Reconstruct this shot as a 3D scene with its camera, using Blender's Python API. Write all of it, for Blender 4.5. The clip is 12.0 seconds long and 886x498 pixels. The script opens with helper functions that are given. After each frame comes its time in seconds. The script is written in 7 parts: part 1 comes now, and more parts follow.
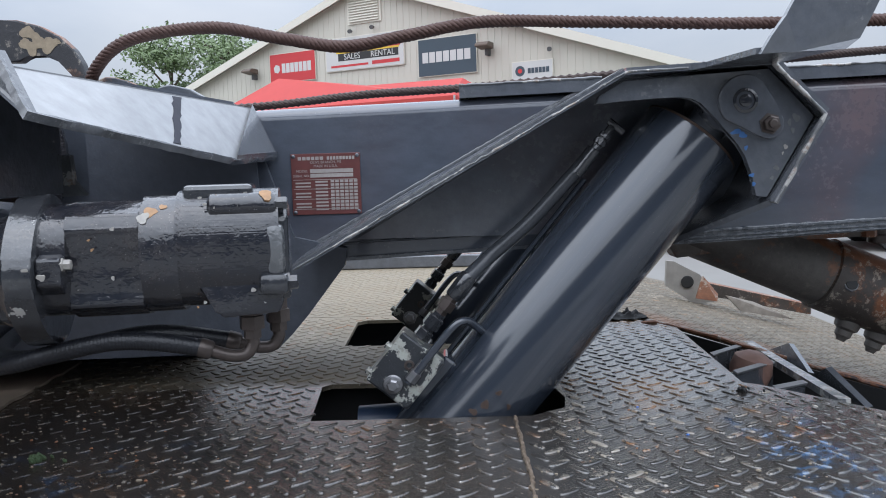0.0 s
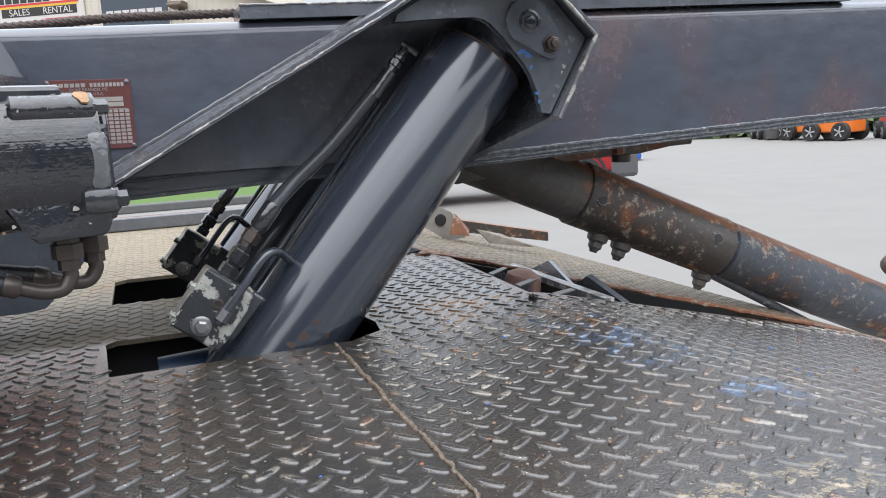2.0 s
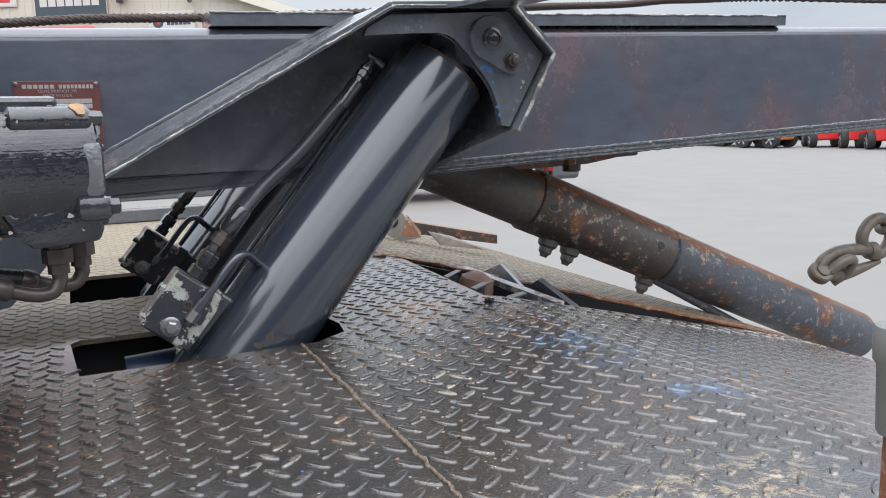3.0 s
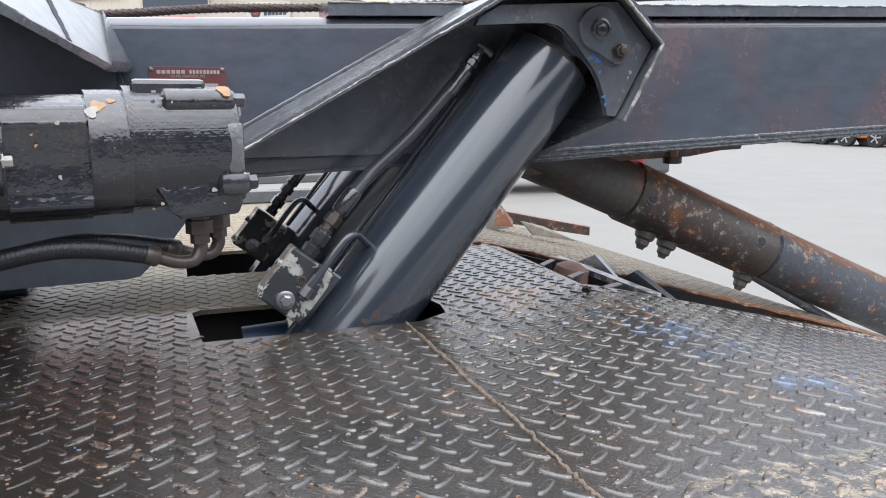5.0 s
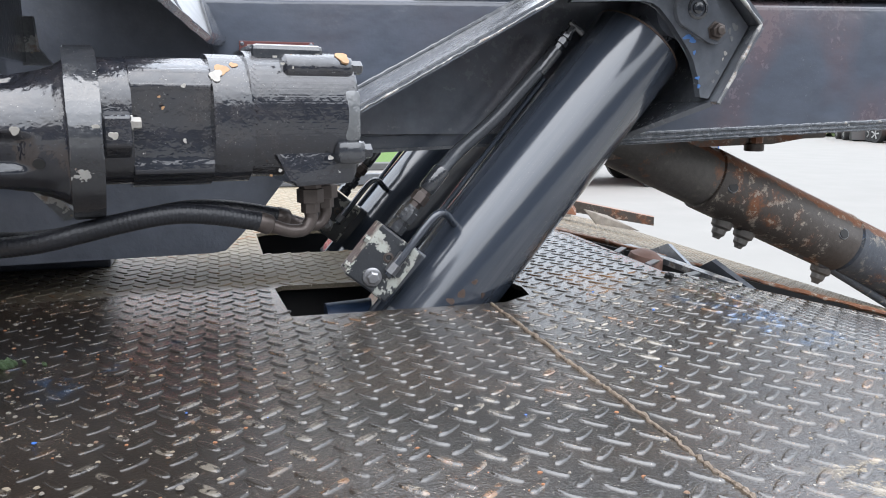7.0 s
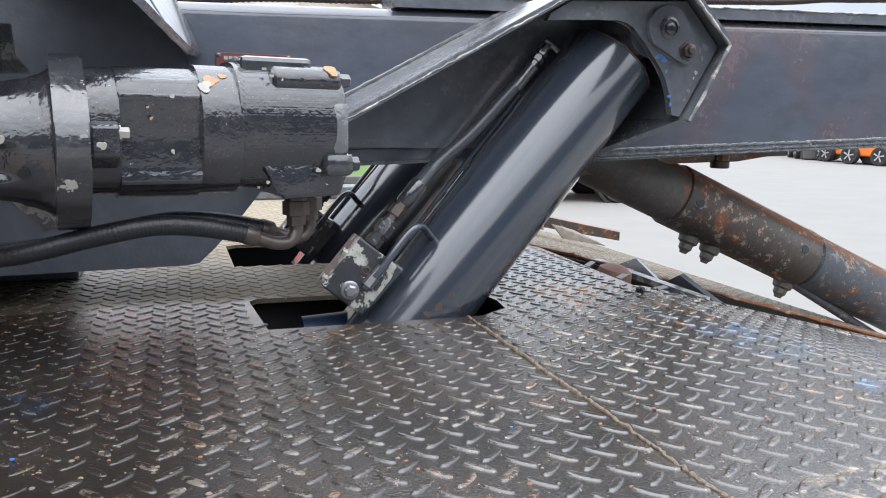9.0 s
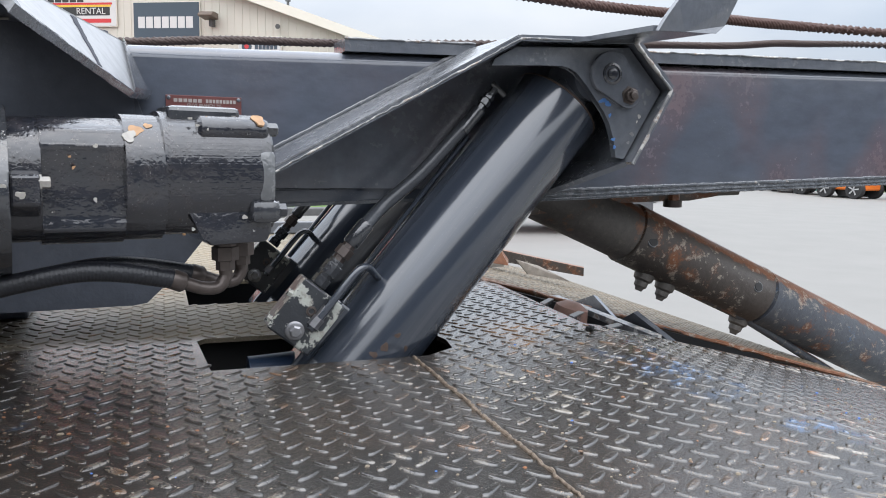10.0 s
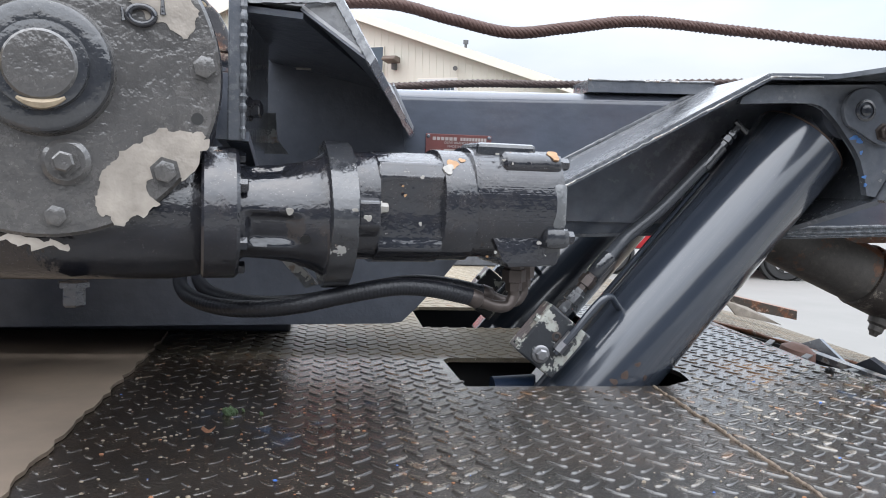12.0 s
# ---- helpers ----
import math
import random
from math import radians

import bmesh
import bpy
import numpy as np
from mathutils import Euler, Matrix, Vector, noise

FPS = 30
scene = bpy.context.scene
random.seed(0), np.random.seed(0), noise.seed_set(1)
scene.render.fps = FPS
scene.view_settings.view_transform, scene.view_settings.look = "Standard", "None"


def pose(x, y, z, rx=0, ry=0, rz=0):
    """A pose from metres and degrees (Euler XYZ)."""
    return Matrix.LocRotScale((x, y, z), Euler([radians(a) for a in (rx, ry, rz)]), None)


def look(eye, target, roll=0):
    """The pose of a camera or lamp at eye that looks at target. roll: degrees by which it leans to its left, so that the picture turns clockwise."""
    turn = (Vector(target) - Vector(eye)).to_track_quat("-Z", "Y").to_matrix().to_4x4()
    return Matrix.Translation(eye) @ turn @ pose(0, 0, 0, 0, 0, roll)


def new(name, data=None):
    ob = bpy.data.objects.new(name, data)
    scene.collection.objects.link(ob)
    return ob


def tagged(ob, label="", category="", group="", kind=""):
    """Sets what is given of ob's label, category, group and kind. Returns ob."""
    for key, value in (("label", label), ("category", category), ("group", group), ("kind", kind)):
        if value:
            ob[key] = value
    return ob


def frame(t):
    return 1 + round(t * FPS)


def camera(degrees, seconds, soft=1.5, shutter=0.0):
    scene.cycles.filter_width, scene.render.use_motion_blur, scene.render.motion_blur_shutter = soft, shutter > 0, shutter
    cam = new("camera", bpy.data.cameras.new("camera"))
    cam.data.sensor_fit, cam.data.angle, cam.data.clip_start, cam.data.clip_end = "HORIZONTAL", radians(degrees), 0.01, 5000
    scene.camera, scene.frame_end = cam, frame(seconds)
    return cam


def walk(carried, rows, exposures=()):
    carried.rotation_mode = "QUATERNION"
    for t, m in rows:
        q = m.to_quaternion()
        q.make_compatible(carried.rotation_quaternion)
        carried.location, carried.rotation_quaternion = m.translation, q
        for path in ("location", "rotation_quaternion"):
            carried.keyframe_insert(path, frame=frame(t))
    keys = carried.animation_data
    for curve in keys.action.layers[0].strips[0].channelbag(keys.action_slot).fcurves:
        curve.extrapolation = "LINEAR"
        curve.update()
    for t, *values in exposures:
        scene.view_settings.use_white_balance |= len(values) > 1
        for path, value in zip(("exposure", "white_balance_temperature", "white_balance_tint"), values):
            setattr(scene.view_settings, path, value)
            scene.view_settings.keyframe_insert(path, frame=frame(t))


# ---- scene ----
# the camera, held by hand beside the truck bed
cam = camera(59.3, 12.0, soft=1.0)
PATH = [
    (0, (0.0181, 0.0104, 1.4178), (0.0066, 1.4032, 1.2750), -1.6),
    (0.5, (0.0503, 0.0530, 1.4115), (0.2620, 1.4265, 1.2435), -2.1),
    (1, (0.0216, 0.0101, 1.3996), (0.2746, 1.3746, 1.2127), -2.1),
    (1.5, (-0.0522, 0.0031, 1.4003), (0.2907, 1.3449, 1.1966), -3.0),
    (2, (-0.1018, 0.0437, 1.3653), (0.3809, 1.3390, 1.1434), -3.1),
    (2.5, (-0.1138, 0.0210, 1.3702), (0.4480, 1.2834, 1.1434), -2.4),
    (3, (-0.1446, 0.0148, 1.3842), (0.4353, 1.2684, 1.1539), -1.5),
    (3.2, (-0.1573, 0.0076, 1.3849), (0.4166, 1.2638, 1.1546), -1.2),
    (4.8, (-0.1812, 0.0078, 1.3744), (0.2870, 1.3059, 1.1378), -0.6),
    (5, (-0.1821, -0.0013, 1.3800), (0.2602, 1.3049, 1.1378), -0.6),
    (5.5, (-0.2057, 0.0095, 1.3660), (0.1757, 1.3335, 1.1189), -0.0),
    (6, (-0.2578, -0.0136, 1.3716), (0.0817, 1.3208, 1.1189), 0.6),
    (6.5, (-0.2703, -0.0048, 1.3814), (0.0725, 1.3280, 1.1252), 0.7),
    (7, (-0.2419, 0.0270, 1.3625), (0.1345, 1.3508, 1.1056), 0.3),
    (7.5, (-0.2125, 0.0326, 1.3695), (0.1879, 1.3506, 1.1196), -0.2),
    (7.7, (-0.2284, 0.0215, 1.3681), (0.1713, 1.3388, 1.1147), -0.4),
    (9.3, (-0.2648, 0.0306, 1.3618), (0.1900, 1.3363, 1.1427), 1.4),
    (9.5, (-0.2554, 0.0185, 1.3653), (0.2044, 1.3244, 1.1560), 1.5),
    (10, (-0.2208, 0.0045, 1.3772), (0.2550, 1.3097, 1.2022), 1.3),
    (10.5, (-0.2375, 0.0216, 1.3779), (0.2147, 1.3368, 1.2176), 1.3),
    (11, (-0.2444, 0.0153, 1.3814), (0.1785, 1.3402, 1.2218), 1.4),
    (11.5, (-0.2824, -0.0134, 1.3625), (0.0804, 1.3293, 1.2036), 2.0),
    (12, (-0.3415, -0.0281, 1.3695), (-0.1528, 1.3546, 1.2533), 1.9),
]
walk(cam, [(t, look(eye, target, roll)) for t, eye, target, roll in PATH],
     exposures=((0.0, 0.45, 5950, 10), (0.6, 0.46, 6050, 10), (1.0, 0.76, 6250, 10), (1.5, 0.81, 6350, 10), (2.0, 0.82, 6400, 10), (3.2, 0.72, 6400, 10), (4.8, 0.88, 6400, 10), (6.0, 1.18, 6350, 10), (6.5, 1.24, 6350, 10), (7.7, 1.16, 6350, 10), (9.3, 1.06, 6350, 10), (10.0, 0.86, 6350, 10), (10.5, 0.64, 6350, 10), (11.0, 0.60, 6350, 10), (11.5, 0.94, 6350, 10), (12.0, 1.02, 6300, 10)))

# ---- light: a bright overcast sky with a soft high sun ----
world = bpy.data.worlds.new("overcast_sky")
scene.world = world
world.use_nodes = True
wn, wl = world.node_tree.nodes, world.node_tree.links
wn.clear()
w_out = wn.new("ShaderNodeOutputWorld")
w_bg = wn.new("ShaderNodeBackground")
w_sky = wn.new("ShaderNodeTexSky")
w_sky.sky_type = "NISHITA"
w_sky.sun_disc = False
w_sky.sun_elevation = radians(70)
w_sky.sun_rotation = radians(200)
w_sky.air_density, w_sky.dust_density = 1.0, 2.0
w_co = wn.new("ShaderNodeTexCoord")
w_map = wn.new("ShaderNodeMapping")
w_map.inputs["Scale"].default_value = (1.2, 1.2, 3.2)
w_noise = wn.new("ShaderNodeTexNoise")
w_noise.inputs["Scale"].default_value = 1.7
w_noise.inputs["Detail"].default_value = 6
w_ramp = wn.new("ShaderNodeValToRGB")
w_ramp.color_ramp.elements[0].position, w_ramp.color_ramp.elements[1].position = 0.32, 0.68
w_ramp.color_ramp.elements[0].color = (6.2, 6.9, 7.9, 1)
w_ramp.color_ramp.elements[1].color = (9.4, 9.5, 9.7, 1)
w_mix = wn.new("ShaderNodeMixRGB")
w_mix.inputs[0].default_value = 0.86
wl.new(w_co.outputs["Generated"], w_map.inputs[0])
wl.new(w_map.outputs[0], w_noise.inputs["Vector"])
wl.new(w_noise.outputs[0], w_ramp.inputs[0])
wl.new(w_sky.outputs[0], w_mix.inputs[1])
wl.new(w_ramp.outputs[0], w_mix.inputs[2])
# an overcast sky is about three times brighter overhead than at the horizon
w_sep = wn.new("ShaderNodeSeparateXYZ")
wl.new(w_co.outputs["Generated"], w_sep.inputs[0])
w_up = wn.new("ShaderNodeMapRange")
w_up.inputs["From Min"].default_value, w_up.inputs["From Max"].default_value = 0.0, 1.0
w_up.inputs["To Min"].default_value, w_up.inputs["To Max"].default_value = 0.42, 1.9
w_up.interpolation_type = "SMOOTHSTEP"
wl.new(w_sep.outputs[2], w_up.inputs["Value"])
w_mul = wn.new("ShaderNodeMixRGB")
w_mul.blend_type = "MULTIPLY"
w_mul.inputs[0].default_value = 1.0
wl.new(w_mix.outputs[0], w_mul.inputs[1])
wl.new(w_up.outputs[0], w_mul.inputs[2])
wl.new(w_mul.outputs[0], w_bg.inputs[0])
w_bg.inputs[1].default_value = 0.12
wl.new(w_bg.outputs[0], w_out.inputs[0])

sun = new("sun", bpy.data.lights.new("sun", "SUN"))
sun.data.energy = 1.5
sun.data.angle = radians(130)
sun.data.color = (1.0, 0.97, 0.93)
sun.matrix_world = look((0, 0, 20), (0.35, 1.0, 18.9))


# ---- materials ----
def nodes_of(name):
    m = bpy.data.materials.new(name)
    m.use_nodes = True
    return m, m.node_tree.nodes, m.node_tree.links, m.node_tree.nodes["Principled BSDF"]


def tex(n, l, kind, scale, detail=4.0, rough=0.6, stretch=(1, 1, 1), turn=0.0):
    co = n.new("ShaderNodeNewGeometry")
    mp = n.new("ShaderNodeMapping")
    if turn:
        mp.vector_type = "TEXTURE"
        mp.inputs["Rotation"].default_value = (0, turn, 0)
        mp.inputs["Scale"].default_value = tuple(1 / v for v in stretch)
    else:
        mp.inputs["Scale"].default_value = stretch
    t = n.new(kind)
    t.inputs["Scale"].default_value = scale
    if kind == "ShaderNodeTexNoise":
        t.inputs["Detail"].default_value = detail
        t.inputs["Roughness"].default_value = rough
    l.new(co.outputs["Position"], mp.inputs[0])
    l.new(mp.outputs[0], t.inputs["Vector"])
    return t


def ramp(n, l, src, lo, hi, a=(0, 0, 0, 1), b=(1, 1, 1, 1)):
    r = n.new("ShaderNodeValToRGB")
    r.color_ramp.elements[0].position, r.color_ramp.elements[1].position = lo, hi
    r.color_ramp.elements[0].color, r.color_ramp.elements[1].color = a, b
    l.new(src, r.inputs[0])
    return r.outputs[0]


def mix(n, l, fac, a, b, mode="MIX"):
    x = n.new("ShaderNodeMixRGB")
    x.blend_type = mode
    for sock, v in zip(x.inputs, (fac, a, b)):
        if isinstance(v, (int, float)):
            sock.default_value = v
        elif isinstance(v, tuple):
            sock.default_value = (*v, 1) if len(v) == 3 else v
        else:
            l.new(v, sock)
    return x.outputs[0]


def maths(n, l, op, a, b=0.0):
    x = n.new("ShaderNodeMath")
    x.operation = op
    x.use_clamp = op == "MULTIPLY"
    for sock, v in zip(x.inputs, (a, b)):
        if isinstance(v, (int, float)):
            sock.default_value = v
        else:
            l.new(v, sock)
    return x.outputs[0]


def bump(n, l, bsdf, height, strength, distance):
    b = n.new("ShaderNodeBump")
    b.inputs["Strength"].default_value = strength
    b.inputs["Distance"].default_value = distance
    l.new(height, b.inputs["Height"])
    l.new(b.outputs[0], bsdf.inputs["Normal"])
    l.new(b.outputs[0], bsdf.inputs["Coat Normal"])


def plain(name, col, rough=0.5, metal=0.0, grain=30.0, vary=0.25, relief=0.15, depth=0.002):
    m, n, l, b = nodes_of(name)
    t = tex(n, l, "ShaderNodeTexNoise", grain)
    t2 = tex(n, l, "ShaderNodeTexNoise", grain * 0.13, 3)
    dark = tuple(c * (1 - vary) for c in col)
    lite = tuple(min(1, c * (1 + vary)) for c in col)
    c1 = mix(n, l, t.outputs[0], dark, lite)
    c2 = mix(n, l, maths(n, l, "MULTIPLY", t2.outputs[0], 0.5), c1, dark)
    l.new(c2, b.inputs["Base Color"])
    b.inputs["Roughness"].default_value = rough
    b.inputs["Metallic"].default_value = metal
    if relief:
        bump(n, l, b, t.outputs[0], relief, depth)
    return m


def black_paint(name, base=(0.022, 0.025, 0.031), rough=0.16, lumps=0.5, chips=0.0, rust=0.0, rust_from=None, dust=0.3, brush=(1, 1, 1), coat=0.8, specks=0.5, turn=0.0, dust_col=(0.085, 0.088, 0.092), bare=((0.42, 0.41, 0.39), (0.24, 0.13, 0.07))):
    """Brushed-on black enamel: orange peel, brush marks, dust, specks, chips to primer, rust bleeding through."""
    m, n, l, b = nodes_of(name)
    peel = tex(n, l, "ShaderNodeTexNoise", 190.0, 2, 0.5)
    wave = tex(n, l, "ShaderNodeTexNoise", 42.0, 4, 0.6, brush, turn)
    big = tex(n, l, "ShaderNodeTexNoise", 26.0 if turn else 6.0, 6, 0.65, brush if turn else (1, 1, 1), turn)
    fine = tex(n, l, "ShaderNodeTexNoise", 520.0, 3, 0.7)
    mid = tex(n, l, "ShaderNodeTexNoise", 95.0, 5, 0.7)
    col = mix(n, l, wave.outputs[0], tuple(c * 0.6 for c in base), tuple(c * 1.4 for c in base))
    film = ramp(n, l, big.outputs[0], 0.40, 0.68)
    film = ramp(n, l, big.outputs[0], 0.48, 0.60) if turn else maths(n, l, "MULTIPLY", film, ramp(n, l, mid.outputs[0], 0.35, 0.65))
    dusty = maths(n, l, "MULTIPLY", film, dust)
    col = mix(n, l, dusty, col, dust_col)
    ro = maths(n, l, "ADD", maths(n, l, "MULTIPLY", mid.outputs[0], 0.03 if turn else 0.16), rough - (0.015 if turn else 0.08))
    ro = maths(n, l, "ADD", ro, maths(n, l, "MULTIPLY", dusty, 0.25 if turn else 0.45))
    if specks:
        dots = maths(n, l, "MULTIPLY", ramp(n, l, fine.outputs[0], 0.665, 0.70), ramp(n, l, big.outputs[0], 0.42, 0.58))
        col = mix(n, l, maths(n, l, "MULTIPLY", dots, specks), col, (0.30, 0.29, 0.27))
    if rust:
        rn = tex(n, l, "ShaderNodeTexNoise", 5.5, 2, 0.45, (1, 1, 0.7))
        f = maths(n, l, "MULTIPLY", ramp(n, l, rn.outputs[0], 0.48, 0.72), rust)
        f = maths(n, l, "MULTIPLY", f, ramp(n, l, mid.outputs[0], -0.3, 0.6))
        if rust_from is not None:
            # the paint has held on the boom's foot
            gp = n.new("ShaderNodeNewGeometry")
            gs = n.new("ShaderNodeSeparateXYZ")
            l.new(gp.outputs["Position"], gs.inputs[0])
            held = n.new("ShaderNodeMapRange")
            held.inputs["From Min"].default_value, held.inputs["From Max"].default_value = rust_from, rust_from + 0.15
            held.inputs["To Min"].default_value = 0.15
            l.new(gs.outputs[0], held.inputs["Value"])
            f = maths(n, l, "MULTIPLY", f, held.outputs[0])
        col = mix(n, l, f, col, (0.135, 0.068, 0.066))
        ro = maths(n, l, "ADD", ro, maths(n, l, "MULTIPLY", f, 0.25))
    if chips:
        cn = tex(n, l, "ShaderNodeTexNoise", 34.0, 6, 0.65)
        f = ramp(n, l, cn.outputs[0], 0.745 - chips, 0.755 - chips)
        col = mix(n, l, f, col, mix(n, l, ramp(n, l, mid.outputs[0], 0.5, 0.62), bare[0], bare[1]))
        ro = maths(n, l, "ADD", ro, maths(n, l, "MULTIPLY", f, 0.4))
    l.new(col, b.inputs["Base Color"])
    l.new(ro, b.inputs["Roughness"])
    b.inputs["Specular IOR Level"].default_value = 0.55
    b.inputs["Coat Weight"].default_value = coat
    b.inputs["Coat Roughness"].default_value = max(0.05, rough * 0.55)
    hgt = wave.outputs[0] if turn else maths(n, l, "ADD", maths(n, l, "MULTIPLY", peel.outputs[0], 0.22), maths(n, l, "MULTIPLY", wave.outputs[0], 0.78))
    bump(n, l, b, hgt, lumps, 0.0040)
    return m


def deck_paint(name, lugs="", blue=0.45):
    """Black tread plate paint: worn wet film, brown grime, rust and blue undercoat flecks, tan dust where it stays dry."""
    m, n, l, b = nodes_of(name)
    g1 = tex(n, l, "ShaderNodeTexNoise", 7.0, 6, 0.65)
    g2 = tex(n, l, "ShaderNodeTexNoise", 60.0, 5, 0.7)
    g3 = tex(n, l, "ShaderNodeTexNoise", 2.1, 4, 0.6)
    g4 = tex(n, l, "ShaderNodeTexNoise", 330.0, 3, 0.7)
    col = mix(n, l, g2.outputs[0], (0.010, 0.0095, 0.009), (0.044, 0.039, 0.033))
    brown = maths(n, l, "MULTIPLY", ramp(n, l, g1.outputs[0], 0.42, 0.70), 0.55)
    col = mix(n, l, brown, col, (0.050, 0.036, 0.025))
    co = n.new("ShaderNodeNewGeometry")
    sep = n.new("ShaderNodeSeparateXYZ")
    l.new(co.outputs["Position"], sep.inputs[0])
    # dust lies dry under the boom, where rain does not reach
    edge = maths(n, l, "ADD", sep.outputs[1], maths(n, l, "MULTIPLY", g1.outputs[0], 0.05))
    r_in = n.new("ShaderNodeMapRange")
    r_in.inputs["From Min"].default_value, r_in.inputs["From Max"].default_value = 1.16, 1.20
    l.new(edge, r_in.inputs["Value"])
    mapx = n.new("ShaderNodeMapRange")
    mapx.inputs["From Min"].default_value, mapx.inputs["From Max"].default_value = 0.17, 0.04
    l.new(sep.outputs[0], mapx.inputs["Value"])
    # the tan is thinned to the left, standing for shade there
    mapw = n.new("ShaderNodeMapRange")
    mapw.inputs["From Min"].default_value, mapw.inputs["From Max"].default_value = -0.62, -0.25
    mapw.inputs["To Min"].default_value = 0.25
    l.new(sep.outputs[0], mapw.inputs["Value"])
    under = maths(n, l, "MULTIPLY", maths(n, l, "MULTIPLY", r_in.outputs[0], mapx.outputs[0]), mapw.outputs[0])
    tan = mix(n, l, g2.outputs[0], (0.16, 0.130, 0.085), (0.31, 0.262, 0.185))
    col = mix(n, l, maths(n, l, "MULTIPLY", under, 0.85), col, tan)
    flecks = ramp(n, l, g2.outputs[0], 0.635, 0.675)
    where = ramp(n, l, g3.outputs[0], 0.40, 0.58)
    col = mix(n, l, maths(n, l, "MULTIPLY", maths(n, l, "MULTIPLY", flecks, where), 0.6), col,
              mix(n, l, ramp(n, l, g4.outputs[0], 0.45, 0.55), (0.30, 0.11, 0.04), (0.52, 0.46, 0.38)))
    if lugs:
        # the tops of some lugs are worn to primer or rust
        gi = n.new("ShaderNodeNewGeometry") if lugs == "joined" else n.new("ShaderNodeObjectInfo")
        worn = maths(n, l, "MULTIPLY", ramp(n, l, gi.outputs["Random Per Island" if lugs == "joined" else "Random"], 0.58, 0.66), ramp(n, l, g2.outputs[0], 0.47, 0.53))
        worn = maths(n, l, "MULTIPLY", worn, ramp(n, l, g3.outputs[0], 0.42, 0.56))
        col = mix(n, l, maths(n, l, "MULTIPLY", worn, 0.75), col, mix(n, l, ramp(n, l, g1.outputs[0], 0.48, 0.54), (0.34, 0.30, 0.245), (0.25, 0.125, 0.055)))
    # the sheets beyond the slot lie drier, their edge eaten by rust
    run = maths(n, l, "ADD", sep.outputs[1], maths(n, l, "MULTIPLY", sep.outputs[0], 0.7))
    beyond = n.new("ShaderNodeMapRange")
    beyond.inputs["From Min"].default_value, beyond.inputs["From Max"].default_value = 1.865, 1.90
    l.new(run, beyond.inputs["Value"])
    col = mix(n, l, maths(n, l, "MULTIPLY", beyond.outputs[0], 0.5), col, tan)
    lip = n.new("ShaderNodeMapRange")
    lip.inputs["From Min"].default_value, lip.inputs["From Max"].default_value = 2.04, 1.88
    l.new(run, lip.inputs["Value"])
    past = n.new("ShaderNodeMapRange")
    past.inputs["From Min"].default_value, past.inputs["From Max"].default_value = 0.40, 0.46
    l.new(sep.outputs[0], past.inputs["Value"])
    lip_f = maths(n, l, "MULTIPLY", maths(n, l, "MULTIPLY", lip.outputs[0], beyond.outputs[0]), past.outputs[0])
    col = mix(n, l, maths(n, l, "MULTIPLY", lip_f, ramp(n, l, g1.outputs[0], 0.40, 0.55)), col, (0.20, 0.095, 0.052))
    # a long patch along the bend and one by the winch are worn to blue
    def near_place(cx, cy, rx, ry):
        dx = maths(n, l, "ABSOLUTE", maths(n, l, "DIVIDE", maths(n, l, "SUBTRACT", sep.outputs[0], cx), rx))
        dy = maths(n, l, "ABSOLUTE", maths(n, l, "DIVIDE", maths(n, l, "SUBTRACT", sep.outputs[1], cy), ry))
        far = maths(n, l, "MAXIMUM", dx, dy)
        keep = n.new("ShaderNodeMapRange")
        keep.inputs["From Min"].default_value, keep.inputs["From Max"].default_value = 1.0, 0.5
        l.new(far, keep.inputs["Value"])
        return keep.outputs[0]
    spots = maths(n, l, "MAXIMUM", near_place(0.408, 0.85, 0.070, 0.17), maths(n, l, "MAXIMUM", near_place(0.425, 0.60, 0.05, 0.05), near_place(-0.40, 0.83, 0.12, 0.09)))
    g8 = tex(n, l, "ShaderNodeTexNoise", 15.0, 4, 0.6, (1.0, 1.4, 1.0))
    bl = maths(n, l, "MULTIPLY", spots, ramp(n, l, g2.outputs[0], 0.47, 0.53))
    bl = maths(n, l, "MULTIPLY", bl, ramp(n, l, g8.outputs[0], 0.50, 0.56))
    # orange and cream scale by the near corner
    worn_c = maths(n, l, "MULTIPLY", near_place(0.27, 0.43, 0.12, 0.05), ramp(n, l, g2.outputs[0], 0.50, 0.56))
    col = mix(n, l, maths(n, l, "MULTIPLY", worn_c, 0.40), col, mix(n, l, ramp(n, l, g2.outputs[0], 0.45, 0.55), (0.24, 0.12, 0.045), (0.40, 0.31, 0.18)))
    col = mix(n, l, maths(n, l, "MULTIPLY", bl, blue * 1.25), col, (0.055, 0.150, 0.31))
    stain = maths(n, l, "MULTIPLY", maths(n, l, "MAXIMUM", near_place(0.39, 1.56, 0.10, 0.09), near_place(0.33, 1.08, 0.10, 0.16)), ramp(n, l, g1.outputs[0], 0.47, 0.60))
    col = mix(n, l, maths(n, l, "MULTIPLY", stain, 0.6), col, (0.26, 0.15, 0.075))
    # oil and old grime round the winch, with the shade under it painted in
    oil = maths(n, l, "MULTIPLY", near_place(-0.85, 0.60, 0.85, 0.74), ramp(n, l, g3.outputs[0], 0.30, 0.55))
    col = mix(n, l, maths(n, l, "MULTIPLY", oil, 0.88), col, (0.014, 0.0095, 0.0065))
    # rust crumbs and tan grit trodden into the film
    crumb = maths(n, l, "MULTIPLY", ramp(n, l, g4.outputs[0], 0.60, 0.64), ramp(n, l, g1.outputs[0], 0.45, 0.60))
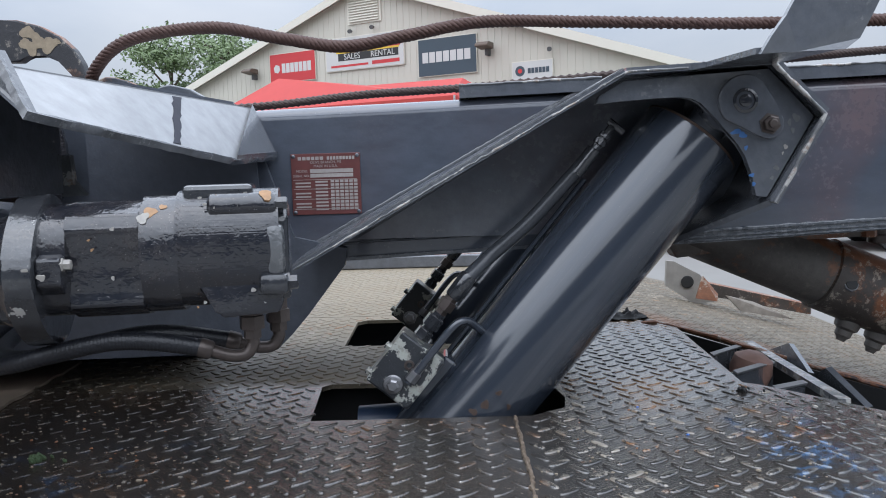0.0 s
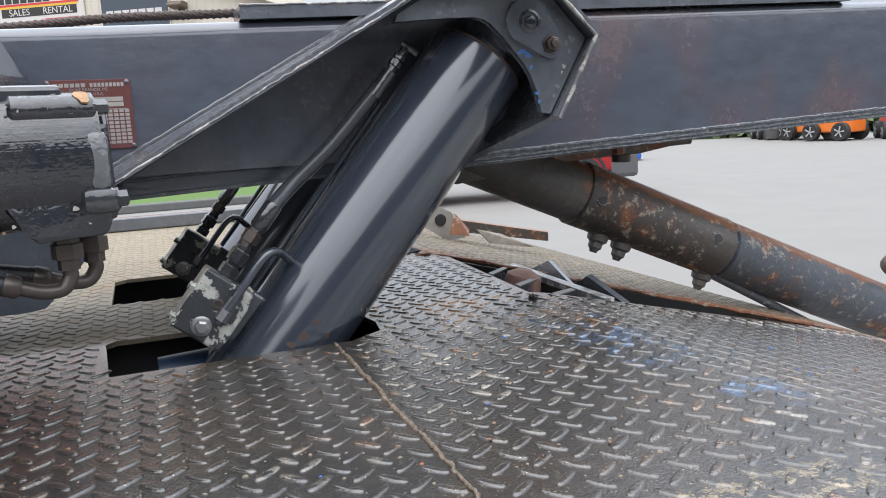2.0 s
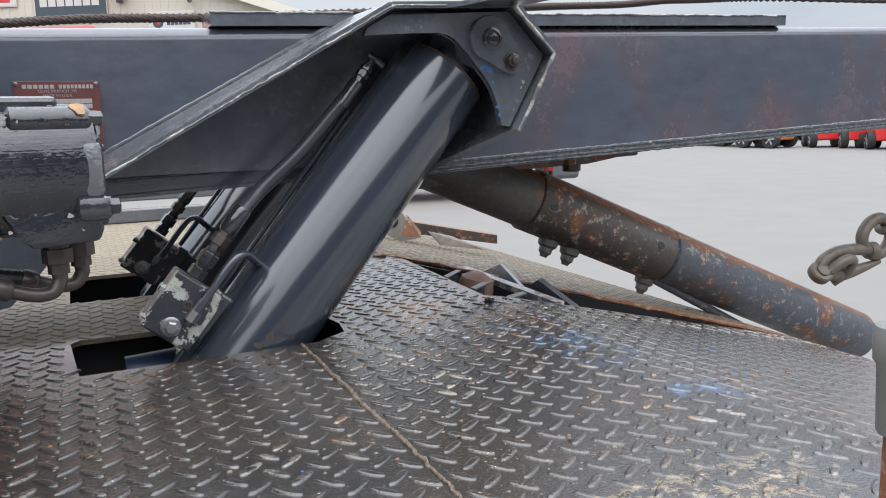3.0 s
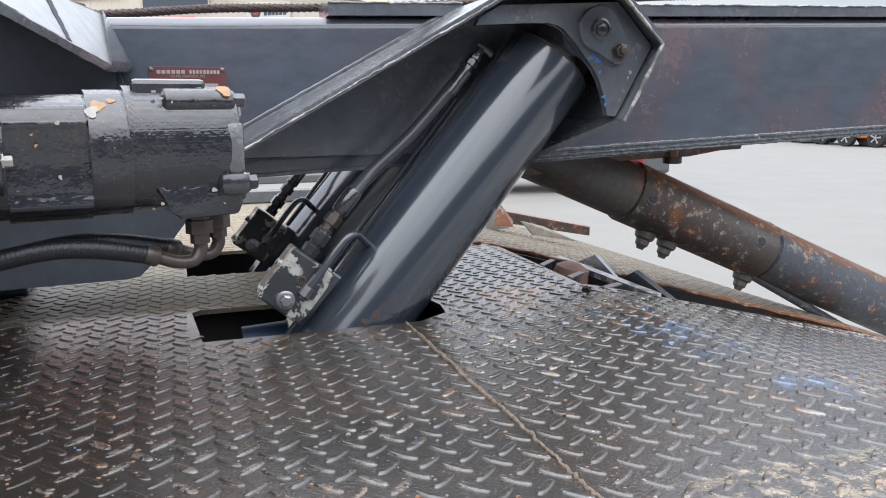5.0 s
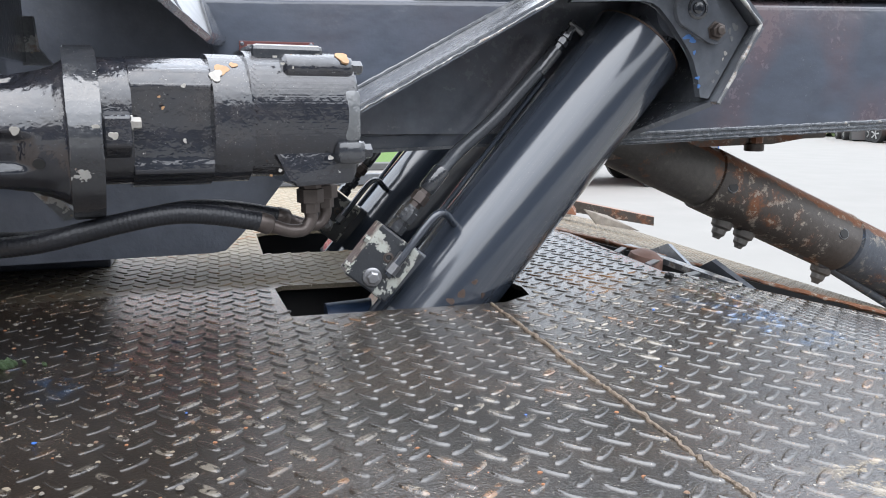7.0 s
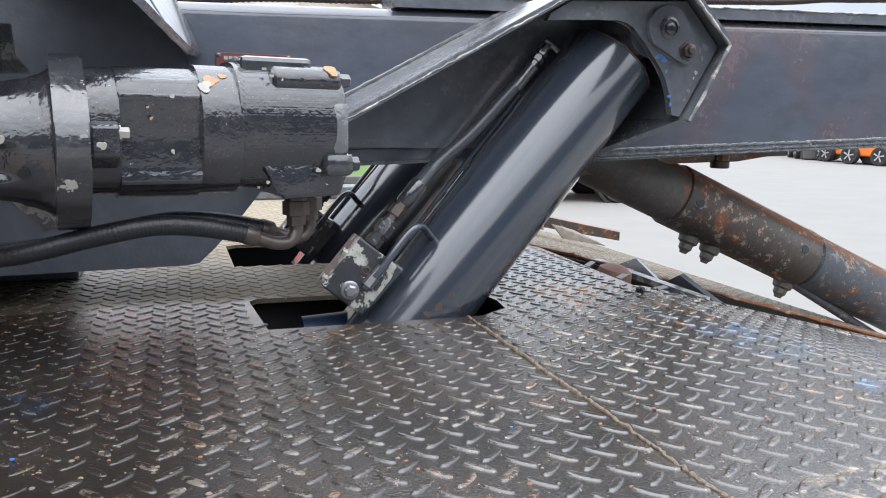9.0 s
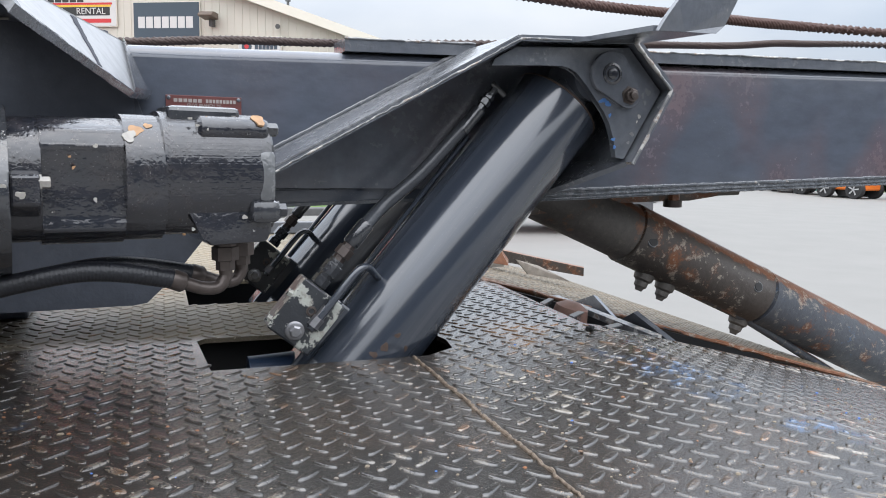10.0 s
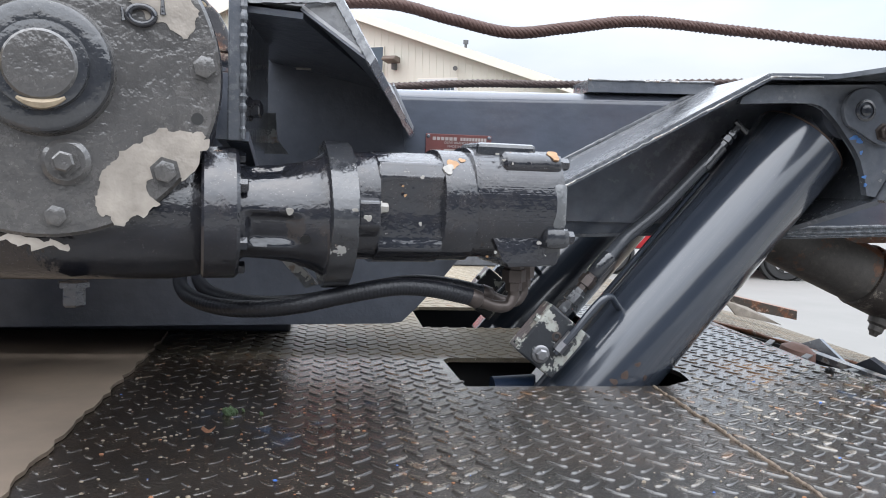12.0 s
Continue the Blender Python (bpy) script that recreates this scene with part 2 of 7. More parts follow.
    col = mix(n, l, maths(n, l, "MULTIPLY", crumb, 0.6), col, mix(n, l, ramp(n, l, g2.outputs[0], 0.45, 0.55), (0.20, 0.085, 0.035), (0.30, 0.25, 0.18)))
    # pale grains of grit stuck in the film, its sparkle painted in with them
    g7 = tex(n, l, "ShaderNodeTexNoise", 210.0, 2, 0.5)
    grain = maths(n, l, "MULTIPLY", ramp(n, l, g7.outputs[0], 0.70, 0.73), ramp(n, l, g2.outputs[0], 0.40, 0.55))
    col = mix(n, l, maths(n, l, "MULTIPLY", grain, 0.8), col, (0.34, 0.31, 0.265))
    dull = maths(n, l, "MAXIMUM", maths(n, l, "MAXIMUM", under, beyond.outputs[0]), maths(n, l, "MULTIPLY", oil, 0.12))
    l.new(col, b.inputs["Base Color"])
    ro = maths(n, l, "ADD", ramp(n, l, g1.outputs[0], 0.35, 0.8, (0.14, 0.14, 0.14, 1), (0.30, 0.30, 0.30, 1)),
               maths(n, l, "MULTIPLY", dull, 0.4))
    l.new(ro, b.inputs["Roughness"])
    b.inputs["Specular IOR Level"].default_value = 0.5
    dryness = maths(n, l, "SUBTRACT", 1.0, dull)
    film = maths(n, l, "SUBTRACT", maths(n, l, "MULTIPLY", dryness, 0.9), maths(n, l, "MULTIPLY", oil, 0.68))
    l.new(maths(n, l, "MAXIMUM", film, 0.0), b.inputs["Coat Weight"])
    b.inputs["Coat Roughness"].default_value = 0.05
    b.inputs["Coat IOR"].default_value = 1.7
    g6 = tex(n, l, "ShaderNodeTexNoise", 340.0, 3, 0.6)
    h = maths(n, l, "ADD", maths(n, l, "MULTIPLY", g2.outputs[0], 0.5), maths(n, l, "MULTIPLY", g6.outputs[0], 1.0))
    bump(n, l, b, h, 0.46, 0.0012)
    return m


def rusty(name, amount=0.5, paint=(0.02, 0.023, 0.03), blue=0.0, scuffs=0.7):
    """Old black paint over steel: scuffs, brown rust in patches and where rain lies, pale scrapes, blue undercoat."""
    m, n, l, b = nodes_of(name)
    a = tex(n, l, "ShaderNodeTexNoise", 13.0, 7, 0.7)
    c = tex(n, l, "ShaderNodeTexNoise", 85.0, 5, 0.7)
    d = tex(n, l, "ShaderNodeTexNoise", 52.0, 6, 0.75)
    g = n.new("ShaderNodeNewGeometry")
    sp = n.new("ShaderNodeSeparateXYZ")
    l.new(g.outputs["Normal"], sp.inputs[0])
    wet = n.new("ShaderNodeMapRange")
    wet.inputs["From Min"].default_value, wet.inputs["From Max"].default_value = 0.55, 0.95
    wet.inputs["To Max"].default_value = 0.44
    l.new(sp.outputs[2], wet.inputs["Value"])
    body = mix(n, l, c.outputs[0], tuple(v * 0.6 for v in paint), tuple(v * 1.7 for v in paint))
    rust = mix(n, l, c.outputs[0], (0.070, 0.028, 0.016), (0.30, 0.120, 0.052))
    spread = maths(n, l, "ADD", a.outputs[0], wet.outputs[0])
    col = mix(n, l, ramp(n, l, spread, 0.68 - 0.3 * amount, 0.76 - 0.3 * amount), body, rust)
    scuff = maths(n, l, "MULTIPLY", ramp(n, l, d.outputs[0], 0.55, 0.61), ramp(n, l, a.outputs[0], 0.45, 0.55))
    col = mix(n, l, maths(n, l, "MULTIPLY", scuff, scuffs), col, (0.36, 0.325, 0.27))
    if blue:
        e = tex(n, l, "ShaderNodeTexNoise", 17.0, 5, 0.7, (1, 1.3, 1.7))
        col = mix(n, l, maths(n, l, "MULTIPLY", ramp(n, l, e.outputs[0], 0.62, 0.68), blue), col, (0.06, 0.15, 0.30))
    l.new(col, b.inputs["Base Color"])
    l.new(ramp(n, l, a.outputs[0], 0.35, 0.75, (0.34, 0.34, 0.34, 1), (0.75, 0.75, 0.75, 1)), b.inputs["Roughness"])
    bump(n, l, b, maths(n, l, "ADD", maths(n, l, "MULTIPLY", a.outputs[0], 0.5), maths(n, l, "MULTIPLY", c.outputs[0], 0.5)), 0.5, 0.003)
    return m


M_BOOM = black_paint("boom_enamel", (0.070, 0.080, 0.102), 0.15, 0.10, rust=0.70, rust_from=0.46, dust=0.30, brush=(0.4, 1, 1), dust_col=(0.085, 0.096, 0.118), coat=0.9)
M_BRACKET = black_paint("bracket_enamel", (0.092, 0.100, 0.116), 0.15, 0.32, chips=0.03, dust=0.50, dust_col=(0.17, 0.176, 0.182), bare=((0.30, 0.30, 0.30), (0.17, 0.14, 0.12)))
# paler than the bracket: the wing's sky-lit top put into the colour
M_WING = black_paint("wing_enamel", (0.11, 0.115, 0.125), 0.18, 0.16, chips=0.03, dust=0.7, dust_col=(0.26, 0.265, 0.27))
M_CYL = black_paint("cylinder_enamel", (0.028, 0.035, 0.048), 0.17, 0.07, dust=0.30, brush=(0.035, 1, 1), turn=radians(-50), coat=0.8, specks=0.3, dust_col=(0.085, 0.09, 0.105))
M_WINCH = black_paint("winch_enamel", (0.015, 0.017, 0.023), 0.15, 0.45, chips=0.04, dust=0.38, dust_col=(0.070, 0.056, 0.051), specks=0.7, coat=0.75)
M_WINCH_EDGE = black_paint("winch_flange_enamel", (0.026, 0.028, 0.033), 0.13, 0.30, chips=0.05, dust=0.4, dust_col=(0.10, 0.10, 0.10), coat=1.0)
M_COVER = black_paint("gear_cover_enamel", (0.078, 0.075, 0.073), 0.17, 0.62, chips=0.015, dust=0.5, dust_col=(0.125, 0.115, 0.105), specks=0.6, coat=0.9)
M_VALVE = black_paint("valve_enamel", (0.026, 0.029, 0.034), 0.34, 0.5, chips=0.195, dust=0.4, coat=0.15, bare=((0.40, 0.41, 0.37), (0.28, 0.27, 0.24)))
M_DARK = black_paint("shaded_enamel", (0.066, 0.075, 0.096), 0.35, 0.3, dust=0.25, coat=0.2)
M_WELD = black_paint("weld_enamel", (0.075, 0.082, 0.092), 0.22, 0.7, chips=0.08, dust=0.6, dust_col=(0.14, 0.15, 0.165), bare=((0.30, 0.30, 0.29), (0.20, 0.17, 0.145)))
M_EDGE = black_paint("worn_edge_paint", (0.095, 0.100, 0.105), 0.30, 0.9, chips=0.22, dust=0.7, dust_col=(0.24, 0.24, 0.24), bare=((0.42, 0.41, 0.39), (0.24, 0.18, 0.14)))
M_CAP = black_paint("worn_cap_paint", (0.10, 0.105, 0.11), 0.2, 0.6, chips=0.04, dust=0.8, dust_col=(0.24, 0.24, 0.24), coat=0.8)
# paled to brighten the shaded inside of the bracket; rust tint kept
M_SHADE_LIFT = black_paint("shade_lifted_enamel", (0.135, 0.148, 0.176), 0.16, 0.10, dust=0.35, rust=0.4, dust_col=(0.17, 0.178, 0.195), coat=0.8)
# the black guard's grazing sky sheen, put into a pale base colour
M_GUARD = black_paint("guard_sheen_paint", (0.30, 0.305, 0.315), 0.38, 0.25, chips=0.02, dust=0.6, dust_col=(0.38, 0.38, 0.38), coat=0.3)
M_DECK = deck_paint("tread_plate_paint")
M_LUG = deck_paint("tread_lug_paint", lugs="joined", blue=0.4)
M_LUG_ONE = deck_paint("worn_tread_lug_paint", lugs="single", blue=0.4)
M_RUST = rusty("rusted_steel", 1.0)
M_STRUT = rusty("worn_tube_paint", 0.50, (0.056, 0.062, 0.074), blue=0.45)
M_STRUT_TOP = rusty("sleeve_paint", 0.43, (0.056, 0.047, 0.041))
M_STRUT_UP = rusty("upper_tube_paint", 0.32, (0.088, 0.080, 0.072), scuffs=0.15)
M_LINK = rusty("greasy_link_steel", 0.75, (0.10, 0.085, 0.07))
M_CABLE = plain("rusty_wire_rope", (0.085, 0.045, 0.036), 0.55, 0.3, 300, 0.5, 0.4, 0.001)
M_CABLE2 = plain("greasy_wire_rope", (0.06, 0.04, 0.034), 0.5, 0.3, 300, 0.5, 0.4, 0.001)
M_DARK_HOSE = plain("painted_rubber_hose", (0.050, 0.054, 0.062), 0.26, 0.0, 260, 0.4, 0.3, 0.0006)
M_BRAID = plain("dusty_braided_hose", (0.012, 0.013, 0.017), 0.40, 0.0, 420, 0.5, 0.45, 0.0010)
M_STEEL = plain("zinc_fitting", (0.30, 0.30, 0.31), 0.35, 0.8, 120, 0.4, 0.3, 0.0005)
M_DIRTY_STEEL = plain("dull_brown_steel", (0.100, 0.082, 0.074), 0.38, 0.5, 90, 0.5, 0.4, 0.001)
M_BUMP_STOP = plain("pinkish_worn_rubber", (0.235, 0.135, 0.105), 0.7, 0.0, 60, 0.4, 0.3, 0.002)
M_RED_PLATE = plain("red_data_plate", (0.135, 0.042, 0.039), 0.38, 0.0, 40, 0.45, 0.05)
M_PLATE_GREY = plain("plate_lettering_grey", (0.36, 0.33, 0.31), 0.5, 0.0, 200, 0.3, 0.0)
M_CREAM = plain("bare_cream_primer", (0.37, 0.33, 0.285), 0.5, 0.0, 38, 0.7, 0.8, 0.003)
M_ORANGE_CHIP = plain("orange_rust_chip", (0.38, 0.22, 0.11), 0.6, 0.0, 140, 0.5, 0.3)
M_BROWN_SPOT = plain("brown_rust_spot", (0.075, 0.048, 0.036), 0.6, 0.0, 140, 0.6, 0.3)
M_SMEAR = plain("dark_paint_smear", (0.030, 0.031, 0.046), 0.7, 0.0, 60, 0.5, 0.3, 0.001)
M_GUIDE_CHIP = plain("yellowed_primer", (0.36, 0.29, 0.20), 0.6, 0.0, 120, 0.5, 0.4, 0.001)
M_WHITE_CHIP = plain("white_paint_chip", (0.37, 0.35, 0.32), 0.5, 0.0, 120, 0.45, 0.3)
M_SCRAPE = plain("scraped_grey_paint", (0.155, 0.158, 0.165), 0.35, 0.2, 160, 0.6, 0.5, 0.001)
M_BLUE_CHIP = plain("blue_undercoat_chip", (0.05, 0.15, 0.38), 0.5, 0.0, 90, 0.3, 0.1)
M_WELD_BROWN = plain("rusty_weld", (0.19, 0.145, 0.105), 0.5, 0.1, 160, 0.9, 0.9, 0.003)
# near-black: stands for the shade in holes and slot; also rag and crumb
M_INSIDE = plain("near_black_dull", (0.012, 0.012, 0.013), 0.55, 0.0, 30, 0.4, 0.2)
M_BLUE_PIPE = plain("blue_painted_steel", (0.012, 0.025, 0.055), 0.4, 0.0, 30, 0.4, 0.2)
M_SMOOTH = plain("grimy_sheet_paint", (0.185, 0.142, 0.105), 0.6, 0.0, 9, 0.5, 0.3, 0.002)
M_LOT = plain("pale_concrete", (0.200, 0.194, 0.181), 0.85, 0.0, 1.3, 0.14, 0.2, 0.01)
M_GRASS = plain("lawn_green", (0.069, 0.138, 0.017), 0.8, 0.0, 8, 0.4, 0.3, 0.05)
M_KERB = plain("kerb_concrete", (0.10, 0.10, 0.10), 0.8, 0.0, 9, 0.3)
M_SIDING = plain("beige_steel_siding", (0.50, 0.475, 0.41), 0.5, 0.0, 0.9, 0.05, 0.0)
M_TRIM = plain("pale_roof_trim", (0.62, 0.59, 0.51), 0.5, 0.0, 1.5, 0.05, 0.0)
M_ROOF = plain("white_metal_roof", (0.62, 0.62, 0.61), 0.45, 0.0, 0.6, 0.05, 0.0)
M_SIGN_RED = plain("red_sign", (0.474, 0.027, 0.031), 0.45, 0.0, 2, 0.08, 0.0)
M_SIGN_NAVY = plain("dark_slate_sign", (0.035, 0.055, 0.075), 0.45, 0.0, 2, 0.1, 0.0)
M_SIGN_WHITE = plain("white_sign", (0.507, 0.500, 0.486), 0.45, 0.0, 2, 0.05, 0.0)
M_YELLOW = plain("yellow_sign_band", (0.62, 0.40, 0.03), 0.5, 0.0, 2, 0.1, 0.0)
M_BLACK = plain("matt_black", (0.02, 0.02, 0.02), 0.6, 0.0, 20, 0.2, 0.0)
M_TYRE = plain("tyre_rubber", (0.022, 0.022, 0.023), 0.75, 0.0, 20, 0.2, 0.1)
M_RIM = plain("silver_alloy", (0.55, 0.55, 0.56), 0.35, 0.7, 20, 0.1, 0.0)
M_CANOPY = plain("red_canopy_cloth", (0.421, 0.046, 0.039), 0.75, 0.0, 3, 0.12, 0.1)
M_CAR_RED = plain("red_car_paint", (0.34, 0.014, 0.02), 0.2, 0.0, 2, 0.08, 0.0)
M_BUMPER = plain("grey_bumper", (0.09, 0.09, 0.095), 0.45, 0.0, 20, 0.15, 0.0)
M_GLASS = plain("dark_window_glass", (0.02, 0.024, 0.028), 0.08, 0.0, 2, 0.1, 0.0)
M_MACH_RED = plain("red_machine_paint", (0.60, 0.03, 0.03), 0.35, 0.0, 3, 0.1, 0.0)
M_MACH_ORANGE = plain("orange_machine_paint", (0.68, 0.17, 0.025), 0.4, 0.0, 3, 0.12, 0.0)
M_MACH_BLUE = plain("blue_machine_paint", (0.02, 0.11, 0.48), 0.35, 0.0, 3, 0.1, 0.0)
M_TEAL = plain("teal_container_paint", (0.03, 0.26, 0.20), 0.5, 0.0, 3, 0.1, 0.0)
M_BARK = plain("grey_bark", (0.11, 0.085, 0.065), 0.9, 0.0, 9, 0.4, 0.4, 0.02)
M_LEAF = plain("tree_leaf_green", (0.150, 0.205, 0.090), 0.6, 0.0, 2.5, 0.4, 0.0)
M_GREY_CAP = plain("weathered_grey_plastic", (0.17, 0.172, 0.16), 0.55, 0.0, 120, 0.12, 0.1, 0.0005)
M_CHAIN = plain("worn_chain_steel", (0.165, 0.138, 0.112), 0.5, 0.35, 60, 0.5, 0.5, 0.002)
M_DRY_LEAF = plain("dry_brown_leaf", (0.20, 0.09, 0.045), 0.7, 0.0, 150, 0.4, 0.3)
M_MOSS = plain("green_moss", (0.07, 0.11, 0.05), 0.9, 0.0, 200, 0.5, 0.6, 0.003)


# ---- mesh helpers ----
DRAW = Matrix.Identity(4)


def thing(name, base, label, category, group="", kind=""):
    e = new(name)
    e.empty_display_size = 0.05
    e.location = base
    return tagged(e, label, category, group, kind)


def part(name, bm, material, parent=None, label="", smooth=None):
    """Links a bmesh, drawn in world metres, as one mesh object under a thing or part. smooth: the angle under which edges are shaded smooth."""
    bm.transform(DRAW)
    bmesh.ops.recalc_face_normals(bm, faces=bm.faces)
    me = bpy.data.meshes.new(name)
    if smooth:
        for f in bm.faces:
            f.smooth = True
        for e in bm.edges:
            if len(e.link_faces) == 2 and e.calc_face_angle(0.0) > radians(smooth):
                e.smooth = False
    bm.to_mesh(me)
    bm.free()
    me.materials.append(material)
    ob = new(name, me)
    if parent is not None:
        ob.parent = parent
        at = Vector((0, 0, 0))
        up = parent
        while up is not None:
            at += up.location
            up = up.parent
        ob.location = -at
    if label:
        ob["label"] = label
    return ob


def box(bm, x0, x1, y0, y1, z0, z1, bev=0.0):
    r = bmesh.ops.create_cube(bm, size=1.0, matrix=Matrix.LocRotScale(((x0 + x1) / 2, (y0 + y1) / 2, (z0 + z1) / 2), None, (x1 - x0, y1 - y0, z1 - z0)))
    if bev:
        es = list({e for v in r["verts"] for e in v.link_edges})
        bmesh.ops.bevel(bm, geom=es, offset=bev, segments=2, affect="EDGES", profile=0.5)
    return r["verts"]


def boxed(*a, **k):
    bm = bmesh.new()
    box(bm, *a, **k)
    return bm


def prism_y(bm, pts, y0, y1, bev=0.0):
    """An outline in x, z pushed from y0 to y1."""
    a = [bm.verts.new((x, y0, z)) for x, z in pts]
    b = [bm.verts.new((x, y1, z)) for x, z in pts]
    n = len(pts)
    fs = [bm.faces.new(a), bm.faces.new(b[::-1])]
    fs += [bm.faces.new((a[i], b[i], b[(i + 1) % n], a[(i + 1) % n])) for i in range(n)]
    if bev:
        es = list({e for f in fs for e in f.edges})
        bmesh.ops.bevel(bm, geom=es, offset=bev, segments=2, affect="EDGES", profile=0.5)


def prism_x(bm, pts, x0, x1, bev=0.0):
    """An outline in y, z pushed from x0 to x1."""
    a = [bm.verts.new((x0, y, z)) for y, z in pts]
    b = [bm.verts.new((x1, y, z)) for y, z in pts]
    n = len(pts)
    fs = [bm.faces.new(a), bm.faces.new(b[::-1])]
    fs += [bm.faces.new((a[i], b[i], b[(i + 1) % n], a[(i + 1) % n])) for i in range(n)]
    if bev:
        es = list({e for f in fs for e in f.edges})
        bmesh.ops.bevel(bm, geom=es, offset=bev, segments=2, affect="EDGES", profile=0.5)


def slab(bm, quad, thick):
    """A plate from three or four corners, made thick along its normal."""
    vs = [Vector(p) for p in quad]
    n = (vs[1] - vs[0]).cross(vs[-1] - vs[0]).normalized() * thick
    a = [bm.verts.new(v) for v in vs]
    b = [bm.verts.new(v + n) for v in vs]
    k = len(vs)
    bm.faces.new(a)
    bm.faces.new(b[::-1])
    for i in range(k):
        bm.faces.new((a[i], b[i], b[(i + 1) % k], a[(i + 1) % k]))


def lathe(bm, p0, axis, rows, seg=40):
    """Turned shape: rows of (distance along the axis, radius)."""
    axis = Vector(axis).normalized()
    u = axis.orthogonal().normalized()
    w = axis.cross(u)
    rings = []
    for d, r in rows:
        c = Vector(p0) + axis * d
        rings.append([bm.verts.new(c + (u * math.cos(2 * math.pi * i / seg) + w * math.sin(2 * math.pi * i / seg)) * max(r, 1e-4)) for i in range(seg)])
    for a, b in zip(rings, rings[1:]):
        for i in range(seg):
            bm.faces.new((a[i], a[(i + 1) % seg], b[(i + 1) % seg], b[i]))
    bm.faces.new(rings[0][::-1])
    bm.faces.new(rings[-1])


def turned(p0, axis, rows, seg=40):
    bm = bmesh.new()
    lathe(bm, p0, axis, rows, seg)
    return bm


def curve_pts(ctrl, n):
    """A smooth line through control points."""
    c = [Vector(p) for p in ctrl]
    c = [c[0] * 2 - c[1]] + c + [c[-1] * 2 - c[-2]]
    out = []
    for i in range(1, len(c) - 2):
        for k in range(n):
            t = k / n
            a, b, d, e = c[i - 1], c[i], c[i + 1], c[i + 2]
            out.append(0.5 * ((2 * b) + (d - a) * t + (2 * a - 5 * b + 4 * d - e) * t * t + (3 * b - a - 3 * d + e) * t ** 3))
    out.append(c[-2])
    return out


def sweep(bm, pts, r, seg=12, caps=True, wob=0.0):
    """A round bar along points; r may be a function of the share of the way."""
    pts = [Vector(p) for p in pts]
    u = None
    rings = []
    for i, p in enumerate(pts):
        d = (pts[min(i + 1, len(pts) - 1)] - pts[max(i - 1, 0)]).normalized()
        u = (d.orthogonal() if u is None else u - d * u.dot(d)).normalized()
        w = d.cross(u)
        rr = r(i / max(1, len(pts) - 1)) if callable(r) else r
        if wob:
            rr *= 1 + random.uniform(-wob, wob)
        rings.append([bm.verts.new(p + (u * math.cos(2 * math.pi * k / seg) + w * math.sin(2 * math.pi * k / seg)) * rr) for k in range(seg)])
    for a, b in zip(rings, rings[1:]):
        for k in range(seg):
            bm.faces.new((a[k], a[(k + 1) % seg], b[(k + 1) % seg], b[k]))
    if caps:
        bm.faces.new(rings[0][::-1])
        bm.faces.new(rings[-1])


def swept(pts, r, seg=12, caps=True, wob=0.0):
    bm = bmesh.new()
    sweep(bm, pts, r, seg, caps, wob)
    return bm


def hexbolt(bm, p, axis, r, h):
    lathe(bm, p, axis, [(-0.002, r * 1.35), (0.15 * h, r * 1.35), (0.151 * h, r), (0.9 * h, r), (h, r * 0.8)], 6)


def rope(owner, material, ctrl, r, n=24, strands=6, lay=0.055, seg=6):
    """Laid wire rope: strands wound round a line."""
    line = curve_pts(ctrl, n)
    frames, u, run = [], None, 0.0
    for i, p in enumerate(line):
        d = (line[min(i + 1, len(line) - 1)] - line[max(i - 1, 0)]).normalized()
        u = (d.orthogonal() if u is None else u - d * u.dot(d)).normalized()
        if i:
            run += (p - line[i - 1]).length
        frames.append((p, u.copy(), d.cross(u), run))
    for s in range(strands):
        pts = []
        for p, a, b, q in frames:
            t = 2 * math.pi * (s / strands + q / lay)
            pts.append(p + (a * math.cos(t) + b * math.sin(t)) * r * 0.62)
        bm = bmesh.new()
        sweep(bm, pts, r * 0.42, seg)
        part("strand", bm, material, owner, smooth=60)


def letters(name, body, size, m, material, parent=None, depth=0.0004):
    """Lettering in the built-in typeface as a mesh; m places it, lying in its own x, y."""
    cu = bpy.data.curves.new(name, "FONT")
    cu.body, cu.size, cu.extrude = body, size, depth
    cu.align_x, cu.align_y = "CENTER", "CENTER"
    tmp = bpy.data.objects.new(name, cu)
    scene.collection.objects.link(tmp)
    bpy.context.view_layer.update()
    me = bpy.data.meshes.new_from_object(tmp.evaluated_get(bpy.context.evaluated_depsgraph_get()))
    bpy.data.objects.remove(tmp)
    me.transform(m)
    me.materials.clear()
    me.materials.append(material)
    ob = new(name, me)
    if parent is not None:
        ob.parent = parent
        at = Vector((0, 0, 0))
        up = parent
        while up is not None:
            at += up.location
            up = up.parent
        ob.location = -at
    return ob
# ---- the truck bed: tread plate deck, ramp, slot ----
# the truck is drawn ten to seven and brought to its true size about the deck's top
TRUE = Matrix.Translation((0, 0, 1.1)) @ Matrix.Scale(0.7, 4) @ Matrix.Translation((0, 0, -1.1))
DRAW = TRUE
DECK = 1.10
RAMP = [(0.56, 1.100), (0.61, 1.0985), (0.66, 1.091), (0.72, 1.077), (0.80, 1.058), (0.90, 1.0335), (1.00, 1.009), (1.20, 0.960), (1.50, 0.887), (1.60, 0.862), (1.70, 0.830)]
HOLE = [(-0.238, 1.405), (0.170, 1.405), (0.236, 1.450), (0.246, 1.515), (0.226, 1.645), (-0.235, 1.650), (-0.252, 1.630)]
HOLE_FAR = [(-0.255, 2.012), (0.17, 2.012), (0.236, 2.06), (0.24, 2.30), (0.20, 2.362), (-0.23, 2.362), (-0.258, 2.335)]
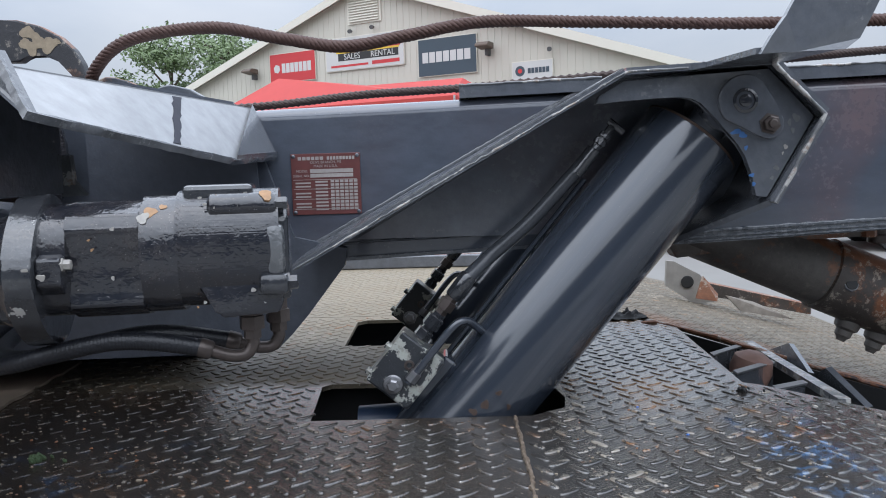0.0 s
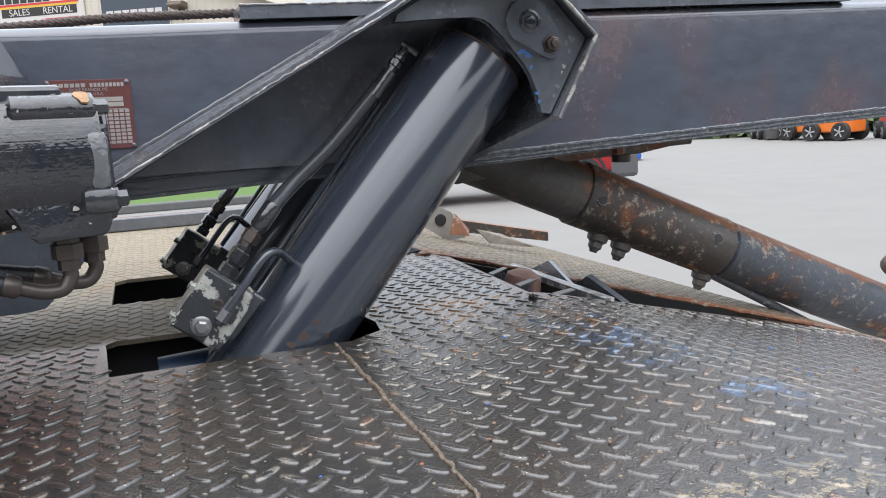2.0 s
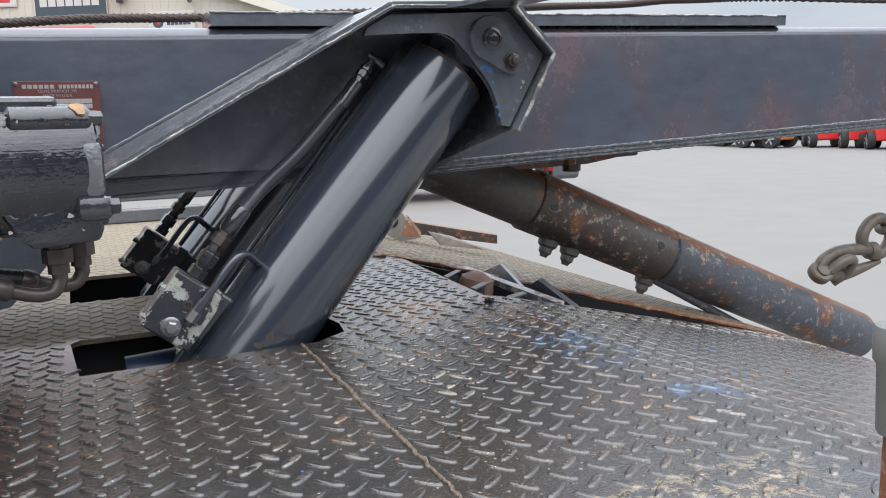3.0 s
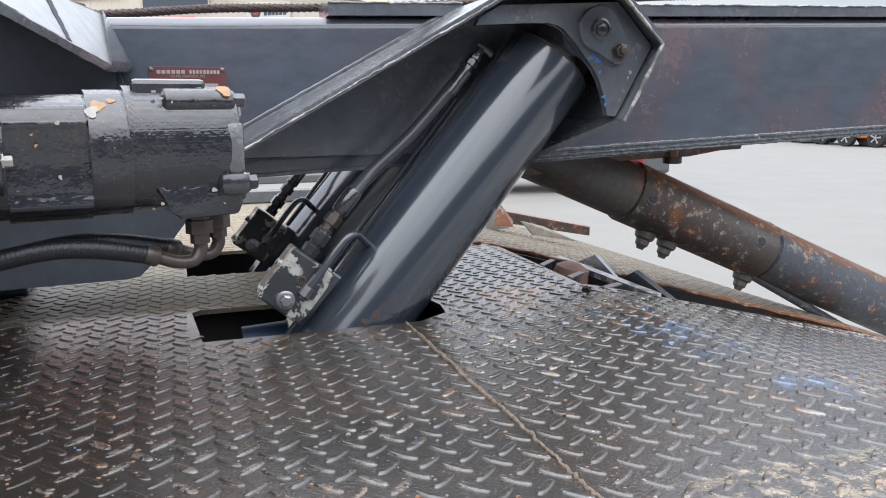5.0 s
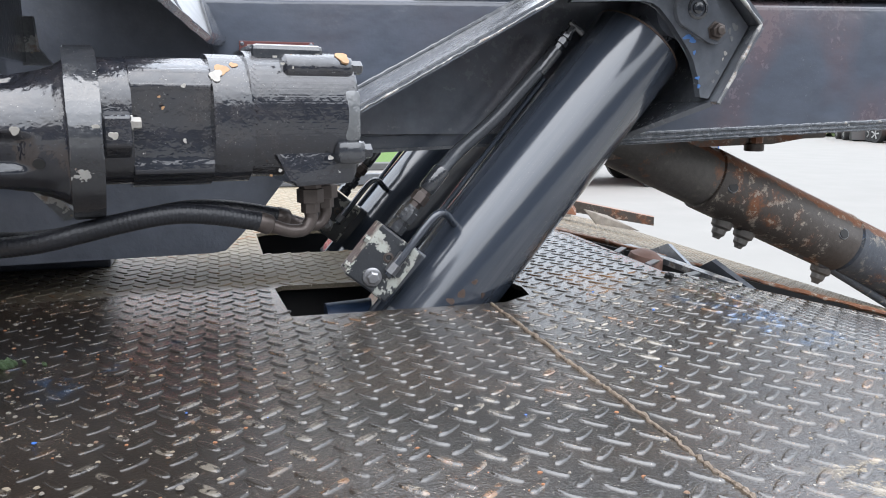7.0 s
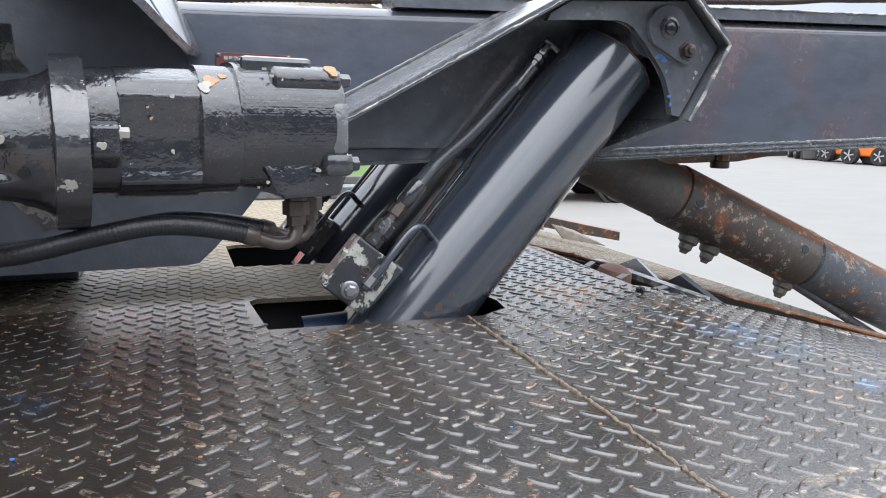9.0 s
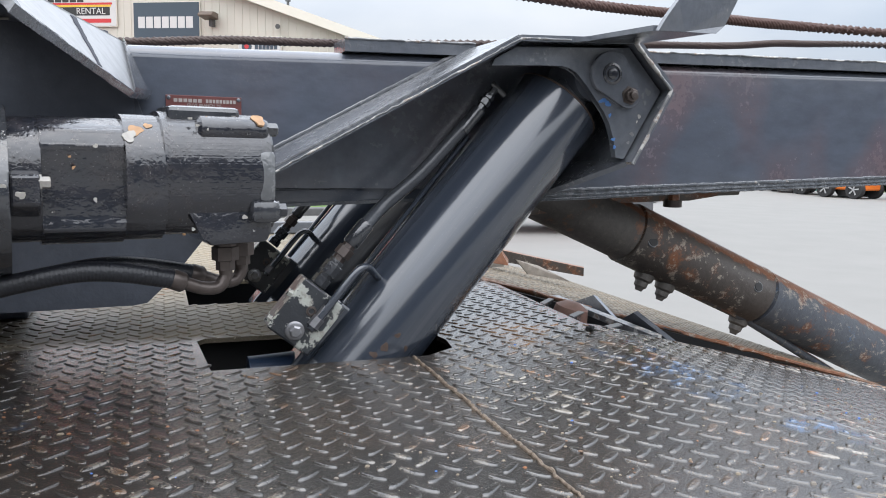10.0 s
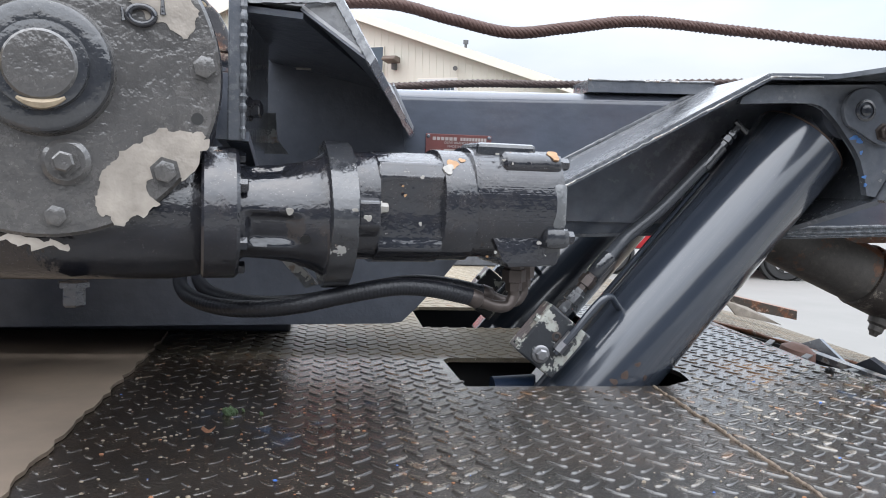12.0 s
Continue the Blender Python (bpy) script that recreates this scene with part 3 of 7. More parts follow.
SLOT_NEAR, SLOT_FAR = 1.60, 2.21


def slot_far(x):
    """The slot is a wedge: its far edge runs in towards the tail."""
    return 2.21 - (2.21 - 1.615) * min(1.0, max(0.0, (x - 0.655) / 0.85))



def slot_left(y):
    """The slot's end towards the boom runs a little askew."""
    return 0.628 + (0.664 - 0.628) * (y - 1.60) / 0.61


def deck_z(x):
    if x <= RAMP[0][0]:
        return DECK
    for (a, za), (b, zb) in zip(RAMP, RAMP[1:]):
        if x <= b:
            return za + (zb - za) * (x - a) / (b - a)
    return RAMP[-1][1]


def plate(outline, holes, thick=0.010):
    bm = bmesh.new()
    for loop in [outline] + holes:
        vs = [bm.verts.new((x, y, DECK)) for x, y in loop]
        for i in range(len(vs)):
            bm.edges.new((vs[i], vs[(i + 1) % len(vs)]))
    bmesh.ops.triangle_fill(bm, use_beauty=True, use_dissolve=False, edges=bm.edges[:])
    r = bmesh.ops.extrude_face_region(bm, geom=bm.faces[:])
    for v in r["geom"]:
        if isinstance(v, bmesh.types.BMVert):
            v.co.z -= thick
    return bm


def ramp_plate(near, far, x0=0.56, x1=1.70, thick=0.010):
    bm = bmesh.new()
    xs = [x for x, _ in RAMP if x0 <= x <= x1]
    top = [[bm.verts.new((x, y, deck_z(x))) for y in (near(x), far(x))] for x in xs]
    low = [[bm.verts.new((x, y, deck_z(x) - thick)) for y in (near(x), far(x))] for x in xs]
    for i in range(len(xs) - 1):
        bm.faces.new((top[i][0], top[i + 1][0], top[i + 1][1], top[i][1]))
        bm.faces.new((low[i][0], low[i][1], low[i + 1][1], low[i + 1][0]))
        for k in (0, 1):
            bm.faces.new((top[i][k], low[i][k], low[i + 1][k], top[i + 1][k]))
    for i in (0, -1):
        bm.faces.new((top[i][0], top[i][1], low[i][1], low[i][0]))
    return bm


def inside(x, y, loop, grow=0.012):
    cx = sum(p[0] for p in loop) / len(loop)
    cy = sum(p[1] for p in loop) / len(loop)
    g = 1 + grow / 0.15
    x, y = cx + (x - cx) / g, cy + (y - cy) / g
    hit = False
    for (ax, ay), (bx, by) in zip(loop, loop[1:] + loop[:1]):
        if (ay > y) != (by > y) and x < (bx - ax) * (y - ay) / (by - ay) + ax:
            hit = not hit
    return hit


def lug_mesh(places, name="tread_lugs", material=None):
    """Raised oval lugs, lying by turns on the two diagonals of the plate."""
    ring = 14
    base = [(math.cos(2 * math.pi * i / ring), math.sin(2 * math.pi * i / ring)) for i in range(ring)]
    verts, faces = [], []
    for x, y, turn, s in places:
        o = len(verts)
        ct, sn = math.cos(turn), math.sin(turn)
        # trodden flat down the near ramp
        wear = 1.0 - 0.6 * min(1.0, max(0.0, (x - 0.62) / 0.25)) * (y < 1.5)
        for half, wide, up in ((0.0208, 0.0066, -0.0003), (0.0198, 0.0058, 0.0012), (0.0180, 0.0044, 0.0019), (0.0125, 0.0022, 0.0020)):
            for c, q in base:
                q = math.copysign(abs(q) ** 0.72, q)
                dx, dy = c * half * s, q * wide * s
                dx, dy = dx * ct - dy * sn, dx * sn + dy * ct
                verts.append((x + dx, y + dy, deck_z(x + dx) + up * s * wear))
        verts.append((x, y, deck_z(x) + 0.0019 * s * wear))
        for k in (0, ring, 2 * ring):
            for i in range(ring):
                j = (i + 1) % ring
                faces.append((o + k + i, o + k + j, o + k + ring + j, o + k + ring + i))
        for i in range(ring):
            faces.append((o + 3 * ring + i, o + 3 * ring + (i + 1) % ring, o + 4 * ring))
    me = bpy.data.meshes.new(name)
    me.from_pydata(verts, [], faces)
    me.transform(DRAW)
    me.polygons.foreach_set("use_smooth", [True] * len(me.polygons))
    me.materials.append(material or M_LUG)
    return me


deck = thing("truck_deck", (0.0, 0.7, 1.09), "black-painted steel tread plate truck bed, wet and flecked with rust", "truck bed", kind="structure")
part("deck_plate", plate([(-2.6, 0.05), (0.56, 0.05), (0.56, 2.425), (-2.6, 2.425)], [HOLE, HOLE_FAR]), M_DECK, deck)
part("far_deck_plate", plate([(-2.6, 2.431), (0.56, 2.431), (0.56, 3.66), (-2.6, 3.66)], []), M_DECK, deck)
part("ramp_plate", ramp_plate(lambda x: 0.05, lambda x: SLOT_NEAR), M_DECK, deck, "sloping tread plate worn to blue undercoat", smooth=25)
part("far_ramp_plate", ramp_plate(slot_far, lambda x: 3.66), M_DECK, deck, smooth=25)
bm = bmesh.new()
tops, lows = [], []
for k in range(13):
    y = SLOT_NEAR + (SLOT_FAR - SLOT_NEAR) * k / 12
    xs = [0.56, 0.61, slot_left(y)]
    tops.append([bm.verts.new((x, y, deck_z(x))) for x in xs])
    lows.append([bm.verts.new((x, y, deck_z(x) - 0.010)) for x in xs])
for k in range(12):
    for i in (0, 1):
        bm.faces.new((tops[k][i], tops[k][i + 1], tops[k + 1][i + 1], tops[k + 1][i]))
        bm.faces.new((lows[k][i], lows[k + 1][i], lows[k + 1][i + 1], lows[k][i + 1]))
    bm.faces.new((tops[k][2], lows[k][2], lows[k + 1][2], tops[k + 1][2]))
for k in (0, 12):
    bm.faces.new((tops[k][0], lows[k][0], lows[k][1], tops[k][1]))
    bm.faces.new((tops[k][1], lows[k][1], lows[k][2], tops[k][2]))
part("ramp_tongue", bm, M_DECK, deck, smooth=25)
# the deck's frame below the plates closes the holes off, near-black for shade
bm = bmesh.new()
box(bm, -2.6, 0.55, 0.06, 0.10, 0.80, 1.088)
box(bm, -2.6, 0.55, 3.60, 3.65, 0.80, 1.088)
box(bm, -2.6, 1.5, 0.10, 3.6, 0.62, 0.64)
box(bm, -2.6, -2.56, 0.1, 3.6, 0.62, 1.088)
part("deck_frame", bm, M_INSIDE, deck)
# added pans whose near-black colour keeps the holes dark
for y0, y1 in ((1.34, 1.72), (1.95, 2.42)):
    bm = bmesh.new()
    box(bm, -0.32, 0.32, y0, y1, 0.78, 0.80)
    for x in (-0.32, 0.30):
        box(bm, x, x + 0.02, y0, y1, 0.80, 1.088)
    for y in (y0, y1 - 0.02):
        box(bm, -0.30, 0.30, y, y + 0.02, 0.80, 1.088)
    part("dark_pan", bm, M_INSIDE, deck)
# far kerb rail
bm = bmesh.new()
box(bm, -2.6, 0.62, 3.60, 3.66, 1.102, 1.158, 0.006)
part("side_rail", bm, M_BRACKET, deck, "black side rail along the bed's edge")
places = []
for i in range(-36, 40):
    for j in range(-18, 54):
        for sheet, across in ((0, False), (0, True), (1, False), (1, True)):
            # each sheet's pattern has its own pitch and start
            px, py = (0.0492, 0.0518) if sheet == 0 else (0.0514, 0.0525)
            x = (-0.177 if sheet == 0 else 0.211) + px * (i + (0.5 if across else 0))
            y = (0.939 if sheet == 0 else 0.935) + py * (j + (0.5 if across else 0))
            if (x < 0.137) != (sheet == 0) or abs(x - 0.137) < 0.008 and y < 1.42:
                continue
            if not (-1.62 < x < 1.66 and 0.08 < y < 3.58):
                continue
            if abs(y - 2.428) < 0.014 or inside(x, y, HOLE, 0.006) or inside(x, y, HOLE_FAR, 0.006):
                continue
            if x > (slot_left(y) - 0.018 if y > SLOT_NEAR else 0.61) and SLOT_NEAR - 0.016 < y < slot_far(x) + 0.024:
                continue
            if x < -0.885 and y < 1.9:
                continue
            places.append((x, y, radians((42 if sheet == 0 else 36) - (0 if across else 92)), (1.0 + 0.06 * math.sin(37.1 * i + 11.3 * j)) * (1.0 - 0.42 * min(1.0, max(0.0, (-0.40 - x) / 0.28)) * (y < 1.66))))
# those by the near plate's weld lie loose as pieces of their own, the rest are joined
single = [p for p in places if -0.36 < p[0] < 0.50 and 0.62 < p[1] < 1.08][:300]
taken = {(p[0], p[1]) for p in single}
lugs = new("tread_lugs", lug_mesh([p for p in places if (p[0], p[1]) not in taken]))
lugs.parent, lugs.location = deck, (0, -0.7, -1.09)
tagged(lugs, kind="stuff")
one = {}
for x, y, turn, s in single:
    if turn not in one:
        DRAW = Matrix.Scale(0.7, 4) @ Matrix.Translation((0, 0, -1.1))
        one[turn] = lug_mesh([(0.0, 0.0, turn, 1.0)], "tread_lug", M_LUG_ONE)
        DRAW = TRUE
    lug = new("tread_lug", one[turn])
    lug.parent, lug.location, lug.scale = deck, (0.7 * x, 0.7 * y - 0.7, 1.1 - 1.09), (s, s, s)

# the rusty weld that joins the two near plates
random.seed(3)
wp = [Vector((0.137 + random.uniform(-0.0018, 0.0018) + 0.004 * noise.noise(Vector((0.09 * i, 1.7, 0.2))), 1.400 - 0.0055 * i, DECK + 0.0006 + random.uniform(-0.0008, 0.0012))) for i in range(244)]
part("weld_bead", swept(wp, lambda s: 0.0031 * (1 + 0.45 * noise.noise(Vector((s * 70, 0.3, 0.1))) + 0.25 * noise.noise(Vector((s * 260, 2.3, 0.7)))), 7, True, 0.45), M_WELD_BROWN, deck, "rough rusty weld bead")

# smooth floor plate under the winch
bm = bmesh.new()
random.seed(61)
pts = [(-2.5, 0.06)] + [(-0.872 - 0.02 * max(0.0, (0.06 + 0.023 * k - 1.1)) + random.uniform(-0.006, 0.006), 0.06 + 0.023 * k) for k in range(81)] + [(-2.5, 1.9)]
a = [bm.verts.new((x, y, DECK + 0.007)) for x, y in pts]
b = [bm.verts.new((x, y, DECK + 0.001)) for x, y in pts]
bm.faces.new(a)
for i in range(len(pts)):
    bm.faces.new((a[i], b[i], b[(i + 1) % len(pts)], a[(i + 1) % len(pts)]))
fp = thing("floor_plate", (-1.1, 0.7, 1.107), "smooth grime-brown steel sheet lying on the tread plate", "steel sheet")
part("sheet", bm, M_SMOOTH, fp)

# ribs and brackets down in the slot
rib = thing("slot_ribs", (0.55, 1.28, 1.06), "black steel angle ribs and a diagonal bar inside the slot", "steel frame")
bm = bmesh.new()
slab(bm, [(0.852, 2.19, 1.046), (0.838, 1.62, 1.049), (0.838, 1.62, 1.032), (0.852, 2.19, 1.029)], 0.026)
part("cross_bar", bm, M_EDGE, rib, "scraped flat bar across the slot")
for (xa, ya), (xb, yb_) in (((0.655, 1.87), (0.84, 2.15)), ((0.650, 1.70), (0.84, 1.955)), ((0.70, 1.61), (0.83, 1.755))):
    bm = bmesh.new()
    slab(bm, [(xa, ya, deck_z(xa) - 0.004), (xb, yb_, deck_z(xb) - 0.004), (xb, yb_, deck_z(xb) - 0.10), (xa, ya, deck_z(xa) - 0.10)], 0.012)
    part("rib", bm, M_BRACKET, rib)
    bm = bmesh.new()
    slab(bm, [(xa, ya - 0.012, deck_z(xa) - 0.001), (xb, yb_ - 0.012, deck_z(xb) - 0.001), (xb, yb_ + 0.014, deck_z(xb) - 0.001), (xa, ya + 0.014, deck_z(xa) - 0.001)], -0.004)
    part("rib_cap", bm, M_SCRAPE, rib, "scraped top of the rib")
for ya, yb_, top in ((2.144, 1.905, (0.930, 2.042, 1.068)), (1.892, 1.636, (0.905, 1.789, 1.074))):
    bm = bmesh.new()
    slab(bm, [(0.92, ya, 1.026), (0.92, yb_, 1.026), top], 0.014)
    slab(bm, [(0.92, ya, 1.026), (0.975, ya - 0.10, 1.0), top], 0.012)
    part("gusset", bm, M_BRACKET, rib)
part("rubber_bump_stop", turned((0.765, 1.93, 1.000), (0.2, -0.1, 1), [(0, 0.045), (0.035, 0.052), (0.066, 0.046), (0.080, 0.022)], 24), M_BUMP_STOP, rib, "brown worn rubber stop", smooth=40)
# near-black floor and walls added as the shade inside the slot
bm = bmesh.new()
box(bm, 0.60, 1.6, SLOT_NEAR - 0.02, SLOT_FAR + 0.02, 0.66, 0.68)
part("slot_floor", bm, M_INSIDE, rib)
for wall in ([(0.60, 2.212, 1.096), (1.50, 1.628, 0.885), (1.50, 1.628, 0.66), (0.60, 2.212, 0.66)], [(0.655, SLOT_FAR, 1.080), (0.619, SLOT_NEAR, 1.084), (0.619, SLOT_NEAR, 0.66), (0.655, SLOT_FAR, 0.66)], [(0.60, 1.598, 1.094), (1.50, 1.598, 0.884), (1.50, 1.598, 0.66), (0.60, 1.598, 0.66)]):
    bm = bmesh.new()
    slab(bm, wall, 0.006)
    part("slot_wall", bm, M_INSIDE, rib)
random.seed(44)
part("rusty_lip", swept([(x, slot_far(x) + 0.003, deck_z(x) + 0.001 + random.uniform(-0.002, 0.002)) for x in [0.57 + 0.0188 * k for k in range(50)]], 0.006, 7, True, 0.35), M_RUST, rib, "rust-eaten edge of the slot")

# far corner bracket and rail beyond the slot
fb = thing("tie_down_bracket", (0.65, 2.05, 1.10), "pale scraped steel bracket with a round hole and rusty inside", "bracket")
bm = bmesh.new()
prism_y(bm, [(0.845, 1.09), (0.849, 1.185), (0.875, 1.182), (0.975, 1.128), (1.032, 1.021), (0.95, 1.02)], 2.95, 2.97)
part("side_plate", bm, plain("scraped_pale_steel", (0.34, 0.32, 0.29), 0.55, 0.2, 30, 0.4), fb)
part("hole_ring", turned((0.926, 2.948, 1.102), (0, -1, 0), [(-0.004, 0.024), (0.002, 0.024), (0.003, 0.019)], 20), M_BLACK, fb)
bm = bmesh.new()
slab(bm, [(0.970, 2.90, 1.131), (1.027, 2.90, 1.060), (1.010, 2.86, 1.040), (0.939, 2.88, 1.050)], 0.008)
part("fin", bm, M_RUST, fb, "rusty folded fin")
fr = thing("end_rail", (0.8, 1.9, 1.06), "black scuffed steel bar along the far ramp", "steel bar")
bm = bmesh.new()
slab(bm, [(0.99, 3.00, 1.095), (1.325, 2.80, 1.029), (1.325, 2.80, 0.994), (0.99, 3.00, 1.045)], 0.03)
part("bar", bm, M_STRUT_TOP, fr)
bm = bmesh.new()
slab(bm, [(1.035, 2.84, 1.066), (1.140, 2.85, 1.037), (1.293, 2.85, 0.965), (1.090, 2.84, 1.005)], 0.008)
part("bare_gusset", bm, M_CREAM, fr, "pale bare gusset, rust at its edge")

# ---- the boom ----
def bt(x):
    return 1.698 + 0.026 * x


def bb(x):
    return 1.381 + 0.040 * x


FACE, BACK = 1.66, 2.07
boom = thing("tow_boom", (0.0, 1.3, 1.3), "black brush-painted box-section steel tow boom, rust showing through", "boom")
bm = bmesh.new()
sec = []
R = 0.026
for k in range(7):
    t = math.pi / 2 * k / 6
    sec.append((FACE + R - R * math.cos(t), -R + R * math.sin(t), 1))
for k in range(7):
    t = math.pi / 2 * k / 6
    sec.append((BACK - R + R * math.sin(t), -R + R * math.cos(t), 1))
sec += [(BACK, 0.0, 0), (FACE, 0.0, 0)]
xs = [-1.6 + 0.2 * i for i in range(27)]
rings = [[bm.verts.new((x, y, (bt(x) if top else bb(x)) + dz)) for y, dz, top in sec] for x in xs]
for a, b in zip(rings, rings[1:]):
    for k in range(len(sec)):
        bm.faces.new((a[k], a[(k + 1) % len(sec)], b[(k + 1) % len(sec)], b[k]))
bm.faces.new(rings[0])
bm.faces.new(rings[-1][::-1])
part("box_section", bm, M_BOOM, boom, smooth=30)


def edge_bead(x0, x1, y, fz, r, wob, seed, step=0.011):
    random.seed(seed)
    n = int(abs(x1 - x0) / step)
    return swept([(x0 + (x1 - x0) * i / n, y + random.uniform(-wob, wob), fz(x0 + (x1 - x0) * i / n) + random.uniform(-wob, wob)) for i in range(n + 1)], r, 7, True, 0.25)


# top rub strips
for x0, x1 in ((0.055, 0.35), (0.66, 1.62)):
    bm = bmesh.new()
    v = []
    for x in (x0, x1):
        v.append([bm.verts.new((x, y, bt(x) + dz)) for y, dz in ((FACE - 0.010, 0.000), (FACE - 0.010, 0.026), (FACE + 0.10, 0.028), (FACE + 0.10, 0.0))])
    for k in range(4):
        bm.faces.new((v[0][k], v[0][(k + 1) % 4], v[1][(k + 1) % 4], v[1][k]))
    bm.faces.new(v[0])
    bm.faces.new(v[1][::-1])
    part("rub_strip", bm, M_BRACKET, boom, "flat steel rub strip, edges bare")
# dark block added under the boom's foot to keep light from behind out
bm = bmesh.new()
box(bm, -1.9, -0.60, 1.93, 2.05, 1.101, bb(-1.9) + 0.05, 0.006)
part("foot_light_block", bm, M_DARK, boom, "dark block added under the boom's foot to stop light from behind")
# bottom flange with its beads, stepping proud past the bracket
bm = bmesh.new()
pl = [(0.50, bb(0.5) + 0.004), (2.9, bb(2.9) + 0.004), (2.9, bb(2.9) - 0.030), (1.16, bb(1.16) - 0.012), (0.9, bb(0.9) - 0.017), (0.62, bb(0.62) - 0.019), (0.50, bb(0.50) - 0.018)]
prism_y(bm, pl, FACE - 0.012, FACE + 0.006)
part("bottom_flange", bm, M_WELD, boom, "rough welded bottom flange")
for dz, r, sd in ((0.006, 0.0042, 1), (-0.005, 0.0036, 2), (-0.013, 0.0034, 3)):
    part("weld_bead", edge_bead(0.52, 2.8, FACE - 0.012, lambda x: bb(x) + dz, r, 0.0007, sd), M_WELD, boom)
part("weld_bead", edge_bead(-0.30, 0.46, FACE - 0.002, lambda x: bb(x) + 0.030, 0.0028, 0.0008, 5), M_BRACKET, boom)
bm = bmesh.new()
prism_y(bm, [(-0.55, bb(-0.55) - 0.006), (0.50, bb(0.5) - 0.006), (0.50, bb(0.5) + 0.001), (-0.55, bb(-0.55) + 0.001)], FACE - 0.014, FACE + 0.03)
part("bottom_edge", bm, M_BRACKET, boom)

# bracket for the lift cylinder: a sloping wing, top plate, cheek and end wall
LIP_Y = 1.398
LOW = Vector((-0.254, LIP_Y, 1.377))
KNEE = Vector((0.343, LIP_Y, 1.709))
def bracket_roof(mslab):
    wq = [LOW, KNEE, Vector((0.343, FACE, 1.711)), Vector((-0.259, FACE, 1.386))]
    part("wing", mslab(wq, 0.010), M_BRACKET, boom, "sloping wing plate")
    # thin pale sheet above the dark wing, sky light in its colour
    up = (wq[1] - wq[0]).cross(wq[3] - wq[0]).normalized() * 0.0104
    part("wing_top", mslab([q + up for q in wq], 0.003), M_WING, boom, "wing's upper face, paler grey for the sky on it")
    part("top_plate", mslab([KNEE, (0.606, LIP_Y, 1.720), (0.606, FACE, 1.724), (0.343, FACE, 1.713)], 0.012), M_BRACKET, boom)
    part("ear_root", mslab([(0.455, LIP_Y + 0.004, 1.714), (0.468, 1.36, 1.713), (0.474, 1.160, 1.706), (0.600, 1.166, 1.711), (0.604, LIP_Y + 0.004, 1.721)], 0.009), M_BRACKET, boom, "flange bent forward from the top plate")


for side, mirror in ((1, lambda v: Vector(v)), (-1, lambda v: Vector((v[0], FACE + BACK - v[1], v[2])))):
    def mslab(quad, t):
        b_ = bmesh.new()
        slab(b_, [mirror(q) for q in quad], t * side)
        return b_
    if side == 1:
        bracket_roof(mslab)
    # this plate's lighter colour lifts the shade under the wing
    part("doubler_plate", mslab([(-0.17, 1.655, 1.412), (0.47, 1.655, 1.412), (0.60, 1.655, 1.470), (0.66, 1.655, 1.600), (0.64, 1.655, 1.738), (0.372, 1.655, 1.722)], 0.005), M_SHADE_LIFT, boom, "doubler plate under the wing, paled to lift its shade")
    b1 = bmesh.new()
    cheek = [(0.294, 1.662), (0.300, 1.676), (0.345, 1.702), (0.602, 1.716), (0.684, 1.630), (0.602, 1.487), (0.582, 1.490), (0.579, 1.506), (0.574, 1.530), (0.562, 1.562), (0.550, 1.584), (0.508, 1.632), (0.482, 1.660), (0.466, 1.668), (0.447, 1.670), (0.400, 1.669)]
    y0, y1 = sorted((mirror((0, 1.426, 0))[1], mirror((0, 1.444, 0))[1]))
    prism_y(b1, cheek, y0, y1, 0.0015)
    part("cheek_plate", b1, M_BRACKET, boom, "cheek plate with an arched cut-out")
    wall = [(0.600, 1.722), (0.690, 1.632), (0.602, 1.482), (0.47, 1.396)]
    for (xa, za), (xb, zb) in zip(wall, wall[1:]):
        part("end_wall", mslab([(xa, 1.398 if xb > 0.5 else 1.420, za), (xb, 1.398 if xb > 0.5 else 1.60, zb), (xb, FACE, zb), (xa, FACE, za)], 0.011), M_BRACKET, boom)
    # pin keeper
    b2 = bmesh.new()
    P0, P1 = Vector((0.556, 1.66)), Vector((0.600, 1.618))
    ol = []
    d = (P1 - P0).angle_signed(Vector((1, 0)))
    for k in range(17):
        t = d + math.pi / 2 + math.pi * k / 16
        ol.append((P0.x + 0.046 * math.cos(t), P0.y + 0.046 * math.sin(t)))
    for k in range(13):
        t = d - math.pi / 2 + math.pi * k / 12
        ol.append((P1.x + 0.026 * math.cos(t), P1.y + 0.026 * math.sin(t)))
    y0, y1 = sorted((mirror((0, 1.413, 0))[1], mirror((0, 1.426, 0))[1]))
    prism_y(b2, ol, y0, y1, 0.002)
    part("pin_keeper", b2, M_BRACKET, boom)
    ax = (0, -side, 0)
    part("pin_head", turned(mirror((0.556, 1.415, 1.66)), ax, [(0, 0.022), (0.004, 0.022), (0.005, 0.017), (-0.002, 0.015), (-0.002, 0.012), (0.006, 0.011), (0.007, 0.006)], 28), M_WINCH, boom, smooth=40)
    b3 = bmesh.new()
    hexbolt(b3, mirror((0.600, 1.413, 1.618)), ax, 0.0145, 0.014)
    lathe(b3, mirror((0.600, 1.400, 1.618)), ax, [(0, 0.008), (0.006, 0.008), (0.007, 0.005)], 16)
    part("keeper_bolt", b3, M_DIRTY_STEEL, boom, "rusty keeper bolt")
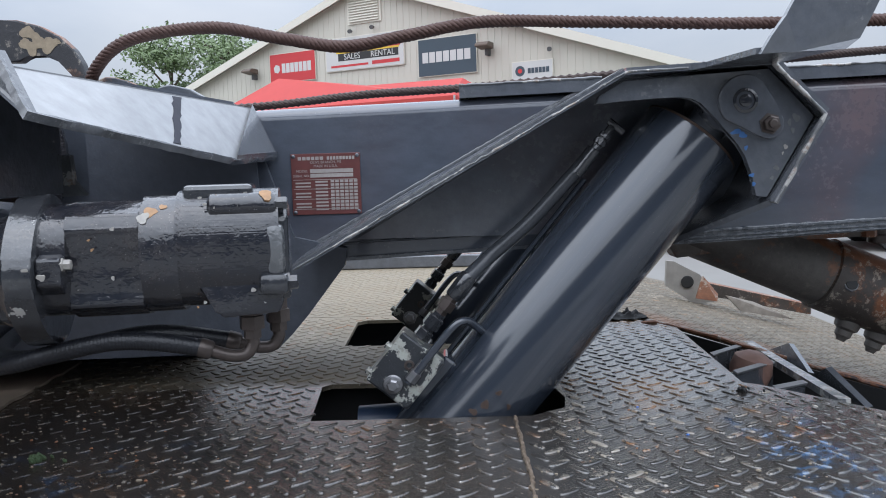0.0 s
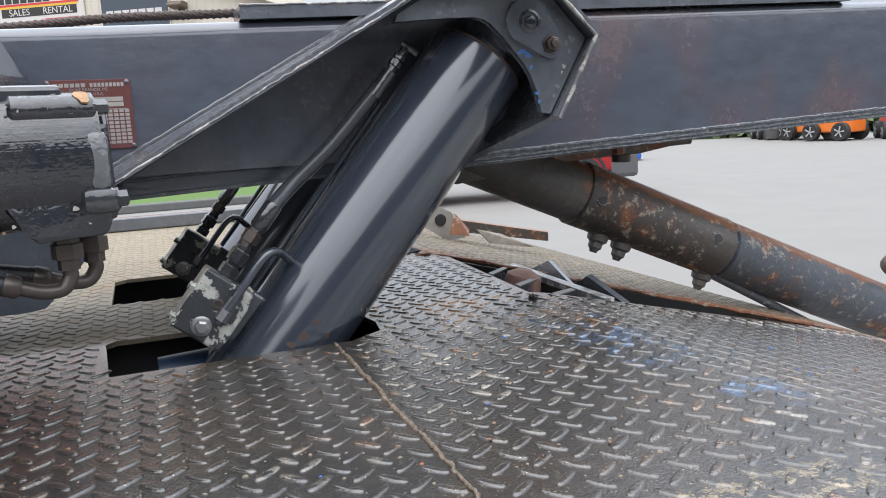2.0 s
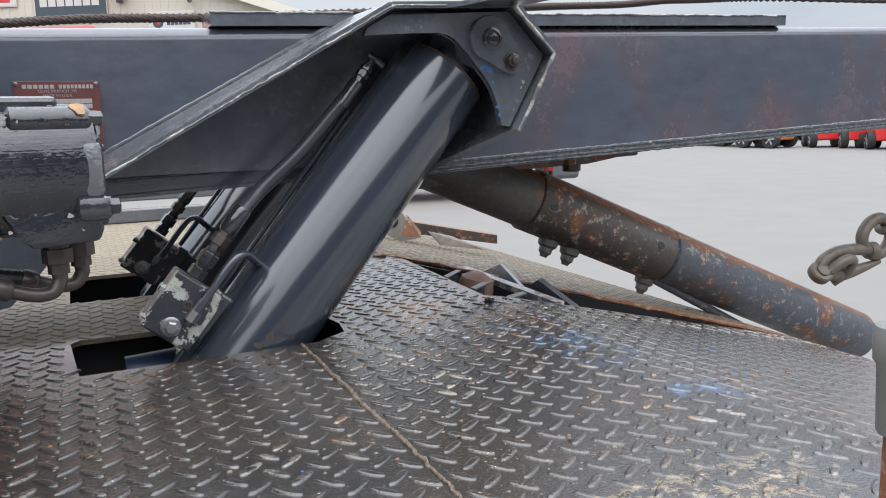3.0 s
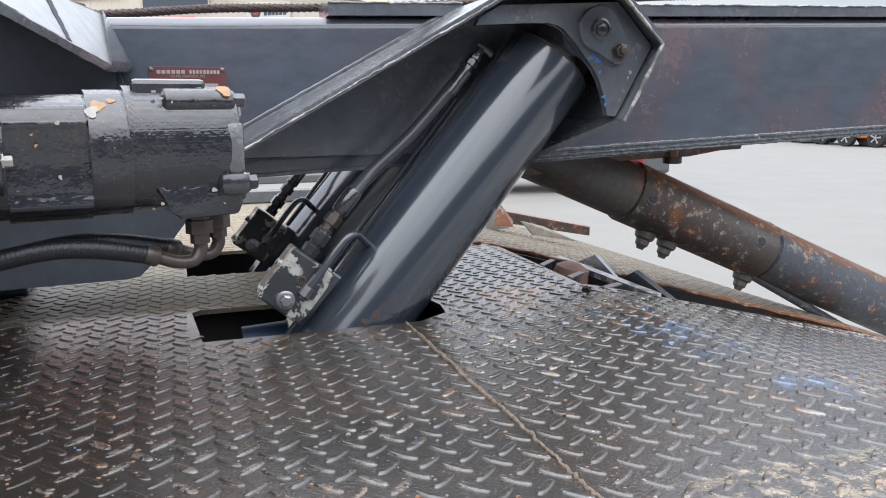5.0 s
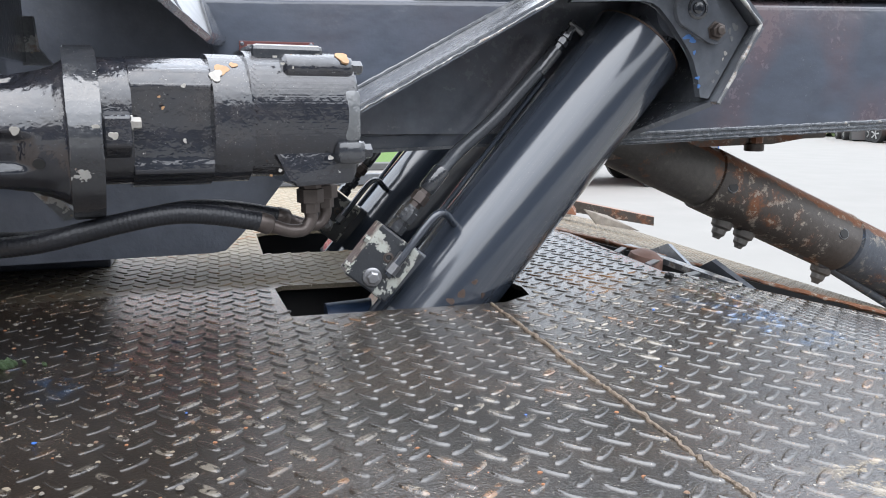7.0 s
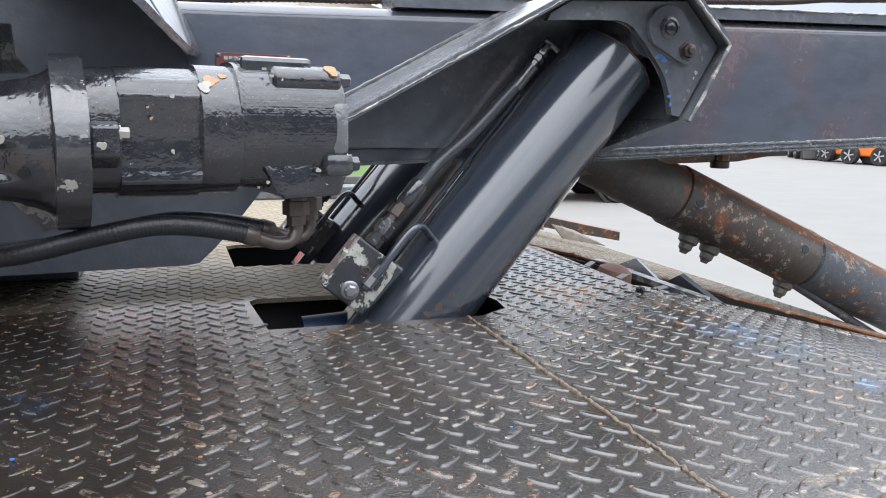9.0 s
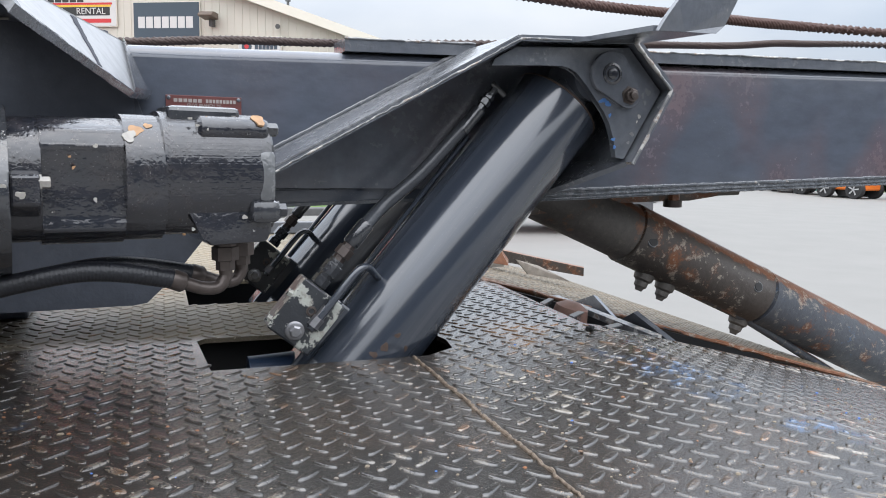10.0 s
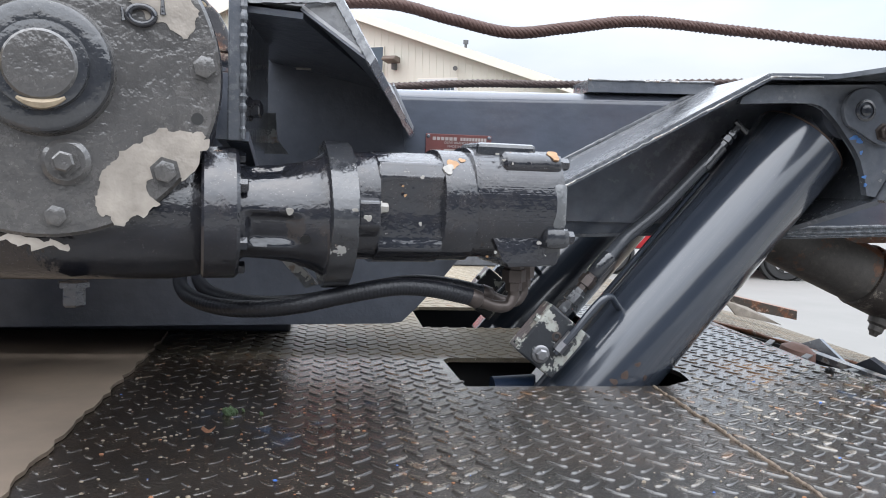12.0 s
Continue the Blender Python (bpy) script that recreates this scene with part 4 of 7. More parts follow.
    # guard ear
    if side == 1:
        part("guard_ear", mslab([(0.476, 1.156, 1.706), (0.530, 1.158, 1.708), (0.602, 1.168, 1.711), (0.626, 1.176, 1.727), (0.645, 1.174, 1.765), (0.700, 1.170, 1.885), (0.560, 1.148, 1.885), (0.528, 1.149, 1.795), (0.508, 1.150, 1.757), (0.490, 1.153, 1.731)], 0.010), M_BRACKET, boom, "flared guard ear on the top plate")
# weld along the wing
random.seed(9)
part("weld_bead", swept([Vector((-0.259, FACE, 1.386)).lerp(Vector((0.343, FACE, 1.711)), 0.97 * i / 60) + Vector((0, -0.003, 0.018 + random.uniform(-0.0006, 0.0006))) for i in range(61)], 0.0045, 7, True, 0.15), M_WING, boom)

# edges rubbed bare of paint
random.seed(12)
for line, r in (([LOW + Vector((0, 0, 0.005)), KNEE + Vector((0, 0, 0.005)), Vector((0.45, LIP_Y, 1.718))], 0.0020), ([Vector((0.600, 1.398, 1.722)), Vector((0.690, 1.398, 1.632)), Vector((0.606, 1.398, 1.478))], 0.0040),
                ([Vector((0.055, FACE - 0.010, bt(0.055) + 0.026)), Vector((0.35, FACE - 0.010, bt(0.35) + 0.026))], 0.0025),
                ([Vector((0.66, FACE - 0.010, bt(0.66) + 0.026)), Vector((1.62, FACE - 0.010, bt(1.62) + 0.026))], 0.0025)):
    pts = []
    for a, b in zip(line, line[1:]):
        n = max(4, int((b - a).length / 0.012))
        pts += [a.lerp(b, i / n) + Vector((random.uniform(-1, 1), random.uniform(-1, 1), random.uniform(-1, 1))) * 0.0010 for i in range(n)]
    pts.append(line[-1])
    part("worn_edge", swept(pts, r, 7, True, 0.3), M_EDGE, boom, "paint worn pale along the edge", smooth=60)


def chip(p, d, r, mat, owner, seed):
    """A small patch of bare primer with a ragged outline, lying on a surface."""
    random.seed(seed)
    d = Vector(d).normalized()
    u = d.orthogonal().normalized()
    w = d.cross(u)
    sx, turn = random.uniform(0.6, 1.0), random.uniform(0, 3.1)
    b_ = bmesh.new()
    ring = []
    p2, p3 = random.uniform(0, 6.3), random.uniform(0, 6.3)
    for k in range(22):
        t = 2 * math.pi * k / 22
        q = r * (0.9 + 0.16 * math.sin(2 * t + p2) + 0.14 * math.sin(3 * t + p3) + random.uniform(-0.07, 0.07))
        a_, c_ = q * math.cos(t), q * sx * math.sin(t)
        ring.append((a_ * math.cos(turn) - c_ * math.sin(turn), a_ * math.sin(turn) + c_ * math.cos(turn)))
    lo = [b_.verts.new(Vector(p) + u * a_ + w * c_ - d * 0.002) for a_, c_ in ring]
    hi = [b_.verts.new(Vector(p) + u * a_ + w * c_ + d * 0.0004) for a_, c_ in ring]
    b_.faces.new(hi)
    b_.faces.new(lo[::-1])
    for k in range(22):
        b_.faces.new((lo[k], lo[(k + 1) % 22], hi[(k + 1) % 22], hi[k]))
    return part("paint_chip", b_, mat, owner)


# touches of blue undercoat and pale chips on the cheek
for x, z, r, mat in ((0.545, 1.606, 0.009, M_BLUE_CHIP), (0.557, 1.600, 0.008, M_BLUE_CHIP), (0.563, 1.577, 0.005, M_BLUE_CHIP), (0.574, 1.528, 0.005, M_BLUE_CHIP), (0.578, 1.512, 0.004, M_BLUE_CHIP), (0.634, 1.577, 0.0045, M_WHITE_CHIP), (0.629, 1.566, 0.003, M_WHITE_CHIP), (0.640, 1.620, 0.006, M_SCRAPE), (0.652, 1.628, 0.008, M_SCRAPE), (0.646, 1.606, 0.005, M_SCRAPE), (0.618, 1.540, 0.005, M_SCRAPE), (0.610, 1.522, 0.004, M_SCRAPE)):
    chip((x, 1.4262 - 0.008 * abs(x - 0.6), z), (0, -1, 0), r, mat, boom, int(9000 * x))

# data plate with rivets and lettering
pl = part("data_plate", boxed(-0.302, -0.157, FACE - 0.0035, FACE - 0.0005, 1.466, 1.594, bev=0.0008), M_RED_PLATE, boom, "red and silver riveted data plate")
for x in (-0.2965, -0.1625):
    for z in (1.5885, 1.4715):
        part("rivet", turned((x, FACE - 0.003, z), (0, -1, 0), [(0, 0.0045), (0.002, 0.004), (0.0032, 0.002)], 12), M_BRACKET, pl)


def plate_bar(x0, x1, z0, z1, mat=None):
    part("print_bar", boxed(x0, x1, FACE - 0.0042, FACE - 0.0036, z0, z1), mat or M_PLATE_GREY, pl)


up_face = Matrix.Rotation(math.pi / 2, 4, "X")


def plate_text(s, x, z, h):
    letters("print", s, h, DRAW @ Matrix.Translation((x, FACE - 0.0040, z)) @ up_face, M_PLATE_GREY, pl, 0.0002)


for k in range(6):
    plate_bar(-0.287 + 0.0092 * k, -0.280 + 0.0092 * k, 1.5805, 1.5875)
for k in range(9):
    plate_bar(-0.226 + 0.0066 * k, -0.2212 + 0.0066 * k, 1.5805, 1.5875)
plate_text("OLIVE BRANCH, MS", -0.229, 1.5755, 0.0075)
plate_text("MADE IN U.S.A.", -0.229, 1.5675, 0.0075)
plate_text("MODEL", -0.279, 1.5575, 0.0075)
plate_text("SERIAL NO.", -0.281, 1.5475, 0.0070)
plate_bar(-0.262, -0.172, 1.5535, 1.5615)
plate_bar(-0.262, -0.172, 1.5440, 1.5520)
random.seed(21)
for r in range(9):
    z = 1.5330 - 0.0072 * r
    plate_bar(-0.252, -0.226, z, z + 0.0036)
    for c in range(6):
        plate_bar(-0.220 + 0.0098 * c, -0.2125 + 0.0098 * c, z, z + 0.0052)
    if r % 3 != 2:
        plate_bar(-0.294, -0.262, z - 0.002, z + 0.0012)
for z in (1.5395, 1.520, 1.499, 1.478):
    plate_bar(-0.298, -0.165, z - 0.0006, z + 0.0004)

# ---- lift cylinders ----
AX = Vector((0.632, 0.0, 0.775)).normalized()
SIDE = Vector((-AX.z, 0, AX.x))


def cyl_at(a, p, y):
    """a metres down from the pin, p to the upper side of the axis."""
    return Vector((0.556, y, 1.66)) - AX * a + SIDE * p


def lift_cylinder(y, near, label):
    c = thing("lift_cylinder", TRUE @ cyl_at(0.80, 0, y), label, "hydraulic cylinder", "boom lift cylinders")
    # the barrel, its foot a little nearer the bed's edge
    lean = Vector((0.645, 0.040 if near else 0.0, 0.764)).normalized()
    part("barrel", turned(Vector((0.310, y, 1.376)) - lean * 0.52, lean, [(0, 0.100), (0.806, 0.100), (0.814, 0.0985), (0.818, 0.094), (0.819, 0.06)], 96), M_CYL, c, smooth=35)
    part("end_rim", turned(Vector((0.310, y, 1.376)) + lean * 0.2905, lean, [(0, 0.0995), (0.0005, 0.1005), (0.004, 0.0995), (0.006, 0.096)], 64), M_BROWN_SPOT, c, "rust-brown rim at the barrel's end", smooth=60)
    if near:
        # rust spots low on the barrel
        for k, (x, z, r) in enumerate(((0.084, 1.119, 0.011), (0.062, 1.106, 0.008), (0.110, 1.140, 0.006), (0.128, 1.112, 0.007))):
            foot = Vector((0.310, y, 1.376)) + lean * ((Vector((x, y, z)) - Vector((0.310, y, 1.376))).dot(lean))
            off = Vector((x, 0, z)) - Vector((foot.x, 0, foot.z))
            d = Vector((off.x, -math.sqrt(max(0.0, 0.1003 ** 2 - off.length_squared)), off.z))
            chip(foot + d, d, r, M_BROWN_SPOT, c, 700 + k)
    # rod parts share the paled enamel, lifting the shade round the pin
    part("rod_eye", turned(cyl_at(0, 0, y) + Vector((0, 0.06, 0)), (0, -1, 0), [(0, 0.055), (0.12, 0.055)], 32), M_SHADE_LIFT, c, smooth=35)
    part("rod", turned(cyl_at(0.10, 0, y), AX, [(0, 0.04), (0.08, 0.04)], 32), M_SHADE_LIFT, c, smooth=35)
    part("oil_pipe", swept([cyl_at(a, 0.120, y + 0.01) for a in (0.27, 0.40, 0.60, 0.72)], 0.0055, 12), M_CYL, c, "thin painted steel oil pipe")
    yb = y - 0.085
    # valve block with its caps and fittings
    bm = bmesh.new()
    m = Matrix((( -AX.x, 0, SIDE.x, 0), (0, 1, 0, 0), (-AX.z, 0, SIDE.z, 0), (0, 0, 0, 1)))
    box(bm, 0.705, 0.820, yb - 0.012, yb + 0.052, 0.128, 0.226, 0.004)
    bmesh.ops.transform(bm, matrix=Matrix.Translation((0.556, 0, 1.66)) @ m, verts=bm.verts[:])
    part("valve_block", bm, M_VALVE, c, "valve block with paint flaking to bare metal")
    bm = bmesh.new()
    box(bm, 0.70, 0.87, yb + 0.030, yb + 0.100, -0.02, 0.130, 0.006)
    bmesh.ops.transform(bm, matrix=Matrix.Translation((0.556, 0, 1.66)) @ m, verts=bm.verts[:])
    part("valve_mount", bm, M_CYL, c)
    part("valve_cap", turned(cyl_at(0.795, 0.180, yb - 0.010), (0, -1, 0), [(0, 0.0125), (0.016, 0.0125), (0.018, 0.009)], 6), M_STEEL, c, "zinc hex cap")
    part("cap_washer", turned(cyl_at(0.795, 0.180, yb - 0.011), (0, -1, 0), [(0, 0.018), (0.004, 0.018), (0.0055, 0.016), (0.0056, 0.010)], 28), M_STEEL, c, smooth=40)
    part("plug", turned(cyl_at(0.748, 0.178, yb - 0.010), (0, -1, 0), [(0, 0.010), (0.003, 0.010), (0.004, 0.006), (0.001, 0.004)], 16), M_DIRTY_STEEL, c, "rusty plug")
    for a, p in ((0.805, 0.232), (0.745, 0.232)):
        b = bmesh.new()
        hexbolt(b, cyl_at(a, p - 0.008, yb), SIDE, 0.008, 0.012)
        part("screw", b, M_VALVE, c)
    # hose from the block up beside the barrel
    h0 = cyl_at(0.702, 0.188, yb + 0.035)
    part("fitting", turned(h0, AX, [(0, 0.017), (0.018, 0.017), (0.019, 0.013), (0.026, 0.013), (0.027, 0.018), (0.050, 0.018), (0.052, 0.014), (0.060, 0.014)], 6), M_WINCH_EDGE, c, "hex hose fittings")
    part("fitting", turned(h0 + AX * 0.060, AX, [(0, 0.012), (0.010, 0.012), (0.011, 0.017), (0.030, 0.017), (0.031, 0.013), (0.038, 0.013)], 6), M_DIRTY_STEEL, c)
    part("ferrule", turned(h0 + AX * 0.098, AX, [(0, 0.014), (0.004, 0.0165), (0.05, 0.0165), (0.055, 0.014)], 20), M_WINCH_EDGE, c, smooth=40)
    hose = [h0 + AX * 0.145, cyl_at(0.50, 0.176, y - 0.02), cyl_at(0.404, 0.157, y - 0.015), cyl_at(0.30, 0.148, y - 0.012), cyl_at(0.24, 0.144, y - 0.012)]
    part("hose", swept(curve_pts(hose, 8), 0.0140, 14), M_DARK_HOSE, c, "black rubber hydraulic hose", smooth=60)
    e = cyl_at(0.245, 0.144, y - 0.012)
    part("ferrule", turned(e, AX, [(-0.03, 0.0145), (0.028, 0.0145), (0.030, 0.010)], 20), M_WINCH_EDGE, c, smooth=40)
    part("fitting", turned(e + AX * 0.030, AX, [(0, 0.009), (0.010, 0.009), (0.011, 0.013), (0.022, 0.013), (0.023, 0.009), (0.026, 0.009), (0.027, 0.012), (0.036, 0.012), (0.037, 0.008), (0.055, 0.008)], 6), M_WINCH_EDGE, c)
    bm = bmesh.new()
    p = e + AX * 0.088
    sweep(bm, [p - SIDE * 0.024, p + SIDE * 0.012], 0.007, 8)
    part("cross_stub", bm, M_WINCH_EDGE, c)
    # small bent line out of the block
    s0 = cyl_at(0.775, 0.160, yb - 0.018)
    line = [s0, s0 + AX * 0.05 + Vector((0, -0.003, 0)), s0 + AX * 0.11, s0 + AX * 0.145 - SIDE * 0.004 + Vector((0, 0.004, 0)), s0 + AX * 0.158 - SIDE * 0.020 + Vector((0, 0.018, 0)), s0 + AX * 0.156 - SIDE * 0.050 + Vector((0, 0.040, 0)), s0 + AX * 0.154 - SIDE * 0.085 + Vector((0, 0.062, 0))]
    part("steel_line", swept(curve_pts(line, 8), 0.0076, 14), M_CYL, c, "bent steel line painted over", smooth=60)
    part("fitting", turned(s0 + AX * 0.006, AX, [(0, 0.012), (0.02, 0.012), (0.021, 0.0095), (0.045, 0.0095)], 6), M_STEEL, c)
    return c


lift_cylinder(1.530, True, "glossy black hydraulic lift cylinder standing in a hole of the deck")
lift_cylinder(2.185, False, "black hydraulic lift cylinder on the boom's far side")
hp = thing("hole_pipe", (-0.06, 1.05, 1.06), "blue-painted pipe end down in the deck hole", "pipe")
part("pipe", swept([(-0.16, 1.52, 1.045), (0.02, 1.52, 1.055), (0.12, 1.52, 1.05)], 0.045, 20), M_BLUE_PIPE, hp, smooth=60)
# ---- winch with its hydraulic motor ----
winch = thing("winch", (-0.55, 0.75, 1.25), "black-painted worm-gear winch with hydraulic motor, paint flaking to cream", "winch")
WY, WZ = 1.000, 1.440
XA = (1, 0, 0)
# the winch stands a little askew to the boom
WINCH_TURN = Matrix.Translation((-0.433, WY + 0.010, 0)) @ Matrix.Rotation(radians(10), 4, "Z") @ Matrix.Translation((0.433, -WY, 0))
DRAW = TRUE @ WINCH_TURN


def knob(name, p, axis, rows, mat, seg=40, label="", smooth=35):
    return part(name, turned(p, axis, rows, seg), mat, winch, label, smooth=smooth)


# gear housing with its cover
GX, GZ, GR = -0.828, 1.598, 0.187
GY = 0.935
knob("gear_housing", (GX, 1.16, GZ), (0, -1, 0), [(0, 0.17), (0.02, 0.185), (0.195, 0.19)], M_WINCH, 72)
cover = knob("gear_cover", (GX, GY + 0.024, GZ), (0, -1, 0), [(0, GR), (0.020, GR), (0.024, GR - 0.004), (0.024, 0.075), (0.030, 0.072), (0.034, 0.070)], M_COVER, 96, "round gear cover, thick brushed paint")
knob("hub_ring", (GX, GY - 0.008, GZ), (0, -1, 0), [(0, 0.072), (0.008, 0.070), (0.010, 0.066), (0.010, 0.049), (0.018, 0.047), (0.019, 0.040)], M_WINCH_EDGE, 64)
knob("hub_cap", (GX, GY - 0.021, GZ), (0, -1, 0), [(0, 0.038), (0.006, 0.038), (0.009, 0.035), (0.010, 0.02)], M_COVER, 48)
# chipped yellowed ring parts round the cap
for t0, t1 in ((2.75, 3.5), (4.15, 5.35)):
    pts = [(GX + 0.042 * math.cos(t0 + (t1 - t0) * k / 12), GY - 0.0265, GZ + 0.042 * math.sin(t0 + (t1 - t0) * k / 12)) for k in range(13)]
    part("seal_chip", swept(pts, lambda s: 0.0036 * (0.5 + 1.1 * math.sin(math.pi * s)), 6), M_GUIDE_CHIP, winch)


def on_cover(x, z):
    """Places drawn further off, brought forward to the cover's face."""
    return GX + (x + 0.851) * 0.881, GZ + (z - 1.613) * 0.881


def cover_bolt(x, z, r, h, boss=0.0):
    b = bmesh.new()
    x, z = on_cover(x, z)
    if boss:
        lathe(b, (x, GY + 0.002, z), (0, -1, 0), [(0, boss), (0.006, boss), (0.010, boss * 0.8)], 28)
    hexbolt(b, (x, GY - (0.009 if boss else 0.0), z), (0, -1, 0), r, h)
    part("cover_bolt", b, M_COVER, winch, smooth=30)


cover_bolt(-0.826, 1.497, 0.012, 0.018, 0.026)
cover_bolt(-0.660, 1.627, 0.013, 0.011)
cover_bolt(-0.708, 1.489, 0.013, 0.010)
cover_bolt(-0.838, 1.429, 0.012, 0.009)
cover_bolt(-0.99, 1.46, 0.012, 0.009)
knob("bolt_hole", (-0.667, GY + 0.0004, 1.551), (0, -1, 0), [(0, 0.007), (0.0008, 0.007)], M_BLACK, 16)


def flake(pts, y, mat, name="paint_chip", host=None):
    """A patch where the paint has gone, with an uneven edge."""
    b = bmesh.new()
    ring = []
    pts = [on_cover(*q) for q in pts]
    n = len(pts)
    for i in range(n):
        a, c = Vector(pts[i]), Vector(pts[(i + 1) % n])
        for k in range(9):
            q = a.lerp(c, k / 9)
            o = noise.noise(Vector((q.x * 70, q.y * 70, 3.1))) * 0.009 + noise.noise(Vector((q.x * 240, q.y * 240, 5.5))) * 0.003
            ring.append((q.x + o, q.y + noise.noise(Vector((q.x * 75, q.y * 75, 9.7))) * 0.009 + noise.noise(Vector((q.x * 230, q.y * 230, 2.2))) * 0.003))
    vs = [b.verts.new((x, y, z)) for x, z in ring]
    ws = [b.verts.new((x, y + 0.0015, z)) for x, z in ring]
    es = [b.edges.new((vs[i], vs[(i + 1) % len(vs)])) for i in range(len(vs))]
    bmesh.ops.triangle_fill(b, use_beauty=True, edges=es)
    for i in range(len(vs)):
        j = (i + 1) % len(vs)
        b.faces.new((vs[i], ws[i], ws[j], vs[j]))
    return part(name, b, mat, host or winch)


flake([(-0.780, 1.495), (-0.743, 1.525), (-0.704, 1.548), (-0.668, 1.541), (-0.651, 1.528), (-0.683, 1.480), (-0.704, 1.497), (-0.724, 1.489), (-0.730, 1.472), (-0.717, 1.446), (-0.747, 1.427), (-0.769, 1.418), (-0.780, 1.427), (-0.796, 1.443), (-0.792, 1.469)], GY - 0.0012, M_CREAM, "bare_patch")
flake([(-0.750, 1.70), (-0.735, 1.683), (-0.705, 1.678), (-0.688, 1.664), (-0.676, 1.672), (-0.668, 1.70), (-0.69, 1.74), (-0.73, 1.745)], GY - 0.0012, M_CREAM, "bare_patch")
flake([(-0.91, 1.404), (-0.87, 1.397), (-0.825, 1.396), (-0.83, 1.388), (-0.88, 1.386)], GY + 0.004, M_CREAM, "bare_patch")
# lifting ring in the cover
ring = [(-0.728 + 0.014 * math.cos(2 * math.pi * k / 20), GY - 0.003, 1.663 + 0.010 * math.sin(2 * math.pi * k / 20)) for k in range(21)]
part("lift_ring", swept(ring, 0.004, 8, False), M_WINCH, winch, smooth=60)
# drips of thick paint on the cover
random.seed(14)
for k in range(5):
    t, rr = random.uniform(0, 6.28), random.uniform(0.085, 0.185)
    p = Vector((GX + rr * math.cos(t), GY, GZ + rr * math.sin(t)))
    q = p + Vector((random.uniform(-0.004, 0.004), 0, -random.uniform(0.006, 0.03)))
    part("paint_run", swept([p, p.lerp(q, 0.6), q], lambda s: 0.0016 + 0.0022 * s, 7), M_WINCH, winch, smooth=60)
# drum case behind the cover, and drum
knob("drum", (GX, 1.60, GZ), (0, -1, 0), [(0, 0.13), (0.46, 0.13)], M_CABLE2, 48)
knob("drum_flange", (GX, 1.62, GZ), (0, -1, 0), [(0, 0.2), (0.015, 0.2)], M_WINCH, 48)

# worm case along the truck, and the end flange
knob("worm_case", (-1.10, WY + 0.035, WZ), XA, [(0, 0.080), (0.24, 0.088), (0.40, 0.088), (0.435, 0.084), (0.44, 0.082)], M_WINCH, 56)
knob("end_flange", (-0.662, WY, WZ), XA, [(0, 0.080), (0.003, 0.083), (0.040, 0.083), (0.044, 0.080)], M_WINCH, 56)
for k in range(6):
    t = math.pi / 6 + k * math.pi / 3
    b = bmesh.new()
    hexbolt(b, (-0.619, WY + 0.070 * math.cos(t), WZ + 0.070 * math.sin(t)), XA, 0.0085, 0.011)
    part("flange_bolt", b, M_WINCH, winch, smooth=30)
# coupling cone with scooped pockets
bm = bmesh.new()
prof = [(0, 0.060), (0.015, 0.060), (0.03, 0.061), (0.045, 0.0625), (0.06, 0.064), (0.075, 0.0665), (0.09, 0.070), (0.10, 0.074), (0.11, 0.080), (0.113, 0.085)]
fine = []
for (a, ra), (b, rb) in zip(prof, prof[1:]):
    fine += [(a + (b - a) * k / 4, ra + (rb - ra) * k / 4) for k in range(4)]
fine.append(prof[-1])
rings = []
for d, r in fine:
    ring = []
    for k in range(144):
        t = 2 * math.pi * k / 144
        q = 0.0
        for c in (math.pi + 0.30, math.pi + 1.55, math.pi - 1.25, 0.0):
            dt = (t - c + math.pi) % (2 * math.pi) - math.pi
            wd = 0.40 * (1 - (d / 0.11) ** 3 * 0.5)
            if abs(dt) < wd and 0.008 < d < 0.082:
                q = max(q, min(1.0, (1 - (dt / wd) ** 2) * 1.6) * min(1.0, (0.082 - d) / 0.022) * min(1.0, (d - 0.008) / 0.012))
        rr = r - 0.011 * q
        ring.append(bm.verts.new((-0.622 + d, WY + rr * math.cos(t), WZ + rr * math.sin(t))))
    rings.append(ring)
for a, b in zip(rings, rings[1:]):
    for k in range(144):
        bm.faces.new((a[k], a[(k + 1) % 144], b[(k + 1) % 144], b[k]))
bm.faces.new(rings[0])
bm.faces.new(rings[-1][::-1])
part("coupling", bm, M_WINCH, winch, "cast coupling with scooped pockets", smooth=50)
# square-edged adapter flange
bm = bmesh.new()
ol = []
for k in range(48):
    t = 2 * math.pi * k / 48
    r = 0.091 + 0.006 * abs(math.cos(2 * t)) ** 3
    ol.append((WY + r * math.cos(t), WZ + r * math.sin(t)))
prism_x(bm, ol, -0.511, -0.478, 0.003)
part("adapter_flange", bm, M_WINCH_EDGE, winch, "adapter flange with pale worn face", smooth=30)
# motor: mounting flange, valve housing, gear ring, end block
MZ = 1.459


def lobed(x0, x1, r, flat, bev=0.002, dz=0.0):
    b = bmesh.new()
    o = []
    for k in range(64):
        t = 2 * math.pi * k / 64
        rr = min(r, flat / (abs(math.cos(t)) ** 2.5 + abs(math.sin(t)) ** 2.5) ** 0.4)
        o.append((WY + rr * math.cos(t), MZ + dz + rr * math.sin(t)))
    prism_x(b, o, x0, x1, bev)
    return b


part("mount_flange", lobed(-0.478, -0.447, 0.084, 0.0710, dz=-0.006), M_WINCH, winch, smooth=30)
b = bmesh.new()
prism_x(b, [(WY - 0.084, MZ + 0.002), (WY - 0.084, MZ - 0.030), (WY - 0.04, MZ - 0.06), (WY, MZ - 0.03), (WY - 0.03, MZ + 0.02)], -0.478, -0.449, 0.003)
